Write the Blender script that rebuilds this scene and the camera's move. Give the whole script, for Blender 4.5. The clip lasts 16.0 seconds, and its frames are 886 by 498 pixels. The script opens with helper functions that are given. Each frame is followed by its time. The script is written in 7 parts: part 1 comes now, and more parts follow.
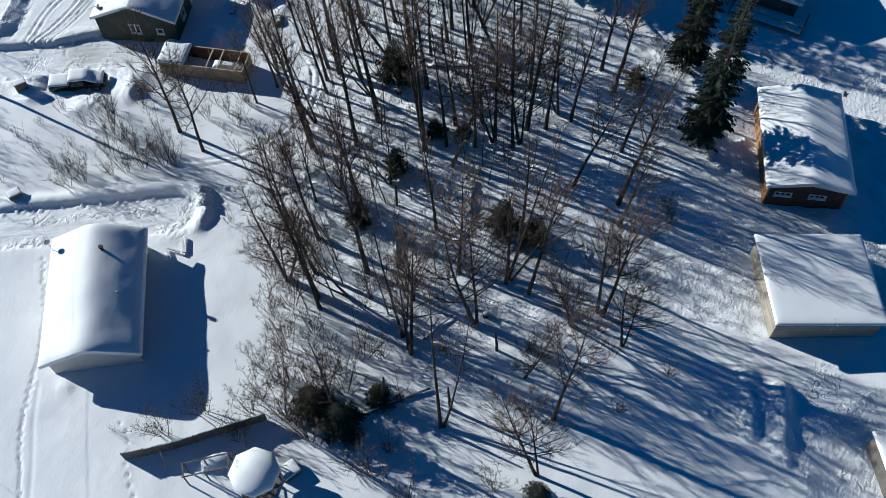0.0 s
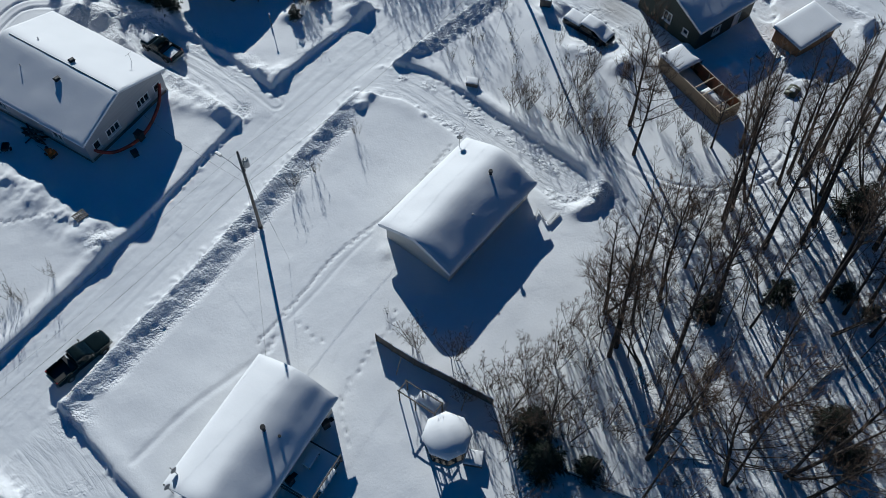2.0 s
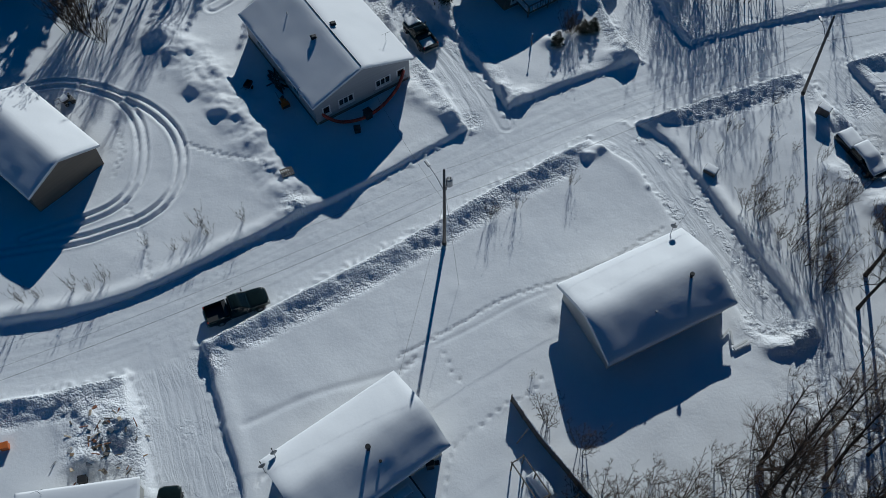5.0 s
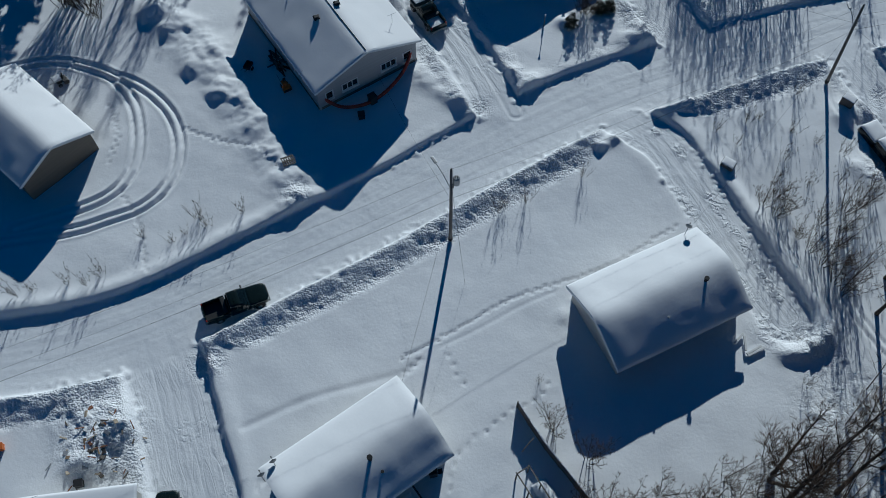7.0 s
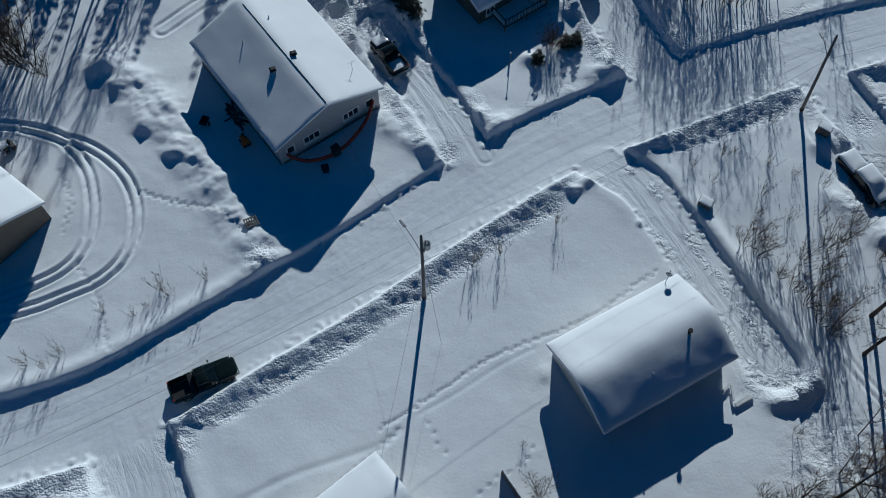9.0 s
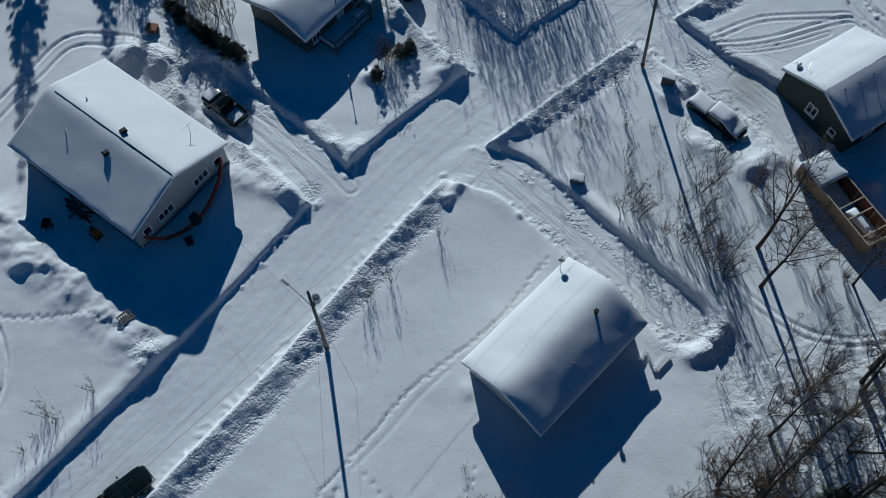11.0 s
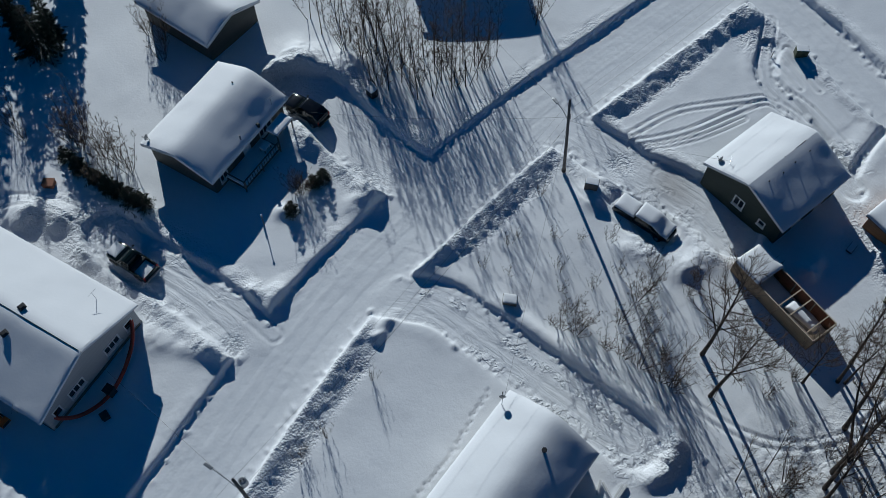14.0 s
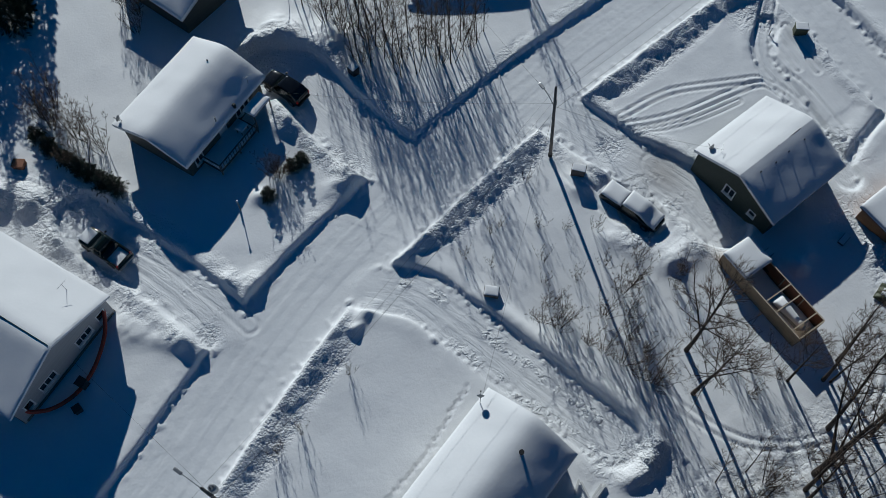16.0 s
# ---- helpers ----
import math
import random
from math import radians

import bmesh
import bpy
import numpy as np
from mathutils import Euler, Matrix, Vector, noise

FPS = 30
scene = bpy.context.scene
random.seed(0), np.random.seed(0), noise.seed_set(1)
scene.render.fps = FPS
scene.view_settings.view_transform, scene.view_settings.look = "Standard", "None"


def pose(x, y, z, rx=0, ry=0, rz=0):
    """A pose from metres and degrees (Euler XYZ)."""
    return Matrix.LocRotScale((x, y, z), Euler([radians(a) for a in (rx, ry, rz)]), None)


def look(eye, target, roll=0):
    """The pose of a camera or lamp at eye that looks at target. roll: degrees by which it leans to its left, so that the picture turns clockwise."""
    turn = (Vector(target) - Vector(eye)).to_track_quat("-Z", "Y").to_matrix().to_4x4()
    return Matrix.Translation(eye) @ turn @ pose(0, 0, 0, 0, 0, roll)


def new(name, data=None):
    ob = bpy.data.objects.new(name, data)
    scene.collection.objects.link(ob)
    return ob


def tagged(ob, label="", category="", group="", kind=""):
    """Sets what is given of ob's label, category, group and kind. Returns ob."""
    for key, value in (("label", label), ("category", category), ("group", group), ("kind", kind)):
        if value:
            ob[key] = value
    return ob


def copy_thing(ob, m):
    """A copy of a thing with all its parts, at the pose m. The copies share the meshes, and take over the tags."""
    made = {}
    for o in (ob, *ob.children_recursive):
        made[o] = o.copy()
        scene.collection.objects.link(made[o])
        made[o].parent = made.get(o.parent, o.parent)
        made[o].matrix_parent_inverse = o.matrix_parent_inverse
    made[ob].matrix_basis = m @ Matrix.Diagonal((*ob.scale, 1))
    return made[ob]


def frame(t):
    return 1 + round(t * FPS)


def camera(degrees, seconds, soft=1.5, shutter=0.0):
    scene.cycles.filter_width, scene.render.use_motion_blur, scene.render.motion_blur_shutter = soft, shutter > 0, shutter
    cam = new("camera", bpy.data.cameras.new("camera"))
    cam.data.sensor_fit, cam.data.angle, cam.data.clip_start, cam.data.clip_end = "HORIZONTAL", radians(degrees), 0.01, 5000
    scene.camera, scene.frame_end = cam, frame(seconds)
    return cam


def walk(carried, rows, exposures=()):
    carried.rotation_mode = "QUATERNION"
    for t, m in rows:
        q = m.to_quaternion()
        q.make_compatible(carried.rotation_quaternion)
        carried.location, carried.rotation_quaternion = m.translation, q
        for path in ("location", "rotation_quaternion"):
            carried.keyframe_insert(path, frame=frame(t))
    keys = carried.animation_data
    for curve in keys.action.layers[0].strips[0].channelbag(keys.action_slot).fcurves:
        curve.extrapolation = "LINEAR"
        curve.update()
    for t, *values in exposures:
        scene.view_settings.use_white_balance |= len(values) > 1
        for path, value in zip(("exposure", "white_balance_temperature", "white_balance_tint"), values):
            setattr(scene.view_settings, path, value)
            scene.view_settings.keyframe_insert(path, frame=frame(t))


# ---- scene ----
EXPOSURES = [(0.0, 0.39, 5550, 6), (0.5, 0.36, 5700, 6), (1.0, 0.29, 5750, 6), (1.5, 0.13, 5580, 6), (2.5, -0.22, 5500, 6), (3.5, -0.38, 5500, 6), (7.0, -0.5, 5250, 3), (11.0, -0.45, 5200, 3), (14.5, -0.42, 5420, 5), (16.0, -0.41, 5550, 5)]
cam = camera(52.59, 16.0, soft=0.6)
PATH = [
    (0, (-10.04, -10.50, 68.89), (21.00, -0.01, 18.62), -1.37),
    (0.5, (-8.64, -10.67, 69.00), (20.27, 3.60, 18.40), -0.87),
    (1, (-7.15, -10.74, 68.93), (18.86, 9.03, 18.60), 0.11),
    (1.5, (-5.12, -11.08, 69.51), (14.61, 14.30, 18.85), 0.18),
    (2, (-3.42, -10.91, 70.00), (10.05, 17.56, 18.93), 0.38),
    (2.5, (-2.09, -10.41, 70.12), (7.78, 19.12, 18.83), 0.02),
    (3, (-1.21, -9.84, 70.01), (7.22, 20.08, 18.69), -0.39),
    (3.5, (-0.51, -8.94, 70.23), (3.22, 21.39, 18.60), -0.25),
    (4, (-0.17, -8.11, 69.98), (0.93, 22.99, 18.68), -0.12),
    (4.5, (0.05, -6.70, 69.81), (0.59, 24.59, 18.62), -0.21),
    (7, (0.00, -0.00, 69.75), (-0.00, 27.76, 16.56), -0.15),
    (7.5, (0.11, 1.52, 69.81), (0.10, 29.11, 16.53), -0.13),
    (8, (-0.07, 3.24, 69.95), (0.17, 30.59, 16.54), 0.38),
    (8.2, (0.15, 4.18, 70.03), (0.31, 31.19, 16.45), 0.11),
    (10.3, (0.93, 8.40, 69.33), (7.08, 34.73, 15.77), -0.60),
    (10.5, (1.17, 8.73, 69.16), (8.03, 34.80, 15.56), -0.66),
    (11, (1.06, 10.41, 69.22), (10.06, 35.40, 15.42), -0.09),
    (11.5, (1.47, 11.62, 69.22), (12.26, 36.20, 15.56), -0.34),
    (12, (1.92, 13.03, 69.32), (14.25, 37.14, 15.77), -0.27),
    (12.5, (2.75, 14.06, 69.18), (15.36, 38.84, 16.01), -0.31),
    (13, (3.74, 15.13, 69.27), (16.77, 40.89, 16.67), -0.34),
    (13.5, (4.82, 16.26, 69.35), (18.03, 42.43, 17.00), -0.23),
    (14, (5.86, 17.38, 69.43), (19.12, 43.59, 17.11), -0.06),
    (14.5, (6.93, 18.28, 69.37), (19.88, 44.05, 16.76), -0.09),
    (15, (7.79, 19.41, 69.45), (20.58, 44.63, 16.53), 0.25),
    (15.5, (8.82, 20.40, 69.54), (20.97, 44.43, 15.92), 0.31),
    (16, (9.57, 20.96, 69.66), (21.13, 43.90, 15.43), 0.34),
]
walk(cam, [(t, look(eye, target, roll)) for t, eye, target, roll in PATH], EXPOSURES)

# ---- light ----
SUN_AZ, SUN_EL = radians(9.5), radians(22.5)
world = bpy.data.worlds.new("winter_sky")
scene.world = world
world.use_nodes = True
sky = world.node_tree.nodes.new("ShaderNodeTexSky")
sky.sky_type, sky.sun_disc = "NISHITA", False
sky.sun_elevation, sky.sun_rotation = SUN_EL, SUN_AZ
sky.altitude, sky.air_density, sky.dust_density, sky.ozone_density = 250.0, 1.0, 0.0, 5.5
backdrop = world.node_tree.nodes["Background"]
backdrop.inputs["Strength"].default_value = 0.033
deeper = world.node_tree.nodes.new("ShaderNodeHueSaturation")
deeper.inputs["Saturation"].default_value = 1.36
world.node_tree.links.new(sky.outputs["Color"], deeper.inputs["Color"])
world.node_tree.links.new(deeper.outputs["Color"], backdrop.inputs["Color"])
sun = new("sun", bpy.data.lights.new("sun", "SUN"))
sun.data.energy, sun.data.angle, sun.data.color = 4.6, radians(0.53), (1.0, 0.93, 0.80)
to_sun = Vector((math.sin(SUN_AZ) * math.cos(SUN_EL), math.cos(SUN_AZ) * math.cos(SUN_EL), math.sin(SUN_EL)))
sun.matrix_world = look(tuple(to_sun * 200), (0, 0, 0))

# ---- materials ----
def material(name, colour, rough=0.7, metal=0.0, vary=0.12, scale=3.0, fine=40.0, bump=0.1, depth=0.02, stain=None, stretch=(1, 1, 1), spec=0.5):
    """A surface with variation of colour at two scales, a little relief and uneven gloss."""
    m = bpy.data.materials.new(name)
    m.use_nodes = True
    n, l = m.node_tree.nodes, m.node_tree.links
    b = n["Principled BSDF"]
    b.inputs["Metallic"].default_value = metal
    b.inputs["Specular IOR Level"].default_value = spec
    geo = n.new("ShaderNodeTexCoord")
    mp = n.new("ShaderNodeMapping")
    mp.inputs["Scale"].default_value = stretch
    l.new(geo.outputs["Object"], mp.inputs["Vector"])
    big, small = n.new("ShaderNodeTexNoise"), n.new("ShaderNodeTexNoise")
    for node, s, d in ((big, scale, 4.0), (small, fine, 3.0)):
        node.inputs["Scale"].default_value, node.inputs["Detail"].default_value = s, d
        l.new(mp.outputs["Vector"], node.inputs["Vector"])
    mixer = n.new("ShaderNodeMix")
    mixer.data_type = "RGBA"
    ramp = n.new("ShaderNodeMapRange")
    ramp.inputs["From Min"].default_value, ramp.inputs["From Max"].default_value = 0.3, 0.7
    l.new(big.outputs["Fac"], ramp.inputs["Value"])
    l.new(ramp.outputs["Result"], mixer.inputs["Factor"])
    dark = stain if stain else tuple(c * (1 - vary) for c in colour)
    light = tuple(min(1.0, c * (1 + vary * 0.6)) for c in colour)
    mixer.inputs["A"].default_value, mixer.inputs["B"].default_value = (*dark, 1), (*light, 1)
    grain = n.new("ShaderNodeMix")
    grain.data_type, grain.blend_type = "RGBA", "MULTIPLY"
    grain.inputs["Factor"].default_value = vary
    l.new(mixer.outputs["Result"], grain.inputs["A"])
    l.new(small.outputs["Fac"], grain.inputs["B"])
    l.new(grain.outputs["Result"], b.inputs["Base Color"])
    gloss = n.new("ShaderNodeMapRange")
    gloss.inputs["To Min"].default_value, gloss.inputs["To Max"].default_value = max(0.02, rough - 0.1), min(1, rough + 0.1)
    l.new(small.outputs["Fac"], gloss.inputs["Value"])
    l.new(gloss.outputs["Result"], b.inputs["Roughness"])
    if bump:
        relief = n.new("ShaderNodeBump")
        relief.inputs["Strength"].default_value, relief.inputs["Distance"].default_value = bump, depth
        l.new(small.outputs["Fac"], relief.inputs["Height"])
        l.new(relief.outputs["Normal"], b.inputs["Normal"])
    return m


def snow_material(name, colour, packed=None, soil=None):
    """Snow: coarse drifts and fine grain as relief; the ground's own map says where it is packed or soiled."""
    m = bpy.data.materials.new(name)
    m.use_nodes = True
    n, l = m.node_tree.nodes, m.node_tree.links
    b = n["Principled BSDF"]
    b.inputs["Roughness"].default_value = 0.65
    b.inputs["Specular IOR Level"].default_value = 0.25
    geo = n.new("ShaderNodeTexCoord")
    a, c, d = (n.new("ShaderNodeTexNoise") for _ in range(3))
    for node, s in ((a, 0.35), (c, 4.0), (d, 22.0)):
        node.inputs["Scale"].default_value, node.inputs["Detail"].default_value = s, 5.0
        l.new(geo.outputs["Object"], node.inputs["Vector"])
    tint = n.new("ShaderNodeMix")
    tint.data_type = "RGBA"
    tint.inputs["A"].default_value = (*(v * 0.93 for v in colour), 1)
    tint.inputs["B"].default_value = (*colour, 1)
    l.new(a.outputs["Fac"], tint.inputs["Factor"])
    out = tint.outputs["Result"]
    strength = 0.26 if packed else 0.12
    if packed:
        for attr, shade, spots in (("packed", packed, c), ("soil", soil, d)):
            mask = n.new("ShaderNodeAttribute")
            mask.attribute_name = attr
            rough = n.new("ShaderNodeMath")
            rough.operation = "MULTIPLY_ADD"
            l.new(spots.outputs["Fac"], rough.inputs[0])
            rough.inputs[1].default_value, rough.inputs[2].default_value = 1.3, 0.25
            amount = n.new("ShaderNodeMath")
            amount.operation, amount.use_clamp = "MULTIPLY", True
            l.new(mask.outputs["Fac"], amount.inputs[0])
            l.new(rough.outputs["Value"], amount.inputs[1])
            blend = n.new("ShaderNodeMix")
            blend.data_type = "RGBA"
            l.new(amount.outputs["Value"], blend.inputs["Factor"])
            l.new(out, blend.inputs["A"])
            blend.inputs["B"].default_value = (*shade, 1)
            out = blend.outputs["Result"]
    l.new(out, b.inputs["Base Color"])
    add = n.new("ShaderNodeMath")
    add.operation = "MULTIPLY_ADD"
    l.new(d.outputs["Fac"], add.inputs[0])
    add.inputs[1].default_value = 0.3
    l.new(c.outputs["Fac"], add.inputs[2])
    relief = n.new("ShaderNodeBump")
    relief.inputs["Strength"].default_value, relief.inputs["Distance"].default_value = strength, 0.06
    l.new(add.outputs["Value"], relief.inputs["Height"])
    normal = relief.outputs["Normal"]
    if packed:
        # broken lumps of ploughed snow
        mask = n.new("ShaderNodeAttribute")
        mask.attribute_name = "rubble"
        for size, deep in ((2.6, 0.11), (5.6, 0.12), (11.5, 0.045)):
            cells = n.new("ShaderNodeTexVoronoi")
            cells.inputs["Scale"].default_value = size
            cells.inputs["Randomness"].default_value = 1.0
            l.new(geo.outputs["Object"], cells.inputs["Vector"])
            lumps = n.new("ShaderNodeMath")
            lumps.operation = "MULTIPLY"
            l.new(cells.outputs["Distance"], lumps.inputs[0])
            l.new(mask.outputs["Fac"], lumps.inputs[1])
            bump = n.new("ShaderNodeBump")
            bump.invert = True
            bump.inputs["Strength"].default_value, bump.inputs["Distance"].default_value = 0.9, deep
            l.new(lumps.outputs["Value"], bump.inputs["Height"])
            l.new(normal, bump.inputs["Normal"])
            normal = bump.outputs["Normal"]
    if packed:
        # wheel tracks along the ways, and trampled pits
        way = n.new("ShaderNodeCombineXYZ")
        for axis, attr, stretch in (("X", "across", 1.0), ("Y", "along", 0.16)):
            place = n.new("ShaderNodeAttribute")
            place.attribute_name = attr
            scaled = n.new("ShaderNodeMath")
            scaled.operation = "MULTIPLY"
            l.new(place.outputs["Fac"], scaled.inputs[0])
            scaled.inputs[1].default_value = stretch
            l.new(scaled.outputs["Value"], way.inputs[axis])
        driven, walked = n.new("ShaderNodeAttribute"), n.new("ShaderNodeAttribute")
        driven.attribute_name, walked.attribute_name = "driven", "walked"

        def dent(height, mask, deep, below):
            both = n.new("ShaderNodeMath")
            both.operation = "MULTIPLY"
            l.new(height, both.inputs[0])
            l.new(mask.outputs["Fac"], both.inputs[1])
            bump = n.new("ShaderNodeBump")
            bump.inputs["Strength"].default_value, bump.inputs["Distance"].default_value = 1.0, deep
            l.new(both.outputs["Value"], bump.inputs["Height"])
            l.new(below, bump.inputs["Normal"])
            return bump.outputs["Normal"]

        streaks = n.new("ShaderNodeTexNoise")
        streaks.inputs["Scale"].default_value, streaks.inputs["Detail"].default_value = 2.6, 4.0
        l.new(way.outputs["Vector"], streaks.inputs["Vector"])
        normal = dent(streaks.outputs["Fac"], driven, 0.085, normal)
        lines = n.new("ShaderNodeTexNoise")
        lines.inputs["Scale"].default_value, lines.inputs["Detail"].default_value = 1.1, 1.0
        l.new(way.outputs["Vector"], lines.inputs["Vector"])
        off = n.new("ShaderNodeMath")
        off.operation = "SUBTRACT"
        l.new(lines.outputs["Fac"], off.inputs[0])
        off.inputs[1].default_value = 0.5
        size = n.new("ShaderNodeMath")
        size.operation = "ABSOLUTE"
        l.new(off.outputs["Value"], size.inputs[0])
        groove = n.new("ShaderNodeMapRange")
        groove.interpolation_type = "SMOOTHSTEP"
        groove.inputs["From Max"].default_value = 0.04
        l.new(size.outputs["Value"], groove.inputs["Value"])
        normal = dent(groove.outputs["Result"], driven, 0.014, normal)
        pits = n.new("ShaderNodeTexNoise")
        pits.inputs["Scale"].default_value, pits.inputs["Detail"].default_value, pits.inputs["Distortion"].default_value = 2.3, 3.5, 0.6
        l.new(geo.outputs["Object"], pits.inputs["Vector"])
        pit = n.new("ShaderNodeMapRange")
        pit.interpolation_type = "SMOOTHSTEP"
        pit.inputs["From Min"].default_value, pit.inputs["From Max"].default_value = 0.4, 0.58
        l.new(pits.outputs["Fac"], pit.inputs["Value"])
        normal = dent(pit.outputs["Result"], walked, 0.13, normal)
    l.new(normal, b.inputs["Normal"])
    return m


def glass_material(name, colour, rough=0.05):
    m = material(name, colour, rough, vary=0.05, bump=0, spec=0.8)
    return m


SNOW = snow_material("snow", (0.86, 0.87, 0.89))
GROUND = snow_material("ground_snow", (0.86, 0.87, 0.89), (0.74, 0.76, 0.79), (0.30, 0.26, 0.22))
BARK = material("grey_bark", (0.058, 0.045, 0.037), 0.9, scale=1.5, fine=18, vary=0.35, bump=0.5, stretch=(1, 1, 0.3))
TWIG = material("brown_twigs", (0.125, 0.082, 0.056), 0.9, scale=0.8, fine=12, vary=0.3, bump=0)
BIRCH = material("pale_bark", (0.22, 0.19, 0.16), 0.85, scale=2.0, fine=14, vary=0.45, bump=0.3)
NEEDLE = material("needles", (0.025, 0.04, 0.022), 0.85, scale=1.2, fine=20, vary=0.4, bump=0)
DEADWOOD = material("dead_wood", (0.075, 0.062, 0.052), 0.9, scale=2, fine=25, vary=0.4, bump=0.4)
SIDING_PALE = material("pale_vinyl_siding", (0.62, 0.60, 0.55), 0.55, vary=0.08, scale=0.7, fine=9, stretch=(0.2, 0.2, 8), bump=0.4)
SIDING_GREY = material("grey_siding", (0.42, 0.42, 0.43), 0.6, vary=0.1, scale=0.6, fine=7, stretch=(0.2, 0.2, 9), bump=0.5)
SIDING_TAN = material("tan_siding", (0.20, 0.165, 0.125), 0.65, vary=0.1, scale=0.6, fine=7, stretch=(0.2, 0.2, 9), bump=0.4)
SIDING_GREEN = material("dark_green_siding", (0.013, 0.03, 0.023), 0.6, vary=0.15, scale=0.7, fine=7, stretch=(0.2, 0.2, 9), bump=0.4)
SIDING_DARK = material("dark_olive_siding", (0.075, 0.08, 0.07), 0.65, vary=0.15, scale=0.7, fine=7, stretch=(0.2, 0.2, 9), bump=0.4)
SIDING_BROWN = material("red_brown_siding", (0.085, 0.038, 0.024), 0.7, vary=0.2, scale=0.8, fine=9, stretch=(6, 6, 0.3), bump=0.4)
SIDING_CEDAR = material("orange_cedar_wall", (0.38, 0.19, 0.08), 0.7, vary=0.25, scale=0.8, fine=9, stretch=(0.3, 0.3, 6), bump=0.4)
WHITE = material("white_trim", (0.75, 0.75, 0.74), 0.5, vary=0.06, bump=0.05)
CONCRETE = material("concrete", (0.30, 0.29, 0.27), 0.9, vary=0.2, scale=1.5, bump=0.4)
SHINGLE = material("dark_shingle", (0.05, 0.048, 0.047), 0.9, vary=0.3, scale=2, fine=25, bump=0.6)
GLASS = glass_material("window_glass", (0.02, 0.025, 0.03))
PLY = material("plywood", (0.40, 0.285, 0.17), 0.75, vary=0.22, scale=0.9, fine=10, stretch=(1, 1, 5), bump=0.15)
PLY_RED = material("weathered_red_board", (0.30, 0.13, 0.07), 0.8, vary=0.3, scale=1.0, fine=12, bump=0.15)
LUMBER = material("lumber", (0.55, 0.46, 0.34), 0.75, vary=0.2, scale=2, fine=20, bump=0.2)
GREYWOOD = material("weathered_wood", (0.17, 0.15, 0.13), 0.85, vary=0.3, scale=2, fine=18, stretch=(1, 1, 0.3), bump=0.4)
PALEBOARD = material("pale_unpainted_boards", (0.42, 0.37, 0.30), 0.85, vary=0.3, scale=1.2, fine=10, stretch=(0.3, 0.3, 4), bump=0.4)
POLEWOOD = material("utility_pole_wood", (0.24, 0.215, 0.19), 0.9, vary=0.3, scale=1.5, fine=20, stretch=(2, 2, 0.2), bump=0.4)
METAL = material("galvanised_steel", (0.42, 0.43, 0.44), 0.4, metal=0.8, vary=0.15, bump=0.1)
DARKMETAL = material("dark_metal", (0.04, 0.04, 0.042), 0.5, metal=0.4, vary=0.2, bump=0.1)
CABLE = material("cable", (0.03, 0.03, 0.032), 0.7, vary=0.1, bump=0)
RUBBER = material("tyre_rubber", (0.022, 0.022, 0.023), 0.85, vary=0.2, bump=0.3)
PAINT_BLACK = material("black_car_paint", (0.008, 0.009, 0.010), 0.1, vary=0.15, bump=0, spec=0.6)
PAINT_GREEN = material("dark_green_car_paint", (0.010, 0.017, 0.014), 0.1, vary=0.15, bump=0, spec=0.6)
PAINT_GREY = material("grey_car_paint", (0.12, 0.12, 0.125), 0.25, metal=0.4, vary=0.1, bump=0)
PLASTIC_BLACK = material("black_plastic", (0.025, 0.025, 0.026), 0.5, vary=0.15, bump=0.1)
CARGLASS = glass_material("car_glass", (0.012, 0.02, 0.02), 0.04)
LAMPLENS = material("lamp_lens", (0.55, 0.55, 0.52), 0.2, vary=0.05, bump=0)
REDLENS = material("red_lens", (0.35, 0.02, 0.015), 0.25, vary=0.05, bump=0)
REDHOSE = material("red_hose", (0.42, 0.055, 0.03), 0.6, vary=0.25, scale=2, fine=15, bump=0.3)
ORANGE = material("orange_plastic", (0.62, 0.16, 0.025), 0.5, vary=0.15, bump=0.1)
GREENBIN = material("green_plastic", (0.075, 0.085, 0.045), 0.5, vary=0.15, bump=0.1)

# ---- mesh helpers ----
def part(name, bm, mat, parent, label="", smooth=False, kind=""):
    """Links a bmesh as one mesh object under a thing or a part."""
    me = bpy.data.meshes.new(name)
    bm.normal_update()
    bm.to_mesh(me)
    bm.free()
    me.materials.append(mat)
    if smooth:
        me.shade_smooth()
    ob = new(name, me)
    ob.parent = parent
    if label or kind:
        tagged(ob, label, kind=kind)
    return ob


def thing(name, m, label, category, group="", kind=""):
    ob = new(name)
    ob.empty_display_size = 0.3
    ob.matrix_world = m
    return tagged(ob, label, category, group, kind)


def box(bm, c, s, rz=0.0, bevel=0.0, m=None):
    """A box of size s round the centre c."""
    mat = Matrix.Translation(c) @ Matrix.Rotation(rz, 4, "Z") @ Matrix.Diagonal((*s, 1))
    if m is not None:
        mat = m @ mat
    r = bmesh.ops.create_cube(bm, size=1.0, matrix=mat)
    if bevel:
        edges = list({e for v in r["verts"] for e in v.link_edges})
        bmesh.ops.bevel(bm, geom=edges, offset=bevel, segments=2, affect="EDGES", profile=0.6)
    return bm


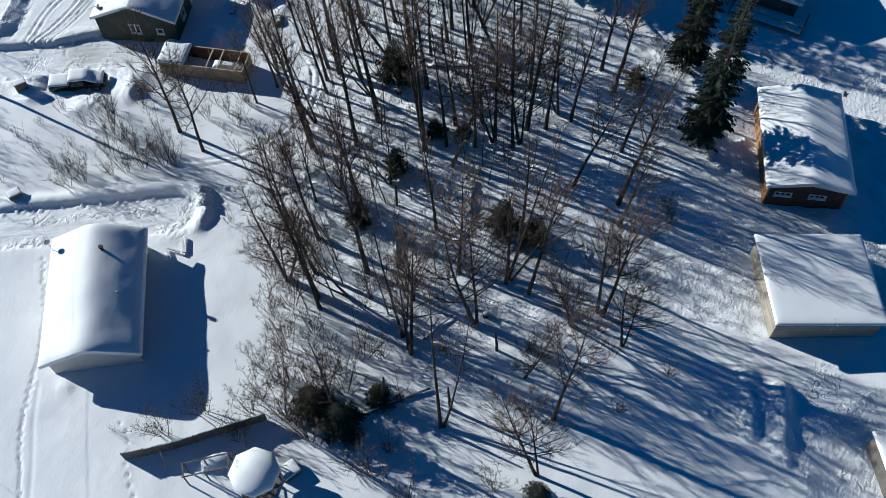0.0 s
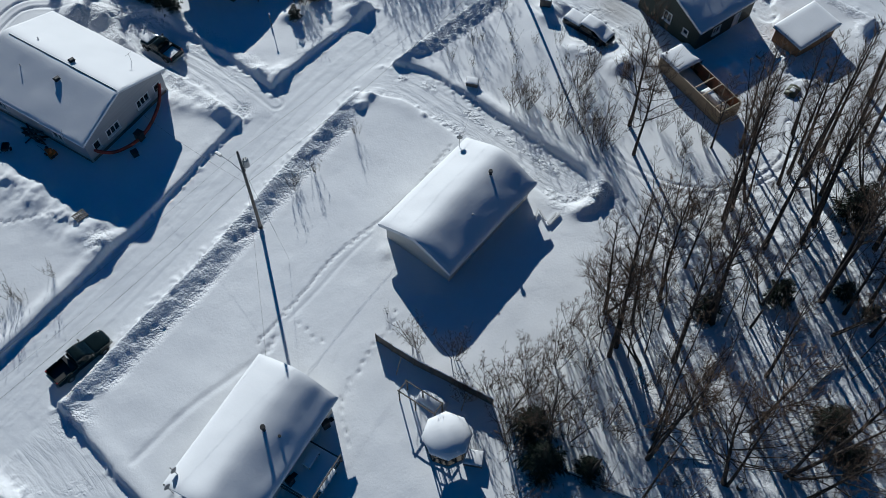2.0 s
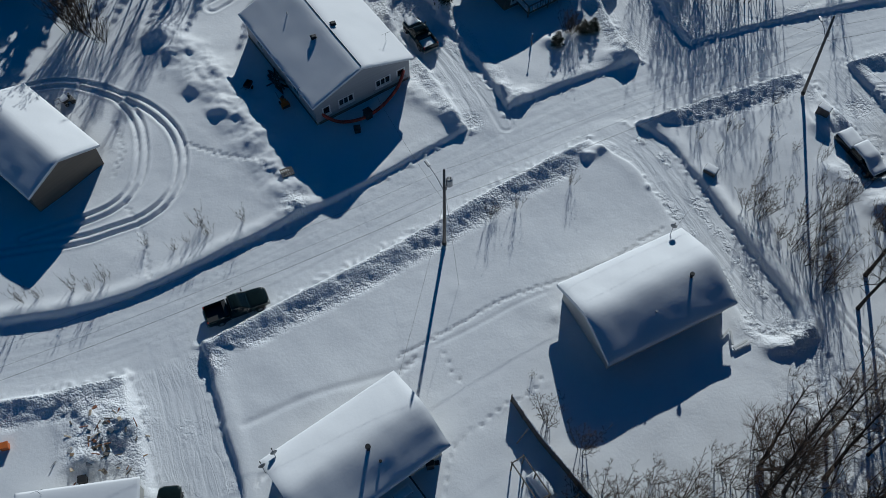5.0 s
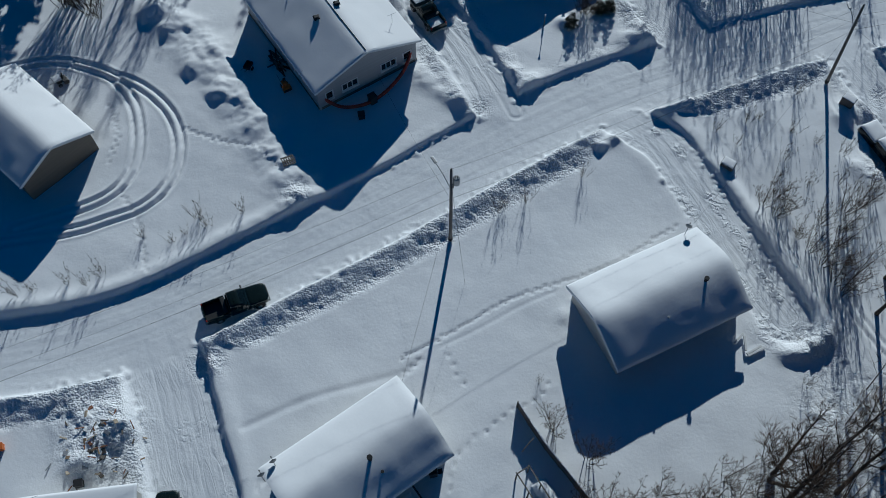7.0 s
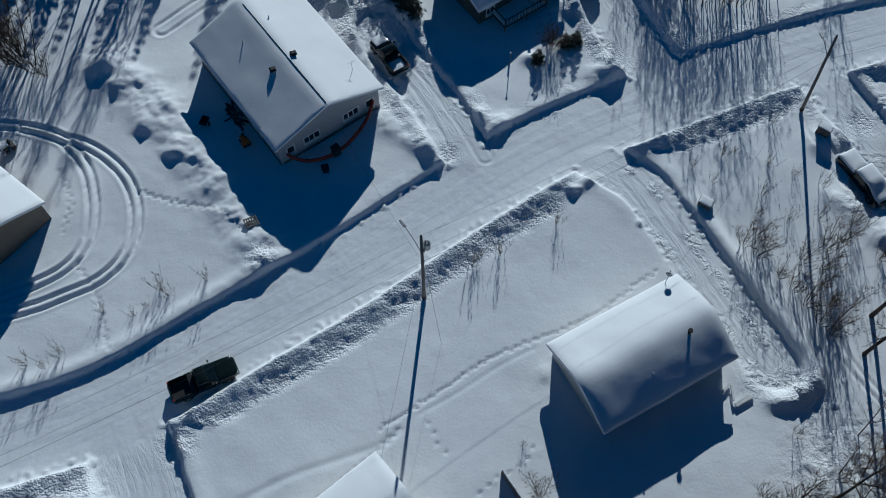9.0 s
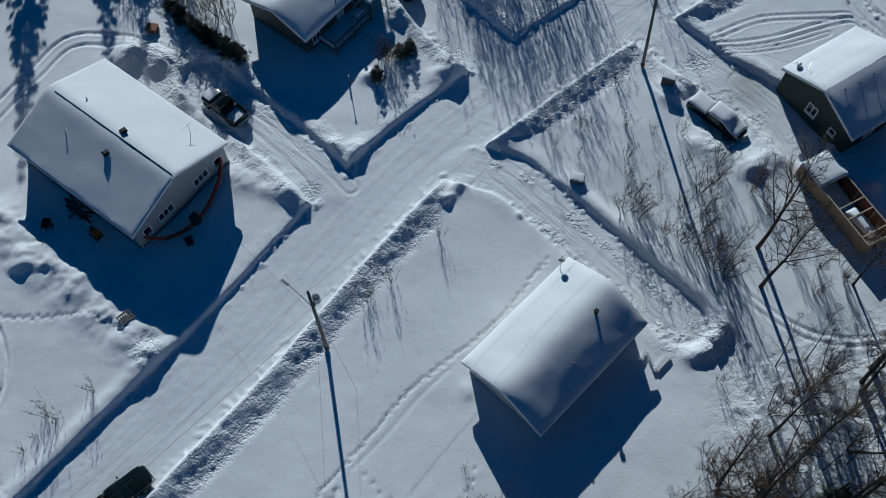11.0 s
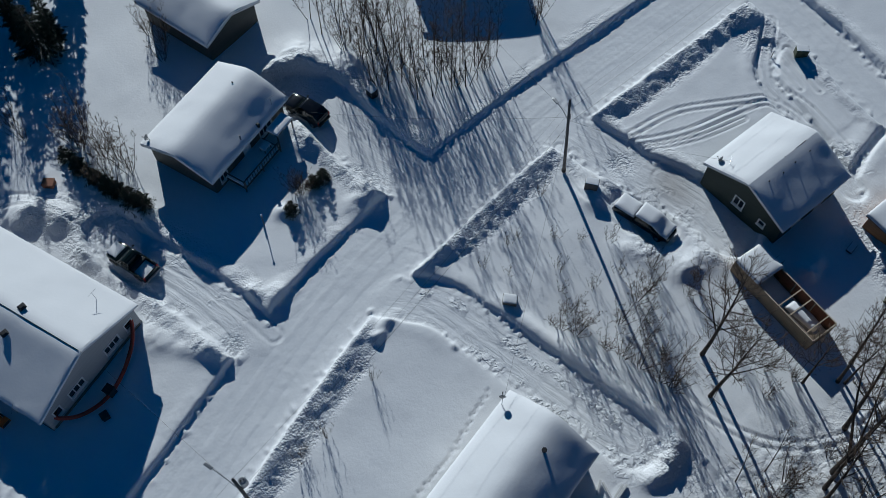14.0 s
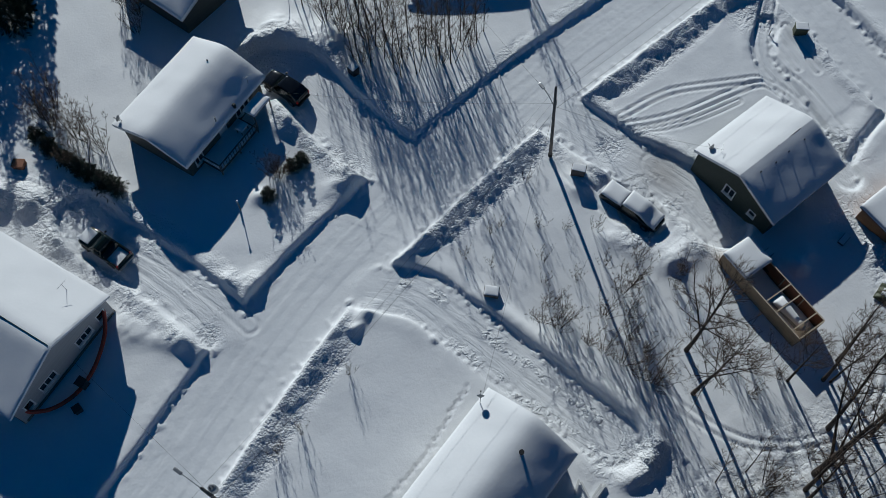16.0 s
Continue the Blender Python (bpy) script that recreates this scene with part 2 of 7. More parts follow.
def tube(bm, pts, radii, n=6, cap=True):
    """A tube through the points, with a radius at each."""
    rings = []
    pts = [Vector(p) for p in pts]
    for i, p in enumerate(pts):
        way = (pts[min(i + 1, len(pts) - 1)] - pts[max(i - 1, 0)])
        way = way.normalized() if way.length > 1e-6 else Vector((0, 0, 1))
        side = way.cross(Vector((0.31, 0.17, 0.93) if abs(way.z) < 0.9 else (1, 0.2, 0))).normalized()
        up = side.cross(way)
        r = radii[i] if i < len(radii) else radii[-1]
        rings.append([bm.verts.new(p + (side * math.cos(a) + up * math.sin(a)) * r) for a in (2 * math.pi * k / n for k in range(n))])
    for a, b in zip(rings, rings[1:]):
        for k in range(n):
            bm.faces.new((a[k], a[(k + 1) % n], b[(k + 1) % n], b[k]))
    if cap and n > 2:
        bm.faces.new(rings[0][::-1])
        bm.faces.new(rings[-1])
    return bm


def slab(bm, loop, low, high):
    """A prism over a loop of x, y; low and high may be numbers or functions of x, y."""
    f = lambda v: v if callable(v) else (lambda x, y: v)
    a = [bm.verts.new((x, y, f(low)(x, y))) for x, y in loop]
    b = [bm.verts.new((x, y, f(high)(x, y))) for x, y in loop]
    bm.faces.new(a[::-1])
    bm.faces.new(b)
    for k in range(len(loop)):
        j = (k + 1) % len(loop)
        bm.faces.new((a[k], a[j], b[j], b[k]))
    return bm


# ---- ground: one sheet of snow with ploughed roads, banks, ruts and footprints ----
def lattice(ix, iy, seed):
    v = np.sin(ix * 127.1 + iy * 311.7 + seed * 74.7) * 43758.5453
    return v - np.floor(v)


def value_noise(x, y, seed=0):
    ix, iy = np.floor(x), np.floor(y)
    fx, fy = x - ix, y - iy
    fx, fy = fx * fx * fx * (fx * (fx * 6 - 15) + 10), fy * fy * fy * (fy * (fy * 6 - 15) + 10)
    a, b = lattice(ix, iy, seed), lattice(ix + 1, iy, seed)
    c, d = lattice(ix, iy + 1, seed), lattice(ix + 1, iy + 1, seed)
    return (a + (b - a) * fx) * (1 - fy) + (c + (d - c) * fx) * fy


def fractal(x, y, seed=0, octaves=4):
    total, amp, size = 0.0, 0.5, 1.0
    for k in range(octaves):
        xr, yr = x * 0.8 - y * 0.6 + 17.3 * k, x * 0.6 + y * 0.8 - 9.1 * k
        total = total + amp * (value_noise(xr * size, yr * size, seed + k) - 0.5)
        amp, size = amp * 0.5, size * 2.03
    return total


def to_line(x, y, line):
    """The distance to a polyline, the length along it to the foot, and the side."""
    shape = np.shape(x)
    x, y = np.ravel(x), np.ravel(y)
    best, along, side, run = np.full(x.shape, 1e9), np.zeros(x.shape), np.zeros(x.shape), 0.0
    for (ax, ay), (bx, by) in zip(line, line[1:]):
        dx, dy = bx - ax, by - ay
        n = math.hypot(dx, dy)
        near = np.flatnonzero((x > min(ax, bx) - 9) & (x < max(ax, bx) + 9) & (y > min(ay, by) - 9) & (y < max(ay, by) + 9))
        if len(near):
            u, v = x[near] - ax, y[near] - ay
            s = np.clip((u * dx + v * dy) / n**2, 0, 1)
            d = np.hypot(u - s * dx, v - s * dy)
            win = d < best[near]
            k = near[win]
            best[k], along[k], side[k] = d[win], run + s[win] * n, np.sign(u * dy - v * dx)[win]
        run += n
    best, along, side = best.reshape(shape), along.reshape(shape), side.reshape(shape)
    return best, along, side


def curve(line, step=1.0):
    """A smooth run through the corners of a line (Catmull-Rom)."""
    p = [line[0], *line, line[-1]]
    out = []
    for a, b, c, d in zip(p, p[1:], p[2:], p[3:]):
        count = max(2, int(math.dist(b, c) / step))
        for k in range(count):
            t = k / count
            out.append(tuple(0.5 * (2 * q + (r - o) * t + (2 * o - 5 * q + 4 * r - s) * t * t + (3 * q - o - 3 * r + s) * t**3) for o, q, r, s in zip(a, b, c, d)))
    return out + [tuple(line[-1])]


def ramp(v, low, high):
    t = np.clip((v - low) / (high - low), 0, 1)
    return t * t * (3 - 2 * t)


# cleared ways: centre line, half width, depth under the snow, bank height, how lumpy the bank is
MAIN = curve([(-300, 10), (-120, 22), (-60, 25), (-37, 26.6), (-26, 29.2), (-17, 34.2), (-6.3, 40.4), (3.5, 46.8), (13.5, 52.6), (24, 56.8), (33.5, 60.2), (44.5, 63.2), (65, 68.0), (100, 76), (300, 130)], 3.0)
WAYS = [
    (MAIN, 3.55, 0.42, 0.3, 0.4),
    (curve([(17.0, 50.5), (20.8, 47.5), (22.6, 44.0), (24.8, 39), (27.8, 32.4), (29.0, 29.8)]), 2.3, 0.3, 0.2, 0.2),
    (curve([(-24.0, 28.0), (-22.0, 23.5), (-20.2, 18.5), (-18.4, 13.0), (-17, 5), (-16, -6)]), 3.2, 0.42, 0.22, 0.3),
    (curve([(6.0, 50.0), (4.2, 54.5), (1.6, 59.5), (-0.8, 63.5), (-2.4, 67)]), 2.3, 0.3, 0.2, 0.3),
]
WAYS += [
    (curve([(25.5, 58.5), (22.8, 63.5), (21.2, 68.5), (20.0, 73.2), (17.5, 74.2)]), 2.9, 0.45, 0.4, 0.3),
    (curve([(39.5, 60.0), (41.0, 56.5), (43.2, 51.5), (46.2, 46.5), (47.2, 42)]), 2.5, 0.36, 0.2, 0.26),
    (curve([(67, 70), (68.6, 62), (69.3, 55), (69.8, 46), (71.4, 39), (76, 33.5), (90, 30), (300, 22)], 2.0), 2.6, 0.4, 0.28, 0.26),
    (curve([(55, -200), (59, -60), (62.4, -32), (64.4, -19), (67.6, -11.5), (75, -8), (95, -6), (300, 0)], 2.0), 2.4, 0.36, 0.25, 0.28),
    (curve([(44, 49.5), (41.8, 47.2), (41.4, 45.2)]), 1.7, 0.3, 0.05, 0.15),
    (curve([(20.0, -33.0), (27, -36), (30, -44)]), 2.5, 0.12, 0.04, 0.22),
    (curve([(60.0, 40.5), (60.6, 48), (61.0, 55), (63.5, 58)]), 1.1, 0.22, 0.08, 0.1),
    (curve([(66.8, 44.6), (63, 43.0), (60.4, 41.6)]), 0.45, 0.3, 0.1, 0.1),
]
# heaps and drifts: x, y, radius, height
FIELD_HEAPS = [
    (28.3, 26.5, 0.75, 0.45), (29.5, 26.6, 0.85, 0.5), (30.8, 26.9, 0.85, 0.55), (32.0, 27.6, 0.8, 0.5), (32.5, 28.9, 0.6, 0.4), 
    (20.2, 43.5, 0.35, 0.3), (-19.8, 27.2, 0.6, 0.3), (-19.2, 25.6, 0.5, 0.2), (10.2, 30.0, 0.8, 0.2),
    (-26.6, 19.4, 2.3, 0.7), (-28.0, 17.6, 1.6, 0.6), (-25.2, 21.2, 1.6, 0.6), (-29.5, 21.5, 2.0, 0.4),
]
NORTH_HEAPS = [
    (20.6, 60.6, 1.5, 0.7), (19.0, 60.0, 1.3, 0.5), (8.7, 54.3, 1.1, 0.5), (6.9, 55.5, 0.8, 0.5), (1.8, 52.6, 1.2, 0.5), (17.2, 68.6, 1.5, 0.8),
    (20.5, 77.8, 2.2, 1.2), (24.6, 75.2, 1.8, 1.0), (17.3, 77.5, 1.4, 0.9), (-4.5, 66.0, 1.6, 0.8), (-8.0, 72.4, 1.4, 0.8), (-6.0, 70.4, 1.6, 1.0),
    (0.5, 67.8, 1.3, 0.7), (8.0, 76.3, 0.3, 0.25), (12.2, 62.1, 0.7, 0.5), (-27.6, 61.0, 0.9, 0.6), (-30.2, 63.2, 1.0, 0.5),
]
EAST_HEAPS = [
    (39.4, 43.2, 1.6, 0.4), (38.0, 44.8, 1.3, 0.3), (43.4, 41.0, 1.5, 0.5), (50.8, 35.6, 0.9, 0.7), (52.2, 36.2, 0.7, 0.5), (38.2, 50.8, 1.2, 0.5),
    (40.6, 51.6, 1.2, 0.6), (57.8, 33.5, 1.2, 0.6), (59.6, 35.2, 1.0, 0.5), (58.2, 30.6, 1.3, 0.5), (63.8, 62.2, 1.4, 0.6), (47.6, 45.6, 0.5, 0.25),
    (41.4, 40.6, 1.2, 0.6),
]
HEAPS = FIELD_HEAPS + NORTH_HEAPS + EAST_HEAPS
# wind-carved ridges: line, half width, height
RIDGES = [
    (curve([(-29.4, 64.6), (-26.4, 61.4), (-23.0, 58.0), (-20.8, 55.0), (-19.0, 51.8), (-17.0, 48.6), (-14.8, 45.4), (-13.2, 42.4), (-12.4, 40.6)]), 2.1, 0.45),
    (curve([(28.0, -24.3), (25.6, -24.6), (23.0, -25.0)]), 0.7, 0.5),
    (curve([(27.6, -27.0), (25.0, -27.3), (21.6, -27.8)]), 0.75, 0.6),
    (curve([(-2.4, 55.6), (0.6, 53.6), (3.0, 51.4)]), 1.1, 0.3),
    (curve([(17.2, 48.5), (16.0, 47.9), (14.6, 47.1)]), 0.5, 0.5),
]
# drifts with a steep lee: x, y, width, height
DUNES = [(-24.6, 56.0, 1.1, 0.6), (-21.6, 53.0, 1.3, 0.5), (-29.2, 63.4, 0.9, 0.45), (-9.0, 71.8, 1.3, 0.5), (31.6, 28.4, 0.9, 0.3)]
UPPER_ARC = [(45.2, 55.2), (50.3, 55.6), (55.5, 54.2), (59.4, 52.8), (60.4, 51.0)]
LOWER_ARC = [(44.6, 54.2), (50.3, 53.0), (55.5, 52.9), (59.1, 52.4), (60.2, 50.0)]
SWEEP = [(66.1, 61.2), (61.7, 56.2), (61.1, 53.2), (62.0, 49.7), (62.1, 44.6)]
# wheel ruts: centre line, half track, rut width, depth
RUTS = [
    (curve([(-44, 56), (-38.0, 57.3), (-33.3, 55.9), (-29.3, 54.3), (-26.0, 51.1), (-24.6, 47.2), (-25.0, 43.4), (-27.1, 40.8), (-30.0, 39.4), (-33.3, 38.2), (-40, 37)]), 0.42, 0.36, 0.2),
    (curve([(-36, 57), (-32.8, 55.9), (-29.8, 52.5), (-28.6, 48.5), (-28.6, 44.8), (-30.0, 42.3), (-32.7, 40.6), (-38, 38.6)]), 0.42, 0.36, 0.2),
    (curve(UPPER_ARC), 0.35, 0.24, 0.13),
    (curve(LOWER_ARC), 0.35, 0.24, 0.13),
    (curve([(a + 0.4, b - 1.1) for a, b in LOWER_ARC[:3]]), 0.25, 0.24, 0.1),
    (curve(SWEEP), 0.7, 0.3, 0.14),
    (curve([(63.4, 57.6), (63.0, 52.4)]), 0.35, 0.25, 0.1),
    (curve([(64.9, 57.0), (64.6, 51.4)]), 0.35, 0.25, 0.1),
    (curve([(38.5, 57), (37.8, 52.5), (38.6, 49.0), (39.6, 46.2)]), 0.6, 0.3, 0.1),
    (curve([(39.3, 56), (38.6, 52.5), (39.4, 50.0)]), 0.5, 0.25, 0.1),
    (curve([(34.4, 31.6), (35.0, 29.7), (36.3, 27.3), (38.0, 25.1), (40.1, 23.6), (42.7, 22.7), (46.4, 22.4), (50.3, 23.8), (53, 27)]), 0.38, 0.3, 0.11),
    (curve([(33.0, 25.6), (33.6, 20.6), (36.6, 18.4), (40.7, 16.1), (43.3, 12.3), (45.7, 7.1), (50, -2)]), 0.0, 0.55, 0.14),
]
DRIVE_RUTS = [
    (curve([(-2.4, 66), (-6, 72), (-13, 76), (-18, 73), (-24, 68)]), 0.7, 0.4, 0.1),
    (curve([(3.4, 51.6), (1.8, 56.0), (-0.6, 60.6), (-1.8, 63)]), 0.6, 0.3, 0.1),
    (curve([(7.0, 51.4), (5.2, 55.6), (2.4, 60.8), (0.2, 64)]), 0.7, 0.3, 0.1),
    (curve([(19.6, 48.6), (21.6, 44.6), (24.0, 38.8), (27.4, 31.6), (29.2, 28.4)]), 0.65, 0.22, 0.07),
    (curve([(20.8, 48.6), (22.8, 44.4), (25.2, 38.6), (28.6, 31.8)]), 0.6, 0.2, 0.06),
    (curve([(-22.4, 26), (-21.0, 22), (-19.4, 16), (-18.2, 11)]), 0.7, 0.25, 0.03),
    (curve([(-24.4, 25), (-22.6, 20), (-21.0, 15.6)]), 0.6, 0.22, 0.03),
    (curve([(-60, 25.6), (-37, 27.2), (-26, 29.8), (-17, 34.6), (-6.5, 40.8), (3.3, 47.2), (13.3, 53.0), (24, 57.2), (44.5, 63.6), (65, 68.4)]), 0.85, 0.2, 0.022),
    (curve([(-60, 24.2), (-37, 25.8), (-26, 28.4), (-17, 33.2), (-5.9, 39.6), (3.8, 46.0), (13.9, 51.8), (24.3, 56.0), (44.7, 62.4), (65, 67.2)]), 0.8, 0.2, 0.022),
    (curve([(45.2, 50.0), (46.6, 46.0), (46.8, 42.6)]), 0.8, 0.25, 0.08),
    (curve([(43.2, 48.6), (44.6, 44.4), (44.9, 41.4)]), 0.7, 0.25, 0.08),
]
# lines of footprints: line, step, half distance between feet, depth
STEPS = [
    (curve([(-3.4, 26.2), (-2.0, 27.0), (0.4, 28.4), (2.9, 29.9), (5.5, 31.5), (8.1, 32.5), (10.9, 33.4), (13.9, 34.5), (16.3, 35.7), (18.3, 37.2), (20.9, 38.7)]), 0.42, 0.05, 0.17),
    (curve([(8.6, 24.0), (7.2, 22.5), (5.7, 21.9), (4.4, 21.0), (3.3, 20.0), (2.0, 19.2), (0.9, 17.6), (0.2, 14)]), 0.95, 0.05, 0.16),
    (curve([(-25.7, 34.3), (-27.1, 38.8), (-29.2, 42.3)]), 0.4, 0.1, 0.14),
    (curve([(-24.5, 49.3), (-20.8, 47.9), (-17.0, 46.9), (-14.8, 44.7)]), 0.4, 0.1, 0.16),
    (curve([(-32, 52), (-30.5, 48.5), (-31, 45.5)]), 0.45, 0.12, 0.12),
    (curve([(-14.5, 15.6), (-10.5, 19.5), (-6, 22.6), (-3.5, 24.6), (-2, 26)]), 0.36, 0.1, 0.15),
    (curve([(1.6, 24.0), (0.2, 27.0)]), 0.9, 0.1, 0.12),
]
STEPS += [
    (curve([(27, -20), (31, -22), (36, -20.6), (42, -19.4), (50, -19)]), 0.4, 0.12, 0.14),
    (curve([(26, -25), (29, -24), (30.8, -24.4), (34, -23.0)]), 0.4, 0.15, 0.14),
    (curve([(16, -24), (22, -26), (27, -25)]), 0.42, 0.2, 0.12),
    (curve([(17, -28), (22, -29), (28, -30)]), 0.42, 0.25, 0.12),
    (curve([(16, -31), (21, -27.5), (26, -27)]), 0.42, 0.25, 0.12),
    (curve([(55, 30), (57.6, 33), (59.2, 37)]), 0.35, 0.3, 0.12),
    (curve([(56.5, 31), (60, 34)]), 0.35, 0.3, 0.12),
    (curve([(7.2, -9), (8.5, -3), (10, 2)]), 0.6, 0.12, 0.13),
]
# broken clods: x, y, reach, height
CLODS = [(-13.2, 42.0, 1.1, 0.6), (-27.0, 19.0, 2.5, 0.9), (30.8, 27.2, 1.7, 0.5), (20.3, 61.6, 1.5, 0.6), (19.8, 63.4, 0.9, 0.4), (-7.0, 71.5, 2.2, 0.3), (18.0, 75.8, 2.2, 0.25), (50.9, 41.6, 1.4, 0.3), (42.6, 53.0, 1.2, 0.35), (40.2, 44.0, 1.4, 0.35), (58.4, 33.4, 2.4, 0.25), (3.6, 51.9, 1.0, 0.3), (-19.4, 26.0, 1.3, 0.5), (63.0, 59.6, 2.0, 0.3)]
# trampled snow: x, y, reach
TROD = [(58.5, 36.0, 3.0), (-5.0, 68.5, 3.5), (61.0, 44.0, 2.5), (43.6, 46.6, 2.2), (-1.0, 60.0, 3.0), (48.6, 42.4, 1.6), (28.0, 28.6, 1.5), (27.0, -31.5, 3.5), (22.0, -30.8, 3.0)]
# thin lines where snow slid or a wire's furrow runs
FURROWS = [(curve([(-0.3, 27.2), (2.9, 28.8), (6.5, 30.9), (9.6, 32.3)]), 0.14, 0.045), (curve([(-15.9, 20.4), (-11.0, 22.7), (-5.8, 24.2), (-3.5, 24.9), (-1.8, 26.0)]), 0.3, 0.07)]


def ground_height(x, y):
    """The height of the snow, how packed it is and how soiled, at arrays of places."""
    x, y = np.asarray(x, float), np.asarray(y, float)
    z = 0.55 * fractal(x / 16, y / 16, 3) + 0.16 * fractal(x / 4.5, y / 4.5, 9)
    woods = ramp(x - 0.45 * np.abs(y - 3), 17, 24) * ramp(27 - y, 0, 5) * (1 - ramp(x, 64, 67))
    z = z + woods * (0.5 * fractal(x / 1.6, y / 1.6, 21) + 0.22 * fractal(x / 0.5, y / 0.5, 31, 2))
    for hx, hy, r, h in HEAPS:
        d2 = ((x - hx) ** 2 + (y - hy) ** 2) / r**2
        near = d2 < 9
        if near.any():
            lump = np.exp(-d2) * h
            z = z + np.where(near, lump * (1 + 1.1 * fractal(x / 1.3, y / 1.3, 41, 4)), 0)
    for line, half, high in RIDGES:
        d, _, _ = to_line(x, y, line)
        z = z + np.where(d < 7, high * np.exp(-((d / half) ** 2)) * (1 + 2.2 * fractal(x / 1.9, y / 1.9, 37, 4)), 0)
    for cx, cy, wide, high in DUNES:
        near = (np.abs(x - cx) < 6) & (np.abs(y - cy) < 7)
        if near.any():
            u = (cy - y) * 0.96 + (cx - x) * 0.28 + 1.1 * fractal(x / 1.1, y / 1.1, 53, 3)
            v = (x - cx) * 0.96 - (y - cy) * 0.28 + 0.8 * fractal(x / 1.6, y / 1.6, 57, 3)
            z = z + np.where(near, high * np.exp(-((v / wide) ** 2)) * np.exp(-((np.minimum(u, 0) / (1.9 * wide)) ** 2)) * (1 - ramp(u, -0.2, 1.0)), 0)
    open_z = z
    rubble = np.zeros(x.shape)
    for hx, hy, r, h in HEAPS:
        rubble = rubble + np.exp(-(((x - hx) ** 2 + (y - hy) ** 2) / (1.1 * r * r))) * min(1.0, h)
    cut = np.zeros(x.shape)
    for line, half, wide, deep in RUTS + DRIVE_RUTS:
        d, s, _ = to_line(x, y, line)
        e = np.abs(d - half) / (wide * 0.5)
        groove = np.exp(-(e**4))
        rim = np.exp(-((np.abs(e) - 1.7) ** 2) * 2.2) * 0.35
        cut = cut + deep * (rim - groove) * (1 + 0.6 * fractal(x / 0.7, y / 0.7, 51, 2))
    for line, step, apart, deep in STEPS:
        d, s, side = to_line(x, y, line)
        k = np.round(s / step)
        u, v = s - k * step, d * np.where(side == 0, 1, side) - apart * np.where(k % 2 == 0, 1, -1)
        jit = lattice(k, k * 3 + 1, 5)
        print_ = np.exp(-((u / 0.15) ** 2 + ((v + 0.16 * (jit - 0.5)) / 0.12) ** 2) ** 1.5)
        cut = cut - np.where(d < 1.2, print_ * deep, 0)
    for line, wide, deep in FURROWS:
        d, _, _ = to_line(x, y, line)
        cut = cut - deep * np.exp(-((d / wide) ** 2))
    # cleared ways and their banks
    gap, lanes, across, along = np.full(x.shape, 1e9), np.zeros(x.shape), np.zeros(x.shape), np.zeros(x.shape)
    total, level, bank, lumpy = (np.full(x.shape, 1e-12) for _ in range(4))
    edge = 0.5 * fractal(x / 2.6, y / 2.6, 61, 3)
    for n, (line, half, deep, high, rough) in enumerate(WAYS):
        d, s, side = to_line(x, y, line)
        g = d - half + edge * (0.22 if n == 0 else 0.25 if n == 1 else 0.8)
        if n == 0:
            main_gap = g
            # the main road's bank is broad and broken towards the open field, a clean cut on the other side
            clean = side < 0
            tall = ramp(x, 42.5, 46)
            rough, high = np.where(clean, 0.13 + 0.12 * ramp(x, 5, 10), 0.42), np.where(clean, 0.2 - 0.14 * ramp(x, -15, -9), 0.74 + 0.06 * tall)
            g = np.where(clean, g, g - 0.1)
        if n == 1:
            high, rough = np.where(side < 0, 0.1 + 0.34 * ramp(s, 7, 13), 0.04), np.where(side < 0, 0.09, 0.06)
            beside = -d * side
            walked = np.where((d < 2.6) & (s > 3), np.exp(-(((beside - 0.7) / 0.4) ** 2)) + 0.8 * np.exp(-(((beside + 1.7) / 0.5) ** 2)) * ramp(s, 8, 11), 0)
        if n == 2:
            high, rough = np.where(side < 0, 0.1, 0.2), np.where(side < 0, 0.05, 0.3)
        w = np.exp(-2.2 * np.clip(g, -2.5, 8))
        total, level, bank, lumpy = total + w, level - w * deep, bank + w * high, lumpy + w * rough
        closer = g < gap
        gap = np.where(closer, g, gap)
        tracks = np.zeros(x.shape)
        for lane in ((-1.9, -0.6, 0.75, 2.0) if n == 0 else (-0.8, 0.8)):
            off = d * side - lane - 0.25 * np.sin(s * 0.05 + lane)
            tracks = tracks + np.exp(-((off / 0.28) ** 2))
        lanes = np.where(closer, tracks, lanes)
        across, along = np.where(closer, d * side + 11.0 * n, across), np.where(closer, s, along)
    level, bank, lumpy = level / total, bank / total, lumpy / total
    broad = ramp(lumpy, 0.2, 0.4)
    inside = 1 - ramp(gap, -0.12, 0.2 + 0.4 * broad)
    crest = np.exp(-(((gap - 0.7) / 0.75) ** 2)) * (1 - broad) + broad * ramp(gap, -0.2, 0.5) * (1 - ramp(gap, 0.1, 2.9))
    chunks = fractal(x / 0.8, y / 0.8, 71, 4)
    clods = np.maximum(value_noise(x / 0.45, y / 0.45, 83) - 0.5, 0) + np.maximum(value_noise(x / 0.28 + 3, y / 0.28, 87) - 0.5, 0) * 0.6
    shore = ramp(gap, -0.3, 0.5) * (1 - ramp(gap, 0.9 + 1.4 * broad, 1.6 + 1.8 * broad))
    z = z + bank * crest * (1 + 0.5 * edge)
    patchy = ramp(fractal(x / 3.0, y / 3.0, 121, 3), -0.22, 0.12)
    z = z + lumpy * shore * (0.6 * chunks + clods * 0.34 * patchy)
    tip = np.zeros(x.shape)
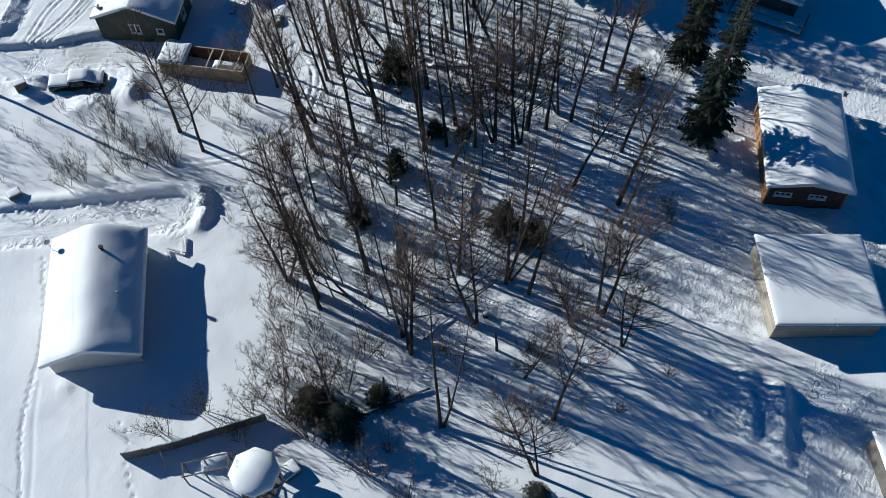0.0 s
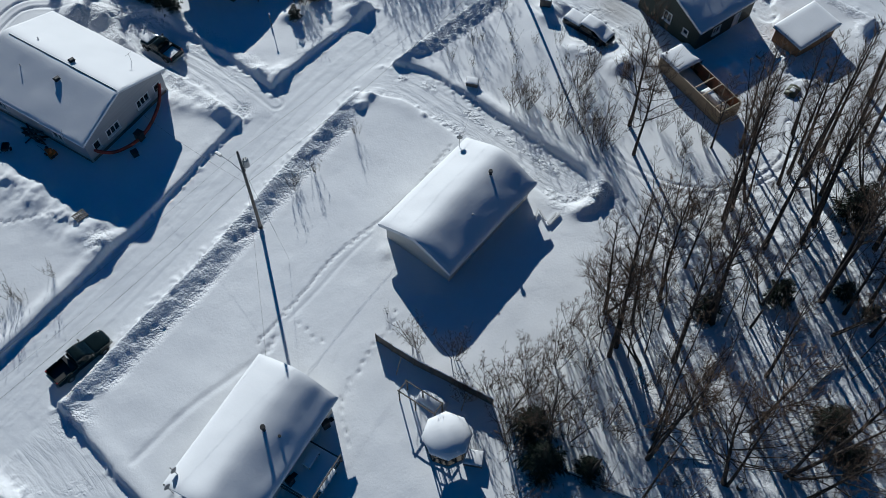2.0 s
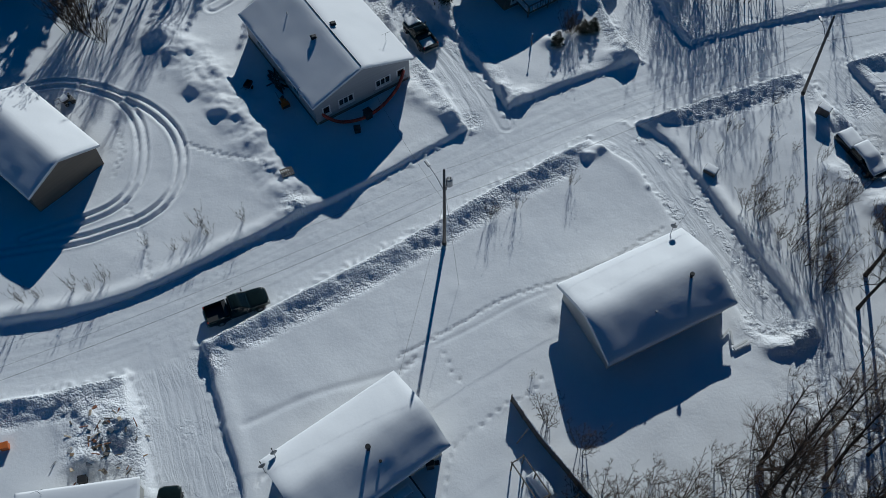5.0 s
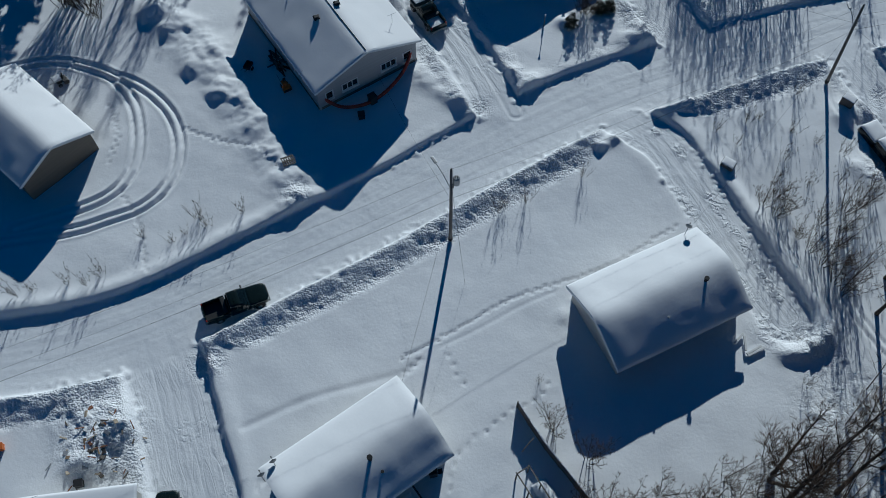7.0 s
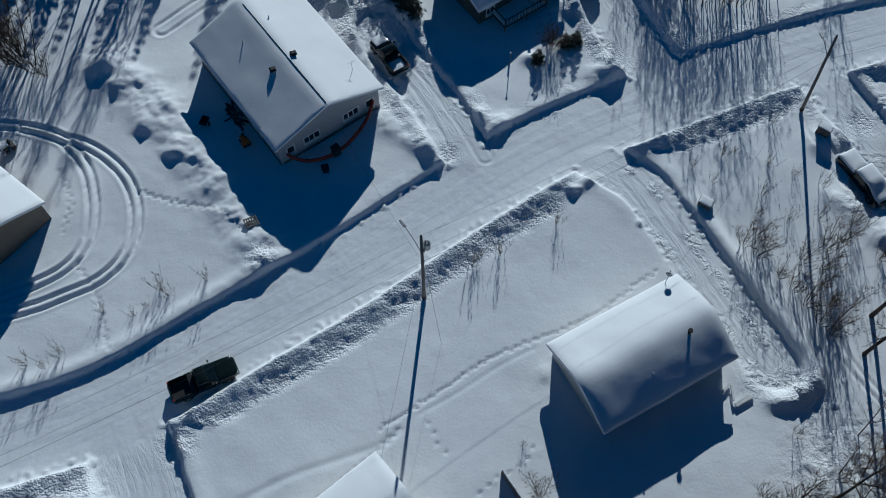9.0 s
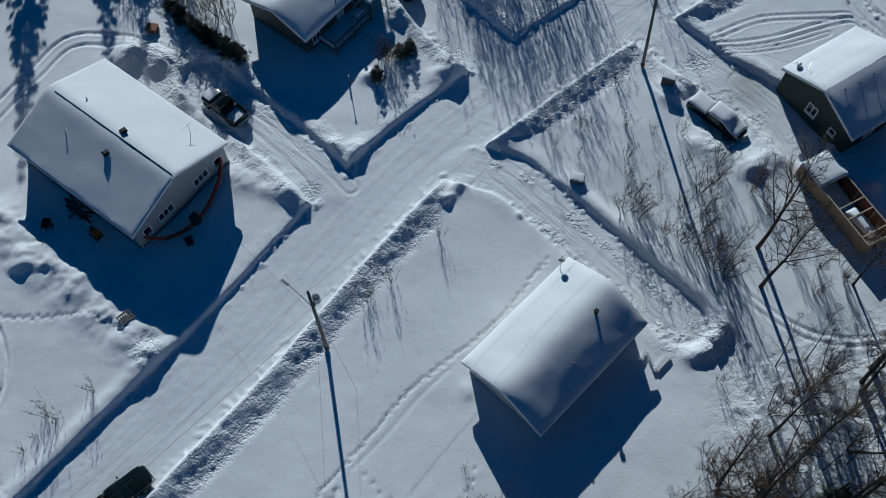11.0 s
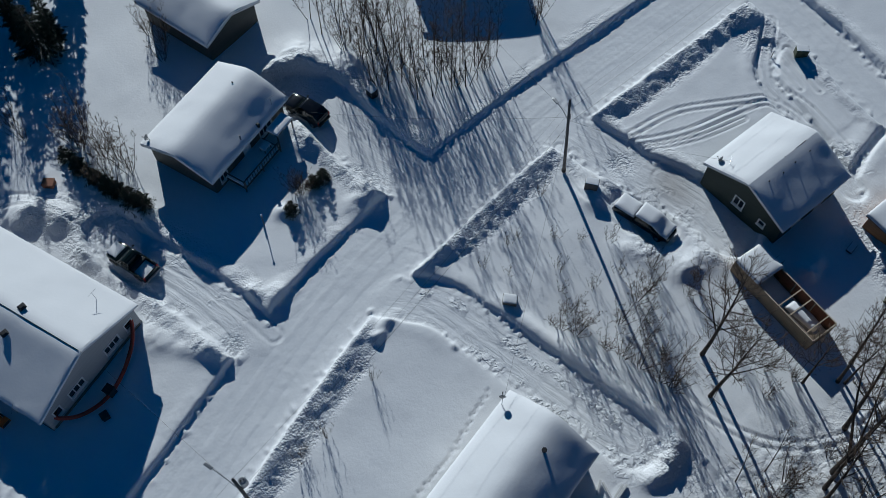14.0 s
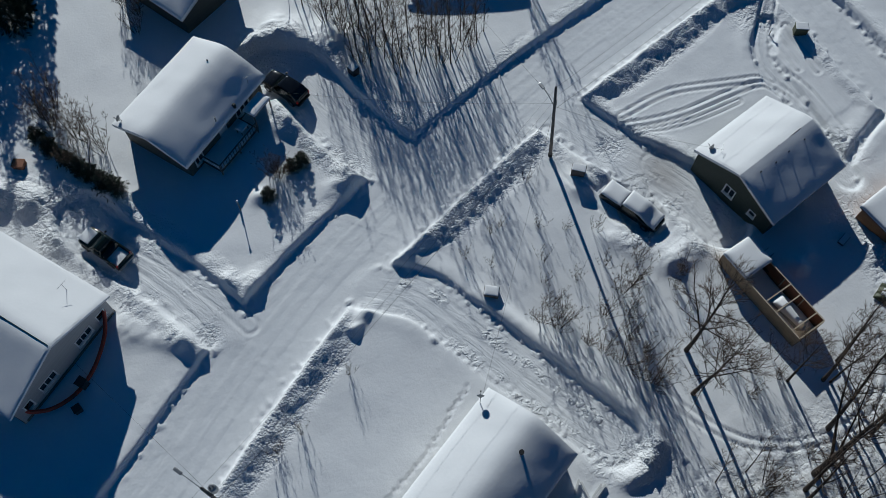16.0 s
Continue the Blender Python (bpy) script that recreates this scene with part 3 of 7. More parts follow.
    broken = fractal(x / 0.8, y / 0.8, 131, 4) + 0.55 * np.maximum(value_noise(x / 0.5, y / 0.5, 133) - 0.5, 0)
    for cx, cy, r, h in CLODS:
        here = np.exp(-(((x - cx) / r) ** 2 + ((y - cy) / r) ** 2))
        z = z + h * here * broken
        tip = np.maximum(tip, here)
    drive = inside * ramp(main_gap, 0.2, 1.2)
    for cx, cy, r in TROD:
        walked = np.maximum(walked, 0.6 * np.exp(-(((x - cx) / r) ** 2 + ((y - cy) / r) ** 2)))
    walked = (walked + 0.15 * drive * ramp(fractal(x / 2.2, y / 2.2, 151, 3), 0.08, 0.2) * (1 - ramp(x, 48, 54))) * ramp(fractal(x / 1.7, y / 1.7, 141, 3), -0.16, 0.1)
    rubble = 0.2 * np.clip(rubble, 0, 1) * patchy + 0.07 * drive * patchy * (1 - ramp(x, 50, 58)) + tip + shore * ramp(lumpy, 0.12, 0.45) * (1 - 0.8 * inside) * (0.35 + 0.65 * patchy)
    streak = fractal(x / 0.4, y / 0.4, 95, 2)
    floor_z = level + 0.07 * fractal(x / 2.5, y / 2.5, 91) + 0.035 * streak - 0.012 * lanes
    crumbs = np.maximum(value_noise(x / 0.35, y / 0.35, 99) - 0.62, 0) * 0.6 * ramp(gap, -1.1, -0.1)
    z = z * (1 - inside) + (floor_z + crumbs + 0.2 * np.minimum(open_z, 0.6)) * inside + cut * (1 - 0.35 * inside)
    soil = np.exp(-(((x - 45.6) / 1.8) ** 2 + ((y - 48.6) / 2.6) ** 2)) * 0.55
    soil = soil + 0.18 * woods * (fractal(x / 1.2, y / 1.2, 111) > 0.12)
    return z, inside * (0.3 + 0.3 * np.clip(lanes, 0, 1)), soil, np.clip(rubble + 0.25 * woods, 0, 1), across, along, inside * (0.1 + 0.75 * ramp(main_gap, 0.2, 1.2)) * (0.45 + 0.55 * patchy) * (1 - 0.8 * ramp(x, 60, 66)), np.clip(walked + 0.2 * woods, 0, 1)


def gz(x, y):
    """The ground's height at a place, from the sheet."""
    gx, gy, zz = SHEET
    i, j = min(max(int(np.searchsorted(gx, x)) - 1, 0), len(gx) - 2), min(max(int(np.searchsorted(gy, y)) - 1, 0), len(gy) - 2)
    u, v = (x - gx[i]) / (gx[i + 1] - gx[i]), (y - gy[j]) / (gy[j + 1] - gy[j])
    return float((zz[j, i] * (1 - u) + zz[j, i + 1] * u) * (1 - v) + (zz[j + 1, i] * (1 - u) + zz[j + 1, i + 1] * u) * v)


SHEET = []


def spread(low, high, step, far):
    """Grid lines: even steps between low and high, growing beyond to far."""
    core = list(np.arange(low, high + step / 2, step))
    out, s = [], step
    v = core[-1]
    while v < far:
        s *= 1.16
        v += s
        out.append(v)
    left, s, v = [], step, core[0]
    while v > -far:
        s *= 1.16
        v -= s
        left.append(v)
    return np.array(left[::-1] + core + out)


def ground_sheet():
    gx = spread(-41.0, 72.0, 0.175, 2600.0)
    gy = spread(8.0, 80.0, 0.175, 2600.0)
    gy = np.concatenate([gy[gy < -500], np.array([-400, -300, -220, -160, -120, -90, -70, -58, -50, -45, -41]), np.arange(-38.0, 8.0, 0.38), np.arange(8.0, 20.0, 0.27), gy[(gy >= 20.0)]])
    xx, yy = np.meshgrid(gx, gy)
    zz, packed, soil, rubble, across, along, driven, walked = ground_height(xx, yy)
    SHEET.extend((gx, gy, zz))
    nx, ny = len(gx), len(gy)
    verts = np.stack([xx, yy, zz], -1).reshape(-1, 3)
    i = np.arange(nx * ny).reshape(ny, nx)
    quads = np.stack([i[:-1, :-1], i[:-1, 1:], i[1:, 1:], i[1:, :-1]], -1).reshape(-1, 4)
    me = bpy.data.meshes.new("ground")
    me.vertices.add(len(verts))
    me.vertices.foreach_set("co", verts.ravel())
    me.loops.add(quads.size)
    me.loops.foreach_set("vertex_index", quads.ravel())
    me.polygons.add(len(quads))
    me.polygons.foreach_set("loop_start", np.arange(0, quads.size, 4))
    me.update(calc_edges=True)
    for name, values in (("packed", packed), ("soil", soil), ("rubble", rubble), ("across", across), ("along", along), ("driven", driven), ("walked", walked)):
        layer = me.attributes.new(name, "FLOAT", "POINT")
        layer.data.foreach_set("value", values.ravel().astype(np.float32))
    me.shade_smooth()
    me.materials.append(GROUND)
    return tagged(new("ground", me), "deep wind-smoothed snow with ploughed streets, banks, ruts and footprints", "ground", kind="structure")


ground = ground_sheet()

# ---- buildings ----
def wall_run(bm, length, z0, z1, thick, openings, place):
    """A wall along local x round openings (x0, x1, z0, z1), put in place by a matrix."""
    xs = sorted({-length / 2, length / 2, *(v for o in openings for v in o[:2])})
    zs = sorted({z0, z1, *(v for o in openings for v in o[2:4])})
    full = {(i, k) for i in range(len(xs) - 1) for k in range(len(zs) - 1)
            if not any(o[0] < (xs[i] + xs[i + 1]) / 2 < o[1] and o[2] < (zs[k] + zs[k + 1]) / 2 < o[3] for o in openings)}
    made = {}

    def corner(i, side, k):
        if (i, side, k) not in made:
            made[i, side, k] = bm.verts.new(place @ Vector((xs[i], side * thick / 2, zs[k])))
        return made[i, side, k]

    for i, k in full:
        bm.faces.new([corner(*c) for c in ((i, -1, k), (i + 1, -1, k), (i + 1, -1, k + 1), (i, -1, k + 1))])
        bm.faces.new([corner(*c) for c in ((i, 1, k), (i, 1, k + 1), (i + 1, 1, k + 1), (i + 1, 1, k))])
        for di, dk, a, b in ((-1, 0, (i, k), (i, k + 1)), (1, 0, (i + 1, k + 1), (i + 1, k)), (0, -1, (i + 1, k), (i, k)), (0, 1, (i, k + 1), (i + 1, k + 1))):
            if (i + di, k + dk) not in full:
                bm.faces.new([corner(a[0], -1, a[1]), corner(b[0], -1, b[1]), corner(b[0], 1, b[1]), corner(a[0], 1, a[1])])


def window(parent, place, x0, x1, z0, z1, panes=2, door=False):
    """A window (or door) in its opening: frame, panes and mullions, sill."""
    w, h = x1 - x0, z1 - z0
    holder = part("door" if door else "window_frame", frame_ring(w, h, 0.11, 0.16, place @ Matrix.Translation(((x0 + x1) / 2, -0.06, (z0 + z1) / 2))), WHITE, parent)
    if door:
        bm = box(bmesh.new(), ((x0 + x1) / 2, 0.02, (z0 + z1) / 2), (w - 0.2, 0.06, h - 0.2), m=place)
        part("door_leaf", bm, WHITE, holder)
        return
    each = (w - 0.2) / panes
    for k in range(panes):
        cx = x0 + 0.1 + each * (k + 0.5)
        part("pane", box(bmesh.new(), (cx, 0.0, (z0 + z1) / 2), (each - 0.03, 0.03, h - 0.2), m=place), GLASS, holder)
        if k:
            part("mullion", box(bmesh.new(), (cx - each / 2, -0.03, (z0 + z1) / 2), (0.09, 0.1, h - 0.2), m=place), WHITE, holder)
    part("sill", box(bmesh.new(), ((x0 + x1) / 2, -0.14, z0 - 0.03), (w + 0.1, 0.14, 0.06), m=place), WHITE, holder)


def frame_ring(w, h, rim, deep, m):
    bm = bmesh.new()
    for c, s in (((0, 0, h / 2 - rim / 2), (w, deep, rim)), ((0, 0, -h / 2 + rim / 2), (w, deep, rim)), ((w / 2 - rim / 2, 0, 0), (rim, deep, h - 2 * rim)), ((-w / 2 + rim / 2, 0, 0), (rim, deep, h - 2 * rim))):
        box(bm, c, s, m=m)
    return bm


def snow_blanket(length, width, roof, thick, soft, seed, ridge_round=1.2, slump=0.0, wave=0.0, ledge=0.0):
    """Snow on a roof: a thick sheet that follows it, with rounded edges, a softened ridge and hollows."""
    nx, ny = max(12, int(length / 0.35)), max(12, int(width / 0.35))
    us, vs = np.linspace(-1, 1, nx + 1), np.linspace(-1, 1, ny + 1)
    us, vs = np.sign(us) * (1 - (1 - np.abs(us)) ** 1.25), np.sign(vs) * (1 - (1 - np.abs(vs)) ** 1.25)
    x, y = np.meshgrid(us * length / 2, vs * width / 2)
    base = roof(x, y)
    a = np.minimum(length / 2 - np.abs(x), width / 2 - np.abs(y))
    edge = 1 - np.exp(-(np.maximum(a, 0) / max(soft, 0.02)) * 1.4)
    t = thick * (0.62 + 0.38 * edge)
    t = t + 0.13 * thick * fractal(x / 3.1 + seed, y / 3.1, seed) * 2 + 0.02 * fractal(x / 0.8, y / 0.8, seed + 3)
    t = t + wave * fractal(x / 2.6 + seed * 3, y / 1.9, seed + 5, 3) * edge
    crown = np.exp(-((y / ridge_round) ** 2))
    t = t - crown * thick * slump
    if ledge:
        # the lower strip of one slope has slid and settled
        line = 0.24 * width + 0.9 * fractal(x / 3.0, x * 0 + seed, seed + 9, 3)
        t = t - ledge * ramp(-y, line, line + 1.3) * ramp(x + 0.9 * fractal(x / 4, y / 4, seed + 11), -0.3 * length, 0.05 * length)
    top = base + np.maximum(t, 0.05)
    rag = 0.06 * fractal(x / 0.9, y / 0.9, seed + 7) * (a < 0.05)
    lip = np.where(a < 0.01, 1.0, 0.0)
    x2, y2 = x * (1 + rag / length), y * (1 + rag / width)
    low = base + 0.005
    bm = bmesh.new()
    tops = [[bm.verts.new((x2[j, i], y2[j, i], top[j, i])) for i in range(nx + 1)] for j in range(ny + 1)]
    for j in range(ny):
        for i in range(nx):
            bm.faces.new((tops[j][i], tops[j][i + 1], tops[j + 1][i + 1], tops[j + 1][i]))
    rim = [(0, i) for i in range(nx)] + [(j, nx) for j in range(ny)] + [(ny, i) for i in range(nx, 0, -1)] + [(j, 0) for j in range(ny, 0, -1)]
    feet = [bm.verts.new((x2[j, i] * 1.001, y2[j, i] * 1.001, low[j, i] - 0.035)) for j, i in rim]
    for k, (j, i) in enumerate(rim):
        j2, i2 = rim[(k + 1) % len(rim)]
        bm.faces.new((tops[j][i], feet[k], feet[(k + 1) % len(rim)], tops[j2][i2]))
    return bm


def house(m, length, width, eave, ridge, wall, label, over=0.45, snow=0.45, soft=0.8, slump=0.0, ridge_round=1.2, skirt=None, seed=1,
          south=(), east=(), north=(), west=(), trim=WHITE, gable=None, category="house", deep=1.2, name="house", bare=0.33, wave=0.15, ledge=0.0, ridge_line=0.3):
    """A gabled house. Length and width are those of the roof; the ridge runs along local x. Openings: (x0, x1, z0, z1, panes or 'door')."""
    top = thing(name, m, label, category, "houses of the street")
    L, W, T = length - 2 * over, width - 2 * over, 0.2
    rise = (ridge - eave) / (width / 2)
    under = lambda y: eave + rise * (width / 2 - abs(y)) - 0.16
    wall_top = under(W / 2)
    sides = (("south", south, Matrix.Translation((0, -W / 2 + T / 2, 0)), L), ("north", north, Matrix.Translation((0, W / 2 - T / 2, 0)) @ Matrix.Rotation(math.pi, 4, "Z"), L),
             ("east", east, Matrix.Translation((L / 2 - T / 2, 0, 0)) @ Matrix.Rotation(math.pi / 2, 4, "Z"), W - 2 * T), ("west", west, Matrix.Translation((-L / 2 + T / 2, 0, 0)) @ Matrix.Rotation(-math.pi / 2, 4, "Z"), W - 2 * T))
    for tag, holes, place, run in sides:
        bm = bmesh.new()
        wall_run(bm, run, -deep, wall_top, T, [h[:4] for h in holes], place)
        if tag in ("east", "west"):
            half = run / 2
            tops = {}
            for v in list(bm.verts):
                q = place.inverted() @ v.co
                if abs(q.z - wall_top) < 1e-4:
                    tops.setdefault(q.y > 0, []).append((q.x, v))
            rows = {}
            for back_side, row in tops.items():
                row = [v for _, v in sorted(row, key=lambda p: p[0])]
                y = T / 2 if back_side else -T / 2
                peaks = [bm.verts.new(place @ Vector((x, y, under(x)))) for x in (-half, 0, half)]
                rows[back_side] = row, peaks
                loop = row + peaks[::-1]
                bm.faces.new(loop[::-1] if back_side else loop)
            (ra, pa), (rb, pb) = rows[False], rows[True]
            for a, b, c, d in ((ra[0], pa[0], pb[0], rb[0]), (pa[0], pa[1], pb[1], pb[0]), (pa[1], pa[2], pb[2], pb[1]), (pa[2], ra[-1], rb[-1], pb[2])):
                bm.faces.new((a, b, c, d))
            for f in [f for f in bm.faces if all(abs((place.inverted() @ v.co).z - wall_top) < 1e-4 for v in f.verts)]:
                bm.faces.remove(f)
            bmesh.ops.recalc_face_normals(bm, faces=bm.faces)
        side = part("wall", bm, gable if gable and tag in ("east", "west") else wall, top)
        if skirt:
            bm = box(bmesh.new(), (0, -T / 2 - 0.03, -deep / 2 + 0.2), (run, 0.05, deep + 0.3), m=place)
            part("foundation", bm, skirt, side)
        for x0, x1, z0, z1, panes in holes:
            window(side, place, x0, x1, z0, z1, 1 if panes == "door" else panes, panes == "door")
    part("attic_floor", box(bmesh.new(), (0, 0, wall_top - 0.3), (L - 2 * T - 0.02, W - 2 * T - 0.02, 0.1)), GREYWOOD, top)
    for sign in (1, -1):
        bm = bmesh.new()
        loop = [(-length / 2, 0), (length / 2, 0), (length / 2, sign * width / 2), (-length / 2, sign * width / 2)]
        slope = lambda x, y: eave + rise * (width / 2 - abs(y))
        slab(bm, loop if sign < 0 else loop[::-1], lambda x, y: slope(x, y) - 0.14, slope)
        bmesh.ops.recalc_face_normals(bm, faces=bm.faces)
        slope_ob = part("roof", bm, SHINGLE, top)
        bm = box(bmesh.new(), (0, sign * (width / 2 + 0.012), eave - 0.1), (length, 0.03, 0.2))
        part("fascia", bm, trim, slope_ob)
        for end in (1, -1):
            bm = bmesh.new()
            pts = [(0, ridge - 0.19), (0, ridge + 0.01), (sign * width / 2, eave + 0.01), (sign * width / 2, eave - 0.19)]
            a = [bm.verts.new((end * (length / 2 + 0.003), y, z)) for y, z in pts]
            b = [bm.verts.new((end * (length / 2 + 0.035), y, z)) for y, z in pts]
            bm.faces.new(a)
            bm.faces.new(b[::-1])
            for k in range(4):
                bm.faces.new((a[k], b[k], b[(k + 1) % 4], a[(k + 1) % 4]))
            bmesh.ops.recalc_face_normals(bm, faces=bm.faces)
            part("barge_board", bm, trim, slope_ob)
    lift = 0.0 if ridge_round < 0.5 else 0.16 * ridge_round
    soft_roof = lambda x, y: eave + (ridge + lift - eave) / (width / 2) * (width / 2 - np.sqrt(y**2 + (0.02 if ridge_round < 0.5 else 0.42 * ridge_round) ** 2)) + 0.004
    if snow:
        cover = part("snow_cover", snow_blanket(length + 0.1, width + 0.1, soft_roof, snow, soft, seed, ridge_round, slump, wave, ledge), SNOW, top, "smooth thick snow lying on the roof", smooth=True)
        cover.data.set_sharp_from_angle(angle=radians(16 if ridge_round < 0.5 else 60))
        if ridge_round < 0.5:
            cap = box(bmesh.new(), (length * bare, 0, ridge + 0.05), (length * ridge_line, 0.055, 0.1), bevel=0.015)
            part("ridge_cap", cap, SHINGLE, top, "bare dark ridge")
    return top


def roof_place(m, x, y, z):
    return m @ Matrix.Translation((x, y, z))


def at_ground(x, y, rz=0.0, dz=0.0):
    return pose(x, y, gz(x, y) + dz, 0, 0, rz)


HOUSE_A = pose(17.83, 30.72, 0.0, 0, 0, 25.6)
house_a = house(HOUSE_A, 12.7, 8.3, 2.1, 3.65, SIDING_PALE, "low pale bungalow under a smooth pillow of snow", snow=0.5, soft=0.45, seed=4, ridge_round=2.2, ledge=0.06,
                south=((-3.5, -2.2, 0.5, 1.5, 2), (1.8, 3.2, 0.5, 1.5, 2)), west=(), east=((1.2, 2.1, -0.3, 1.7, "door"),))
HOUSE_B = pose(-6.5, 17.0, 0.0, 0, 0, 35.6)
house_b = house(HOUSE_B, 12.4, 7.6, 2.6, 3.85, SIDING_PALE, "bungalow with a snow-laden roof and a rear deck", snow=0.45, soft=0.45, seed=9, ridge_round=2.0, ledge=0.16,
                south=((-0.5, 1.3, 0.2, 2.1, "door"), (-4.5, -3.2, 0.8, 1.8, 2), (3.0, 4.2, 0.8, 1.8, 2)))
HOUSE_C = pose(-11.1, 60.4, 0.0, 0, 0, -56.6)
house_c = house(HOUSE_C, 15.2, 11.6, 3.1, 5.25, SIDING_GREY, "large grey house with a thinly snowed gable roof", over=0.35, snow=0.17, soft=0.1, slump=0.6, ridge_round=0.35, skirt=SIDING_TAN, seed=13, bare=0.02, wave=0.09, ridge_line=0.93,
                east=((-4.7, -3.8, 0.9, 2.1, 1), (-2.9, -1.1, 1.0, 2.1, 3), (1.4, 3.2, 1.0, 2.1, 3), (3.9, 4.9, 0.9, 2.1, 1)), south=((-5, -3.6, 1.0, 2.1, 2), (2.5, 4.0, 1.0, 2.1, 2)))
HOUSE_D = pose(-38.6, 47.9, 0.0, 0, 0, -41.5)
house_d = house(HOUSE_D, 11.6, 8.0, 2.8, 4.5, SIDING_TAN, "plain tan garage with a snowed gable roof", over=0.3, snow=0.22, soft=0.2, slump=0.2, ridge_round=0.6, seed=17, gable=SIDING_TAN, category="garage", name="garage")
HOUSE_E = pose(10.1, 72.5, 0.0, 0, 0, 31.8)
house_e = house(HOUSE_E, 11.3, 8.2, 2.7, 4.0, SIDING_DARK, "dark bungalow with deep snow on its roof", snow=0.45, soft=0.5, seed=21, ridge_round=2.0, ledge=0.1,
                south=((-4.4, -3.3, 0.7, 1.8, 2), (-0.9, 0.1, 0.0, 2.0, "door"), (1.5, 3.4, 0.7, 1.9, 3)))
HOUSE_F = pose(53.0, 44.4, 0.0, 0, 0, 12.0)
house_f = house(HOUSE_F, 9.0, 9.2, 2.9, 4.8, SIDING_GREEN, "dark green house with white-framed windows and snowed roof", over=0.3, snow=0.26, soft=0.2, slump=0.55, ridge_round=0.4, seed=27, wave=0.2, bare=0.24, ridge_line=0.46,
                west=((-0.8, 0.4, 0.8, 2.1, 2), (2.1, 2.9, 0.9, 1.7, 1)), south=((-2, -0.8, 0.8, 1.9, 2), (1.2, 2.2, 0.0, 2.0, "door")))
HOUSE_G = pose(52.6, -25.8, 0.0, 0, 0, 10.5)
house_g = house(HOUSE_G, 12.2, 7.9, 2.9, 3.7, SIDING_CEDAR, "red-brown house with a low snowed roof", over=0.35, gable=SIDING_BROWN, snow=0.3, soft=0.3, seed=33, ridge_round=1.0, wave=0.03,
                west=((-2.9, -1.3, 1.3, 1.9, 3), (0.2, 1.8, 1.3, 1.9, 3)))
HOUSE_I = pose(13.6, 87.6, 0.0, 0, 0, -63.4)
house_i = house(HOUSE_I, 10.0, 7.6, 2.7, 4.0, SIDING_DARK, "dark house with a snow-covered gable roof", snow=0.4, soft=0.8, seed=37, ridge_round=1.6)

# ---- trees ----
class Shape:
    """Vertices and faces gathered in lists, quick to fill."""

    def __init__(self):
        self.v, self.f = [], []

    def reference(self, pts):
        """One direction well off the whole run, so that its rings don't twist."""
        run = (pts[-1] - pts[0]).normalized()
        return Vector((0.9, 0.3, 0.1)) if abs(run.x) < 0.75 else Vector((0.1, 0.9, 0.2))

    def limb(self, pts, radii, n, point=False):
        """A tapered tube; with point it ends in one vertex."""
        start = len(self.v)
        if point:
            self.limb(pts[:-1], radii[:-1], n) if len(pts) > 2 else self.ring(pts[0], pts[1] - pts[0], radii[0], n)
            self.v.append(tuple(pts[-1]))
            last = len(self.v) - 1
            for k in range(n):
                self.f.append((last - n + k, last - n + (k + 1) % n, last))
            return
        ref = self.reference(pts)
        for i, p in enumerate(pts):
            way = (pts[min(i + 1, len(pts) - 1)] - pts[max(i - 1, 0)]).normalized()
            side = way.cross(ref).normalized()
            up = side.cross(way)
            for k in range(n):
                a = 2 * math.pi * k / n
                self.v.append(tuple(p + (side * math.cos(a) + up * math.sin(a)) * radii[i]))
        for i in range(len(pts) - 1):
            for k in range(n):
                a, b = start + i * n + k, start + i * n + (k + 1) % n
                self.f.append((a, b, b + n, a + n))

    def ring(self, p, way, r, n):
        way = way.normalized()
        side = way.cross(Vector((0.9, 0.3, 0.1)) if abs(way.x) < 0.8 else Vector((0.1, 0.9, 0.2))).normalized()
        up = side.cross(way)
        for k in range(n):
            a = 2 * math.pi * k / n
            self.v.append(tuple(p + (side * math.cos(a) + up * math.sin(a)) * r))

    def mesh(self, name, mat, smooth=True):
        me = bpy.data.meshes.new(name)
        me.from_pydata(self.v, [], self.f)
        me.materials.append(mat)
        if smooth:
            me.shade_smooth()
        return me


def bend(start, way, length, count, rng, wander, lift):
    """Points along a branch that wanders and turns towards the light."""
    pts, at, way = [start.copy()], start.copy(), way.normalized()
    for _ in range(count):
        way = (way + Vector((rng.uniform(-1, 1), rng.uniform(-1, 1), rng.uniform(-0.5, 0.7))) * wander + Vector((0, 0, lift))).normalized()
        at = at + way * (length / count)
        pts.append(at.copy())
    return pts


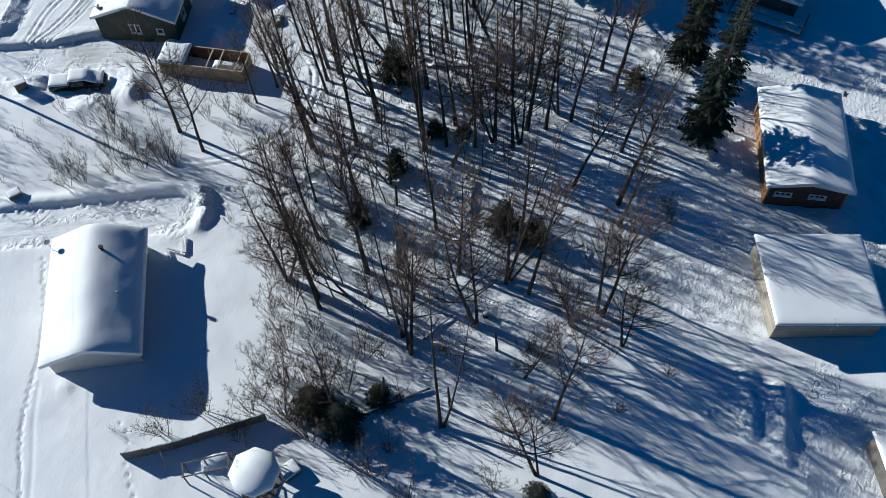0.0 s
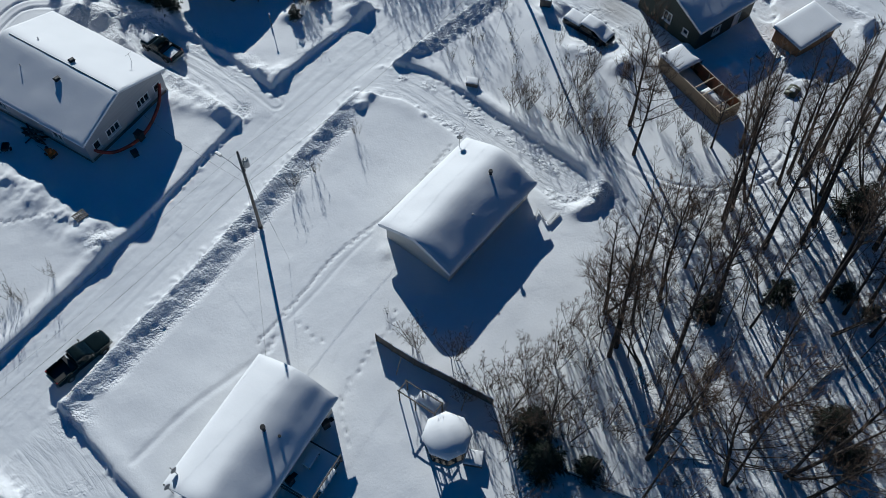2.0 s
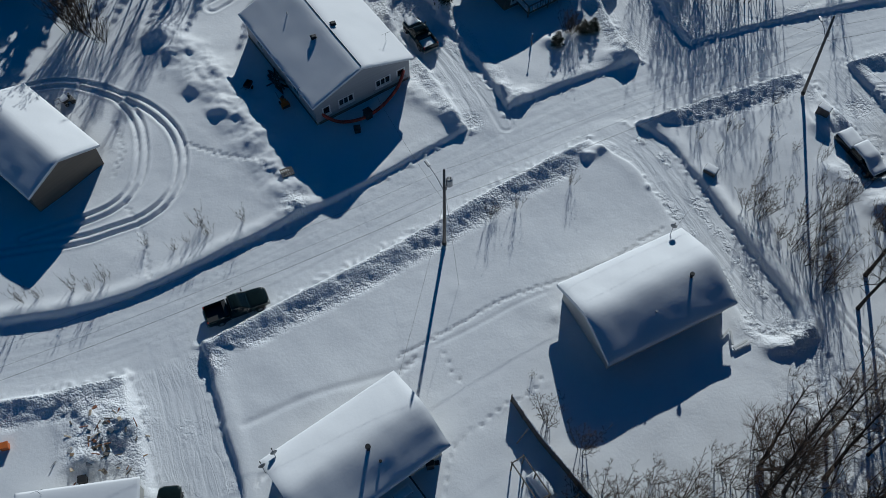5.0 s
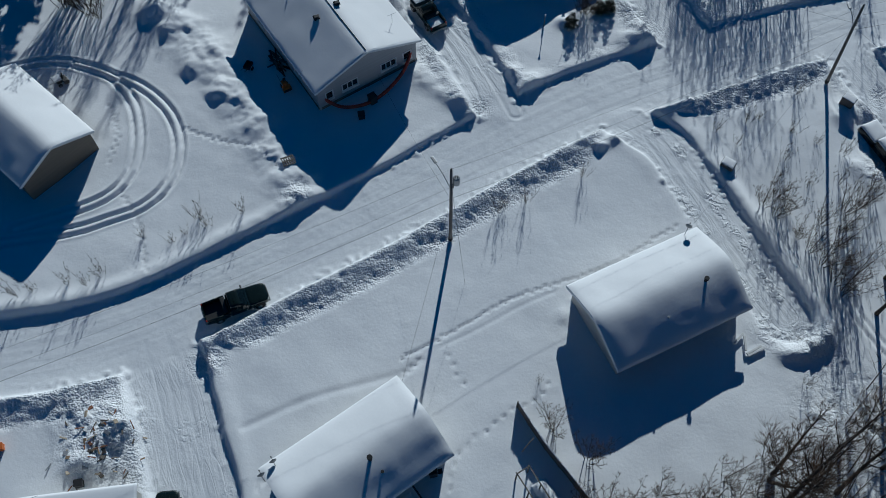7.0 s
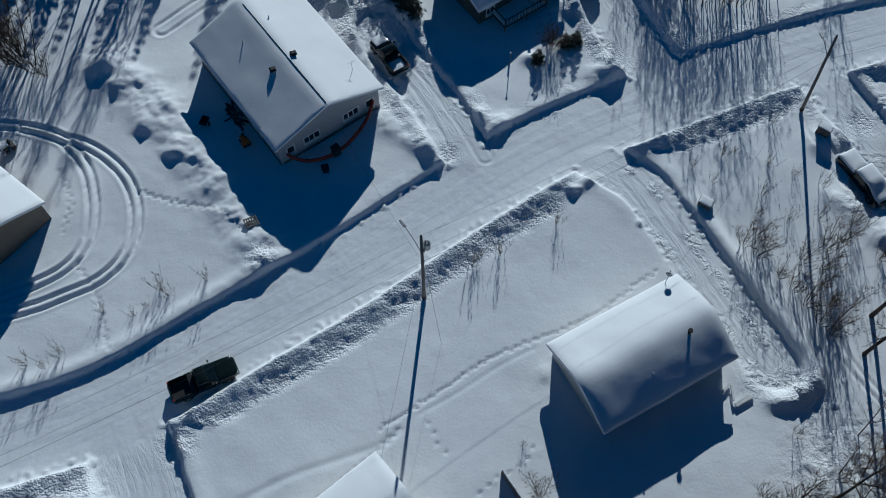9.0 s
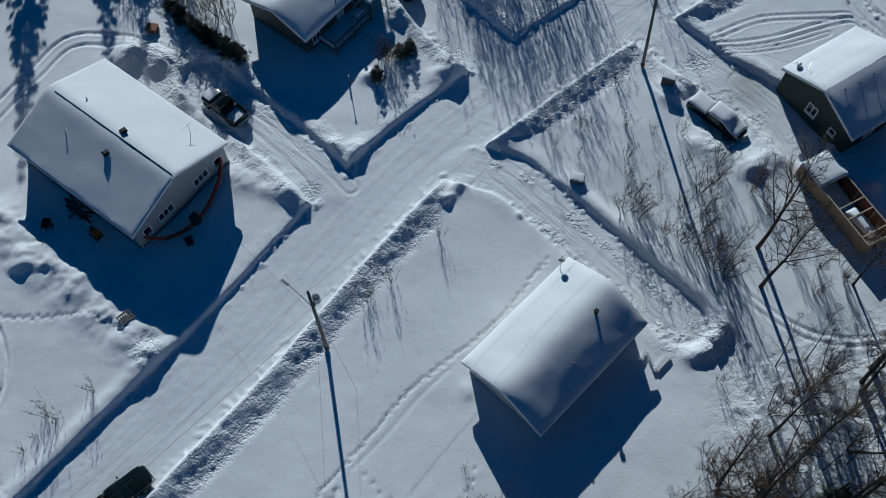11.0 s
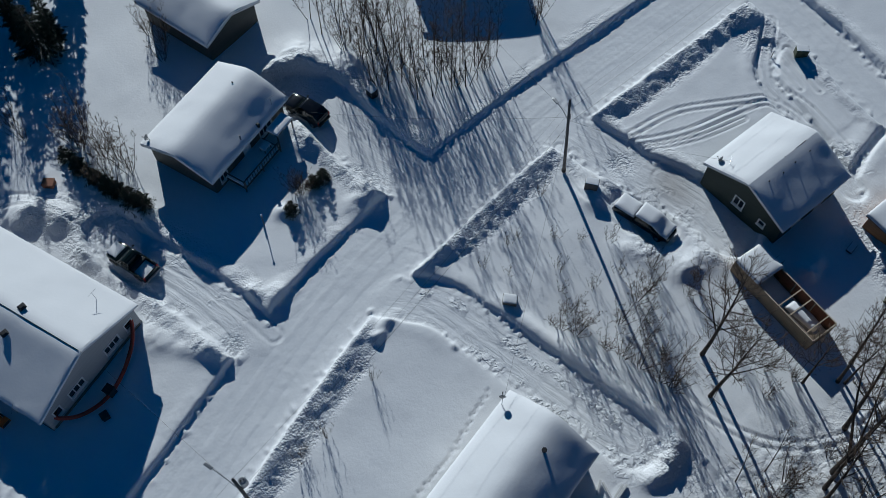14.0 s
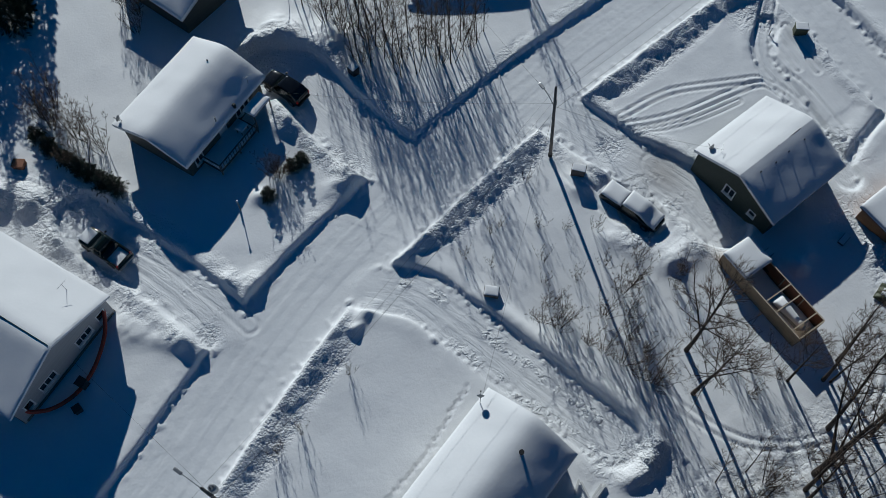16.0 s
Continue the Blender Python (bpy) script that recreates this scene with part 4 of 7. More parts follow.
def bare_tree(seed, height, radius, clear, reach, limbs, subs, twigs, steep=0.8, wander=0.06, forks=1, bark=None, name="bare_tree", thin=0.011):
    """A leafless tree: trunk(s), limbs and twigs, at the origin."""
    rng = random.Random(seed)
    trunk, wood, fine = Shape(), Shape(), Shape()
    stems = []
    for k in range(forks):
        out = Vector((rng.uniform(-1, 1), rng.uniform(-1, 1), 0)) * (0.0 if forks == 1 else 0.38)
        tall = height * (1 if k == 0 else rng.uniform(0.65, 0.95))
        foot = Vector((0, 0, -0.5)) + out * 0.35
        pts = bend(foot, Vector((0, 0, 1)) + out, tall + 0.5, 9, rng, wander * 0.5, 0.02)
        r = radius * (1 if k == 0 else 0.75)
        radii = [r * 1.25] + [r * (1 - 0.92 * (i / 9) ** 0.9) for i in range(1, 10)]
        trunk.limb(pts, radii, 7 if radius > 0.08 else 5)
        stems.append((pts, radii, tall))
    for pts, radii, tall in stems:
        for k in range(limbs):
            f = clear + (1 - clear) * (k + rng.random()) / limbs
            i = min(int(f * 9), 8)
            start = pts[i].lerp(pts[i + 1], f * 9 - i)
            az = k * 2.4 + rng.uniform(-0.5, 0.5)
            rise = steep * rng.uniform(0.6, 1.3) + 0.4 * f
            size = reach * rng.uniform(0.55, 1.1) * (1.1 - 0.75 * ((f - clear) / (1 - clear)) ** 1.3)
            way = Vector((math.cos(az), math.sin(az), rise))
            r0 = max(0.012, radii[i] * rng.uniform(0.3, 0.5))
            line = bend(start, way, size, 5, rng, 0.07, 0.035)
            wood.limb([line[0], line[1], line[2], line[3], line[4], line[5]] if reach > 2.7 else [line[0], line[2], line[3], line[5]], [r0, r0 * 0.85 + 0.003, r0 * 0.7 + 0.003, r0 * 0.55 + 0.003, r0 * 0.4 + 0.003, 0.0] if reach > 2.7 else [r0, r0 * 0.75 + 0.003, r0 * 0.6 + 0.003, 0.0], 4 if radius > 0.1 else 3, True)
            for s in range(subs):
                g = 0.25 + 0.75 * (s + rng.random()) / subs
                j = min(int(g * 5), 4)
                from_ = line[j].lerp(line[j + 1], g * 5 - j)
                main = (line[j + 1] - line[j]).normalized()
                off = Vector((rng.uniform(-1, 1), rng.uniform(-1, 1), rng.uniform(-0.3, 0.9)))
                small = bend(from_, main * 0.7 + off * 0.8, size * rng.uniform(0.35, 0.62) * (1.15 - 0.5 * g), 3, rng, 0.08, 0.03)
                wood.limb([small[0], small[1], small[3]], [r0 * 0.4 + 0.004, r0 * 0.3 + 0.004, 0.0], 3, True)
                for w in range(twigs):
                    h = rng.uniform(0.15, 1.0) * 3
                    q = min(int(h), 2)
                    base = small[q].lerp(small[q + 1], h - q)
                    way2 = (small[q + 1] - small[q]).normalized() + Vector((rng.uniform(-1, 1), rng.uniform(-1, 1), rng.uniform(-0.3, 1))) * 0.6
                    tip = bend(base, way2, size * rng.uniform(0.2, 0.42), 2, rng, 0.08, 0.02)
                    fine.limb([tip[0], tip[-1]], [thin, 0], 3, True)
    ob = new(name)
    for tag, shape, mat in (("trunk", trunk, bark or BARK), ("crown", wood, bark or BARK), ("twig_spray", fine, TWIG)):
        child = new(tag, shape.mesh(tag, mat))
        child.parent = ob
        if tag != "trunk":
            tagged(child, kind="stuff")
    return ob


def conifer(seed, height, reach, tiers, boughs, sprays, name="fir_tree", full=1.0, taper=0.85, gaps=0.1):
    """A spruce or fir: trunk and tiers of drooping boughs set with tufts of needles."""
    rng = random.Random(seed)
    trunk, wood, green = Shape(), Shape(), Shape()
    trunk.limb([Vector((0, 0, -0.5)), Vector((0.05, 0, height * 0.5)), Vector((0, 0.05, height))], [0.012 * height + 0.03, 0.007 * height + 0.02, 0.01], 7)
    for t in range(tiers):
        f = (t + 0.4) / tiers
        z = height * (0.06 + 0.92 * f)
        size = reach * (1 - f) ** taper * rng.uniform(0.78, 1.12) + 0.15
        for b in range(boughs):
            if rng.random() < gaps:
                continue
            az = 2 * math.pi * (b + rng.random() * 0.8) / boughs + t * 0.7
            length = size * rng.uniform(0.6, 1.18)
            way = Vector((math.cos(az), math.sin(az), 0))
            line = [Vector((0, 0, z)), Vector((0, 0, z - 0.10 * length)) + way * length * 0.5, Vector((0, 0, z - 0.18 * length + 0.02)) + way * length]
            wood.limb(line, [0.02 + 0.006 * length, 0.015, 0.005], 3)
            count = max(3, int(sprays * length / reach + 2))
            for s in range(count):
                g = 0.2 + 0.8 * (s + rng.random()) / count
                at = line[0].lerp(line[1], g * 2) if g < 0.5 else line[1].lerp(line[2], g * 2 - 1)
                for flip in (-1, 1):
                    side = Vector((-way.y, way.x, 0)) * flip
                    long = length * rng.uniform(0.2, 0.42) * (1.15 - 0.6 * g) + 0.12
                    tip = at + side * long * 0.8 + way * long * rng.uniform(0.3, 0.9) + Vector((0, 0, -long * rng.uniform(0.1, 0.6)))
                    mid = at.lerp(tip, 0.5)
                    wide = (way * 0.2 + Vector((0, 0, 0.14))) * long * rng.uniform(0.6, 1.1) * full
                    k = len(green.v)
                    green.v += [tuple(at), tuple(mid + wide), tuple(tip), tuple(mid - wide), tuple(mid + Vector((0, 0, 0.12 * long)))]
                    green.f += [(k, k + 1, k + 4), (k + 1, k + 2, k + 4), (k + 2, k + 3, k + 4), (k + 3, k, k + 4)]
    ob = new(name)
    for tag, shape, mat in (("trunk", trunk, BARK), ("bough_layer", wood, BARK), ("needles", green, NEEDLE)):
        child = new(tag, shape.mesh(tag, mat, tag != "needles"))
        child.parent = ob
        if tag != "trunk":
            tagged(child, kind="stuff")
    return ob


def snag(seed, height, radius, name="dead_trunk"):
    rng = random.Random(seed)
    shape, stubs = Shape(), Shape()
    pts = bend(Vector((0, 0, -0.4)), Vector((rng.uniform(-0.1, 0.1), rng.uniform(-0.1, 0.1), 1)), height + 0.4, 5, rng, 0.05, 0.0)
    shape.limb(pts, [radius * 1.15, radius, radius * 0.95, radius * 0.85, radius * 0.75, radius * 0.5], 7)
    for k in range(6):
        at = pts[2 + k % 3].lerp(pts[3 + k % 3], rng.random())
        stubs.limb(bend(at, Vector((rng.uniform(-1, 1), rng.uniform(-1, 1), 0.3)), rng.uniform(0.2, 0.7), 2, rng, 0.2, 0), [0.03, 0.02, 0.008], 4)
    ob = new(name)
    for tag, s in (("trunk", shape), ("branch_stub_set", stubs)):
        child = new(tag, s.mesh(tag, DEADWOOD))
        child.parent = ob
        if tag != "trunk":
            tagged(child, kind="stuff")
    return ob


TALL = [bare_tree(11, 17.5, 0.23, 0.36, 2.5, 28, 6, 5, 0.9, thin=0.012), bare_tree(12, 20.0, 0.26, 0.42, 2.6, 28, 6, 5, 1.0, thin=0.012), bare_tree(13, 14.5, 0.2, 0.3, 2.3, 26, 5, 6, 0.9, thin=0.012), bare_tree(14, 16.5, 0.17, 0.42, 2.3, 17, 5, 6, 1.1, forks=2, thin=0.012)]
YARD = [bare_tree(15, 14.5, 0.19, 0.3, 3.6, 30, 7, 7, 0.6, 0.07, thin=0.012), bare_tree(16, 14.5, 0.19, 0.34, 3.6, 30, 7, 7, 0.55, 0.07, thin=0.012)]
SPREAD_HIGH = (15.0, 12.0, 17.0)
SPREAD = [bare_tree(21, 15.0, 0.19, 0.34, 4.4, 24, 7, 8, 0.75, 0.07, thin=0.012), bare_tree(22, 12.0, 0.17, 0.24, 4.2, 22, 7, 8, 0.7, 0.08, forks=2, thin=0.012), bare_tree(23, 17.0, 0.21, 0.36, 4.8, 26, 7, 8, 0.8, 0.07, thin=0.013)]
THIN = [bare_tree(31, 9.5, 0.06, 0.25, 1.5, 16, 4, 5, 1.3, 0.04, bark=BIRCH, thin=0.008), bare_tree(32, 7.5, 0.05, 0.2, 1.4, 15, 4, 5, 1.3, 0.05, thin=0.008), bare_tree(33, 8.5, 0.055, 0.3, 1.3, 11, 4, 5, 1.4, 0.04, forks=2, thin=0.008)]
CLUMP = [bare_tree(41, 4.8, 0.04, 0.15, 1.2, 7, 3, 5, 1.7, 0.045, forks=8, name="bare_shrub", thin=0.010), bare_tree(42, 3.6, 0.032, 0.12, 1.0, 6, 3, 5, 1.6, 0.05, forks=9, name="bare_shrub", thin=0.009), bare_tree(43, 5.8, 0.05, 0.2, 1.5, 9, 4, 5, 1.5, 0.04, forks=6, name="bare_shrub", thin=0.010)]
WISP = [bare_tree(51, 2.6, 0.015, 0.2, 0.6, 5, 3, 2, 2.0, 0.05, forks=7, name="thin_sapling_clump", thin=0.007), bare_tree(52, 1.8, 0.012, 0.15, 0.5, 5, 2, 2, 1.9, 0.06, forks=8, name="thin_sapling_clump", thin=0.007)]
SPRUCE = [conifer(61, 20.0, 2.15, 40, 9, 9, "spruce_tree", 1.1, 0.5, 0.22), conifer(62, 17.0, 1.95, 34, 9, 9, "spruce_tree", 1.1, 0.5, 0.22)]
FAR_SPRUCE = [conifer(65, 18.0, 3.0, 24, 8, 4, "spruce_tree", 3.6), conifer(66, 15.0, 2.8, 22, 8, 4, "spruce_tree", 3.6)]
FIR = [conifer(63, 4.6, 1.6, 18, 8, 11, full=0.5, taper=0.6, gaps=0.25), conifer(64, 3.0, 1.3, 13, 8, 9, full=0.55, taper=0.65, gaps=0.22)]
SNAG = [snag(71, 5.5, 0.17), snag(72, 3.8, 0.13)]
planted = random.Random(5)


USED = set()


def plant(kinds, x, y, label, category, group, size=1.0, k=None, tilt=(0, 0), spin=None):
    """Sets one tree of a kind on the ground, turned and scaled by chance; tilt: degrees towards +x and +y."""
    src = kinds[k if k is not None else planted.randrange(len(kinds))]
    s = size * planted.uniform(0.94, 1.06)
    lean = pose(0, 0, 0, -tilt[1] + planted.uniform(-2, 2), tilt[0] + planted.uniform(-2, 2))
    m = pose(x, y, gz(x, y) - 0.06) @ lean @ pose(0, 0, 0, 0, 0, planted.uniform(0, 360) if spin is None else spin)
    if src.name in USED:
        ob = copy_thing(src, m)
    else:
        ob = src
        USED.add(src.name)
        ob.matrix_world = m
    ob.scale = (s, s, s)
    tagged(ob, label, category, group)
    return ob


def outward(x, y):
    """How trees of the wood lean: away from its middle, towards the light."""
    return -1.2 + 0.03 * (x - 30), max(-6.0, min(6.0, 0.42 * (y - 2)))


TALL_LABEL, SPREAD_LABEL = "tall leafless tree with a grey-brown trunk in snow", "spreading leafless tree with crooked limbs standing in snow"
THIN_LABEL, CLUMP_LABEL = "slender young leafless tree rising from the snow", "many-stemmed leafless brown shrub standing in snow"
WISP_LABEL, FIR_LABEL = "wispy bare saplings poking out of the snow", "small dark green fir standing in snow"

TALL_NORTH = [(23.4, 12.4), (25.6, 10.7), (33.2, 11.4), (28.2, 9.7), (38.5, 11.2), (44.2, 9.6), (50.4, 21.0), (50.3, 18.4), (44.6, 23.0), (52.4, 25.7), (59.3, 17.8), (60.2, 11.6), (58.2, 21.4), (43.2, 20.5), (40.1, 19.9), (30.2, 15.2), (26.8, 14.2), (36.5, 15.6), (62.5, 26.5), (55.2, 14.5), (47.4, 15.8), (51.0, 11.4), (25.5, 16.6), (41.4, 20.6), (46.6, 26.4), (48.6, 27.2), (50.8, 22.4), (47.4, 21.2), (49.0, 21.8), (41.8, 15.8), (45.4, 14.8), (56.1, 8.6), (47.2, 7.2), (43.2, 9.1), (24.4, 13.0), (32.8, 11.8), (39.7, 19.2)]
TALL_SOUTH = [(22.0, 3.6), (48.5, -9.4), (30.7, -2.6), (42.2, -10.4), (46.2, 2.8), (58.4, 6.0), (58.7, -5.3), (59.3, -7.3), (42.1, 6.2), (34.5, 5.2), (61.5, 4.3), (54.0, 1.2), (34.6, -2.7), (26.7, 4.8), (22.7, 4.3), (15.8, -1.3), (50.9, -3.8), (14.3, 7.0), (30.9, -2.6), (49.4, -1.6), (51.8, -2.4), (48.8, 0.2)]
# spreading trees: x, y, kind, height, lean towards +x and +y
SPREAD_AT = [(27.4, -13.9, 1, 9.5, -1, -8), (29.9, -11.5, 2, 17.0, 0, -6), (30.1, -11.0, 0, 15.0, 0, 2), (19.4, -9.7, 2, 16.0, 0, -2), (14.3, -9.8, 1, 11.5, 0, 4), (46.0, 0.9, 2, 15.0, -1, 5), (30.5, 1.7, 0, 15.5, 0, 0), (26.1, -1.4, 1, 14.5, 1, -5), (30.2, -4.8, 0, 17.0, 1, -6)]
SPREAD_BEYOND = [(39.7, -11.0, 0, 13.0, 0, -4), (43.0, -5.9, 2, 15.0, 0, -11), (25.2, 16.4, 1, 11.5, -1, 2), (31.0, 18.6, 2, 12.0, 0, 2), (34.0, 17.0, 0, 12.5, 0, 2), (21.6, 3.3, 0, 16.5, 2, -4), (46.7, 0.1, 1, 12.0, 2, -9), (28.5, -9.0, 1, 10.0, 0, 3), (44.0, 27.6, 0, 9.0, 0, 2), (47.0, 26.0, 2, 10.0, 0, 2), (22.2, -6.4, 1, 8.0, 0, 0), (45.9, 2.7, 1, 11.0, -1, 3)]
for x, y in TALL_NORTH + TALL_SOUTH:
    plant(TALL, x, y, TALL_LABEL, "tree", "bare trees of the wood", planted.uniform(0.85, 1.08), tilt=outward(x, y))
for x, y, k in [(38.1, 33.4, 0), (36.6, 30.1, 1)]:
    plant(YARD, x, y, SPREAD_LABEL, "tree", "yard trees", 1.0, k)
for x, y, k, high, lx, ly in SPREAD_AT + SPREAD_BEYOND:
    plant(SPREAD, x, y, SPREAD_LABEL, "tree", "bare trees of the wood", high / SPREAD_HIGH[k], k, (lx, ly))
taken = TALL_NORTH + TALL_SOUTH + [a[:2] for a in SPREAD_AT + SPREAD_BEYOND]
for x, y in [(24.2, 13.0), (23.0, 13.4), (26.4, 11.4), (29.0, 10.4), (34.0, 10.6), (24.8, 11.6), (30.6, 14.4), (27.4, 13.6), (37.2, 12.2), (35.6, 14.6), (28.6, 12.8), (31.4, 16.6), (33.6, 14.8), (40.8, 17.4), (38.0, 17.6), (45.4, 14.2), (29.4, 7.4), (24.6, 6.4), (27.6, 6.0), (32.2, 7.8)]:
    plant(THIN, x, y, THIN_LABEL, "tree", "bare trees of the wood", planted.uniform(1.0, 1.5), tilt=outward(x, y))
    taken.append((x, y))
tries = 0
while tries < 3600 and len(taken) < 240:
    tries += 1
    x, y = planted.triangular(24, 84, 60), planted.triangular(-11, 28, 15)
    edge = 0.55 * abs(y - 2) + 21
    if x < edge or min(math.dist((x, y), q) for q in taken) < 1.5 or (x > 60 and y < 3) or (x > 66 and y > 25):
        continue
    if math.dist((x, y), (51.5, -16.5)) < 3.5 or (38 < x < 53 and 22 < y < 26.5):
        continue
    taken.append((x, y))
    if planted.random() < (0.3 if x > 44 else 0.06):
        plant(TALL, x, y, TALL_LABEL, "tree", "bare trees of the wood", planted.uniform(0.7, 0.95), tilt=outward(x, y))
    else:
        plant(THIN, x, y, THIN_LABEL, "tree", "bare trees of the wood", planted.uniform(0.8, 1.3), tilt=outward(x, y))
# brush under the trees
for _ in range(105):
    x, y = planted.uniform(18, 66), planted.uniform(-16, 24)
    if x < 17 + 0.5 * abs(y - 2) or (40 < x < 62 and y < -15):
        continue
    kind = planted.random()
    plant(CLUMP if kind < 0.2 else WISP, x, y, CLUMP_LABEL if kind < 0.2 else WISP_LABEL, "shrub", "shrubs of the wood", planted.uniform(0.5, 0.95))
# thicket by the fence
for x, y, k, s in [(8.8, 20.1, 2, 0.8), (11.3, 17.7, 2, 0.8), (12.6, 14.2, 0, 0.9), (14.1, 13.9, 0, 1.0), (16.0, 12.2, 2, 1.0), (18.6, 13.3, 2, 1.1), (21.1, 12.1, 0, 1.0), (18.3, 8.3, 2, 1.0), (14.7, 9.2, 2, 1.2), (22.8, 14.8, 2, 0.9), (12.0, 8.7, 2, 1.3), (16.6, 7.4, 0, 1.1), (13.3, 11.6, 2, 1.1), (10.4, 14.2, 1, 1.0), (20.4, 5.6, 0, 0.8), (17.4, 2.8, 1, 0.9), (13.0, 2.2, 1, 0.9), (10.6, 3.0, 2, 1.0), (9.4, -0.4, 0, 1.0), (22.6, 0.4, 1, 0.8), (24.4, -6.0, 1, 0.8), (17.4, -6.0, 1, 0.7), (21.6, -14.6, 1, 0.6), (26.0, -18.0, 1, 0.6), (41.4, -15.2, 1, 0.8), (12.4, -6.5, 0, 0.9), (16.8, 15.2, 2, 0.8), (21.8, 16.4, 2, 0.8), (15.4, 12.6, 0, 1.0)]:
    plant(CLUMP, x, y, CLUMP_LABEL, "shrub", "thicket by the fence", s * 1.15, k)
for x, y, k, s in [(25.0, 17.6, 2, 0.9), (29.4, 17.8, 0, 1.0), (31.8, 20.2, 2, 0.9), (35.6, 20.6, 2, 0.9), (24.2, 15.2, 0, 1.0), (28.4, 15.0, 2, 1.0), (37.8, 21.4, 2, 0.8), (34.8, 12.6, 0, 1.0), (26.0, 8.4, 2, 0.9), (20.0, 7.0, 2, 1.0), (42.0, 21.6, 2, 0.8), (17.2, 10.0, 2, 1.1), (20.2, 14.2, 0, 1.0)]:
    plant(CLUMP, x, y, CLUMP_LABEL, "shrub", "shrubs of the wood", s, k)
# young growth in the yards
for x, y, k, s in [(28.9, 40.8, 2, 0.75), (29.8, 39.8, 0, 0.9), (30.8, 40.4, 1, 1.0), (30.2, 41.8, 0, 0.8), (36.0, 40.1, 0, 1.1), (37.2, 40.4, 2, 0.8), (32.1, 36.2, 0, 1.0), (32.9, 34.8, 2, 0.95), (33.7, 33.0, 2, 1.0), (34.4, 32.0, 0, 1.1), (35.2, 34.6, 1, 1.0), (31.4, 37.6, 1, 1.0), (41.6, 39.4, 1, 0.9), (40.2, 38.6, 1, 0.7), (34.6, 36.6, 2, 0.8), (43.6, 28.2, 1, 0.9), (33.6, 39.0, 0, 0.9), (35.4, 38.2, 2, 0.8), (38.8, 42.0, 0, 0.8), (40.6, 31.6, 0, 0.8), (42.0, 30.0, 2, 0.7), (40.6, 28.0, 1, 0.8)]:
    plant(CLUMP, x, y, "spindly brown shrub standing in the snowy yard", "shrub", "yard shrubs", s * 0.98, k)
for x, y, s in [(28.8, 49.9, 1.0), (34.0, 53.2, 0.9), (29.8, 50.4, 0.9), (25.7, 49.0, 0.9), (33.3, 42.8, 1.2), (36.0, 43.0, 1.1), (31.6, 45.6, 1.0), (30.7, 44.1, 1.1), (33.0, 48.6, 1.2), (35.0, 47.6, 1.0), (27.4, 47.4, 0.8), (37.0, 46.2, 1.1), (4.9, 40.3, 1.1), (5.4, 40.7, 0.9), (7.5, 41.1, 1.1), (12.8, 43.8, 0.9), (-32.3, 33.4, 1.1), (-29.5, 33.9, 1.1), (-36.4, 32.0, 1.2), (-20.8, 38.9, 1.2), (-18.0, 40.4, 1.0), (-24.1, 37.2, 0.9), (-21.9, 39.6, 1.2), (-26.7, 37.9, 0.9), (-30.6, 33.0, 0.9), (-22.8, 38.2, 0.8), (-35.0, 32.6, 0.9), (7.8, 24.1, 0.7)]:
    plant(WISP, x, y, WISP_LABEL, "saplings", "roadside saplings", s)
for x, y, s in [(34.1, 32.3, 1.0), (35.3, 33.4, 0.75), (44.1, 29.5, 0.7), (42.6, 31.4, 0.6)]:
    plant(THIN, x, y, "slender bare tree standing in the snowy yard", "tree", "yard trees", s)
# grove across the street
GROVE_WEST = [(23.8, 80.3), (24.9, 77.0), (25.9, 74.5), (25.7, 72.4), (26.8, 70.6), (28.8, 69.9), (29.0, 68.4), (31.3, 69.0), (32.4, 67.9), (33.8, 67.5), (35.2, 67.9), (37.2, 68.8), (27.9, 78.3), (29.7, 74.0), (32.4, 71.8), (35.1, 70.7), (30.2, 71.6), (27.6, 75.4), (29.0, 80.6), (31.5, 76.2), (27.0, 82.4), (25.4, 79.2), (33.6, 70.2), (30.6, 78.8), (36.6, 70.6), (28.2, 72.6), (26.4, 84.0), (23.6, 83.0)]
GROVE_EAST = [(29.4, 83.0), (38.4, 69.6), (31.8, 70.4), (26.2, 76.2), (28.4, 76.8), (44.0, 71.5), (45.2, 72.6), (30.4, 67.9), (34.6, 68.6), (26.5, 73.4), (27.3, 71.8), (28.4, 70.9), (29.9, 70.3), (31.0, 71.2), (32.0, 69.4), (33.3, 69.1), (34.3, 69.8), (35.8, 69.4), (28.9, 75.3), (30.0, 76.6), (27.2, 77.2), (26.0, 78.0), (24.6, 81.6), (25.8, 81.0), (28.0, 79.6), (31.8, 73.0), (33.8, 71.8), (37.6, 70.0), (29.6, 72.8)]
for x, y in GROVE_WEST + GROVE_EAST:
    plant(THIN, x, y, "slender bare tree in the roadside grove", "tree", "grove across the street", planted.uniform(0.95, 1.3))
for x, y in [(26.2, 71.6), (29.6, 69.6), (33.0, 68.2), (36.4, 68.6), (28.0, 73.8), (26.0, 75.2), (25.2, 77.8), (32.8, 70.6), (29.0, 78.0), (44.4, 72.0)]:
    plant(CLUMP, x, y, CLUMP_LABEL, "shrub", "grove across the street", planted.uniform(0.9, 1.2))
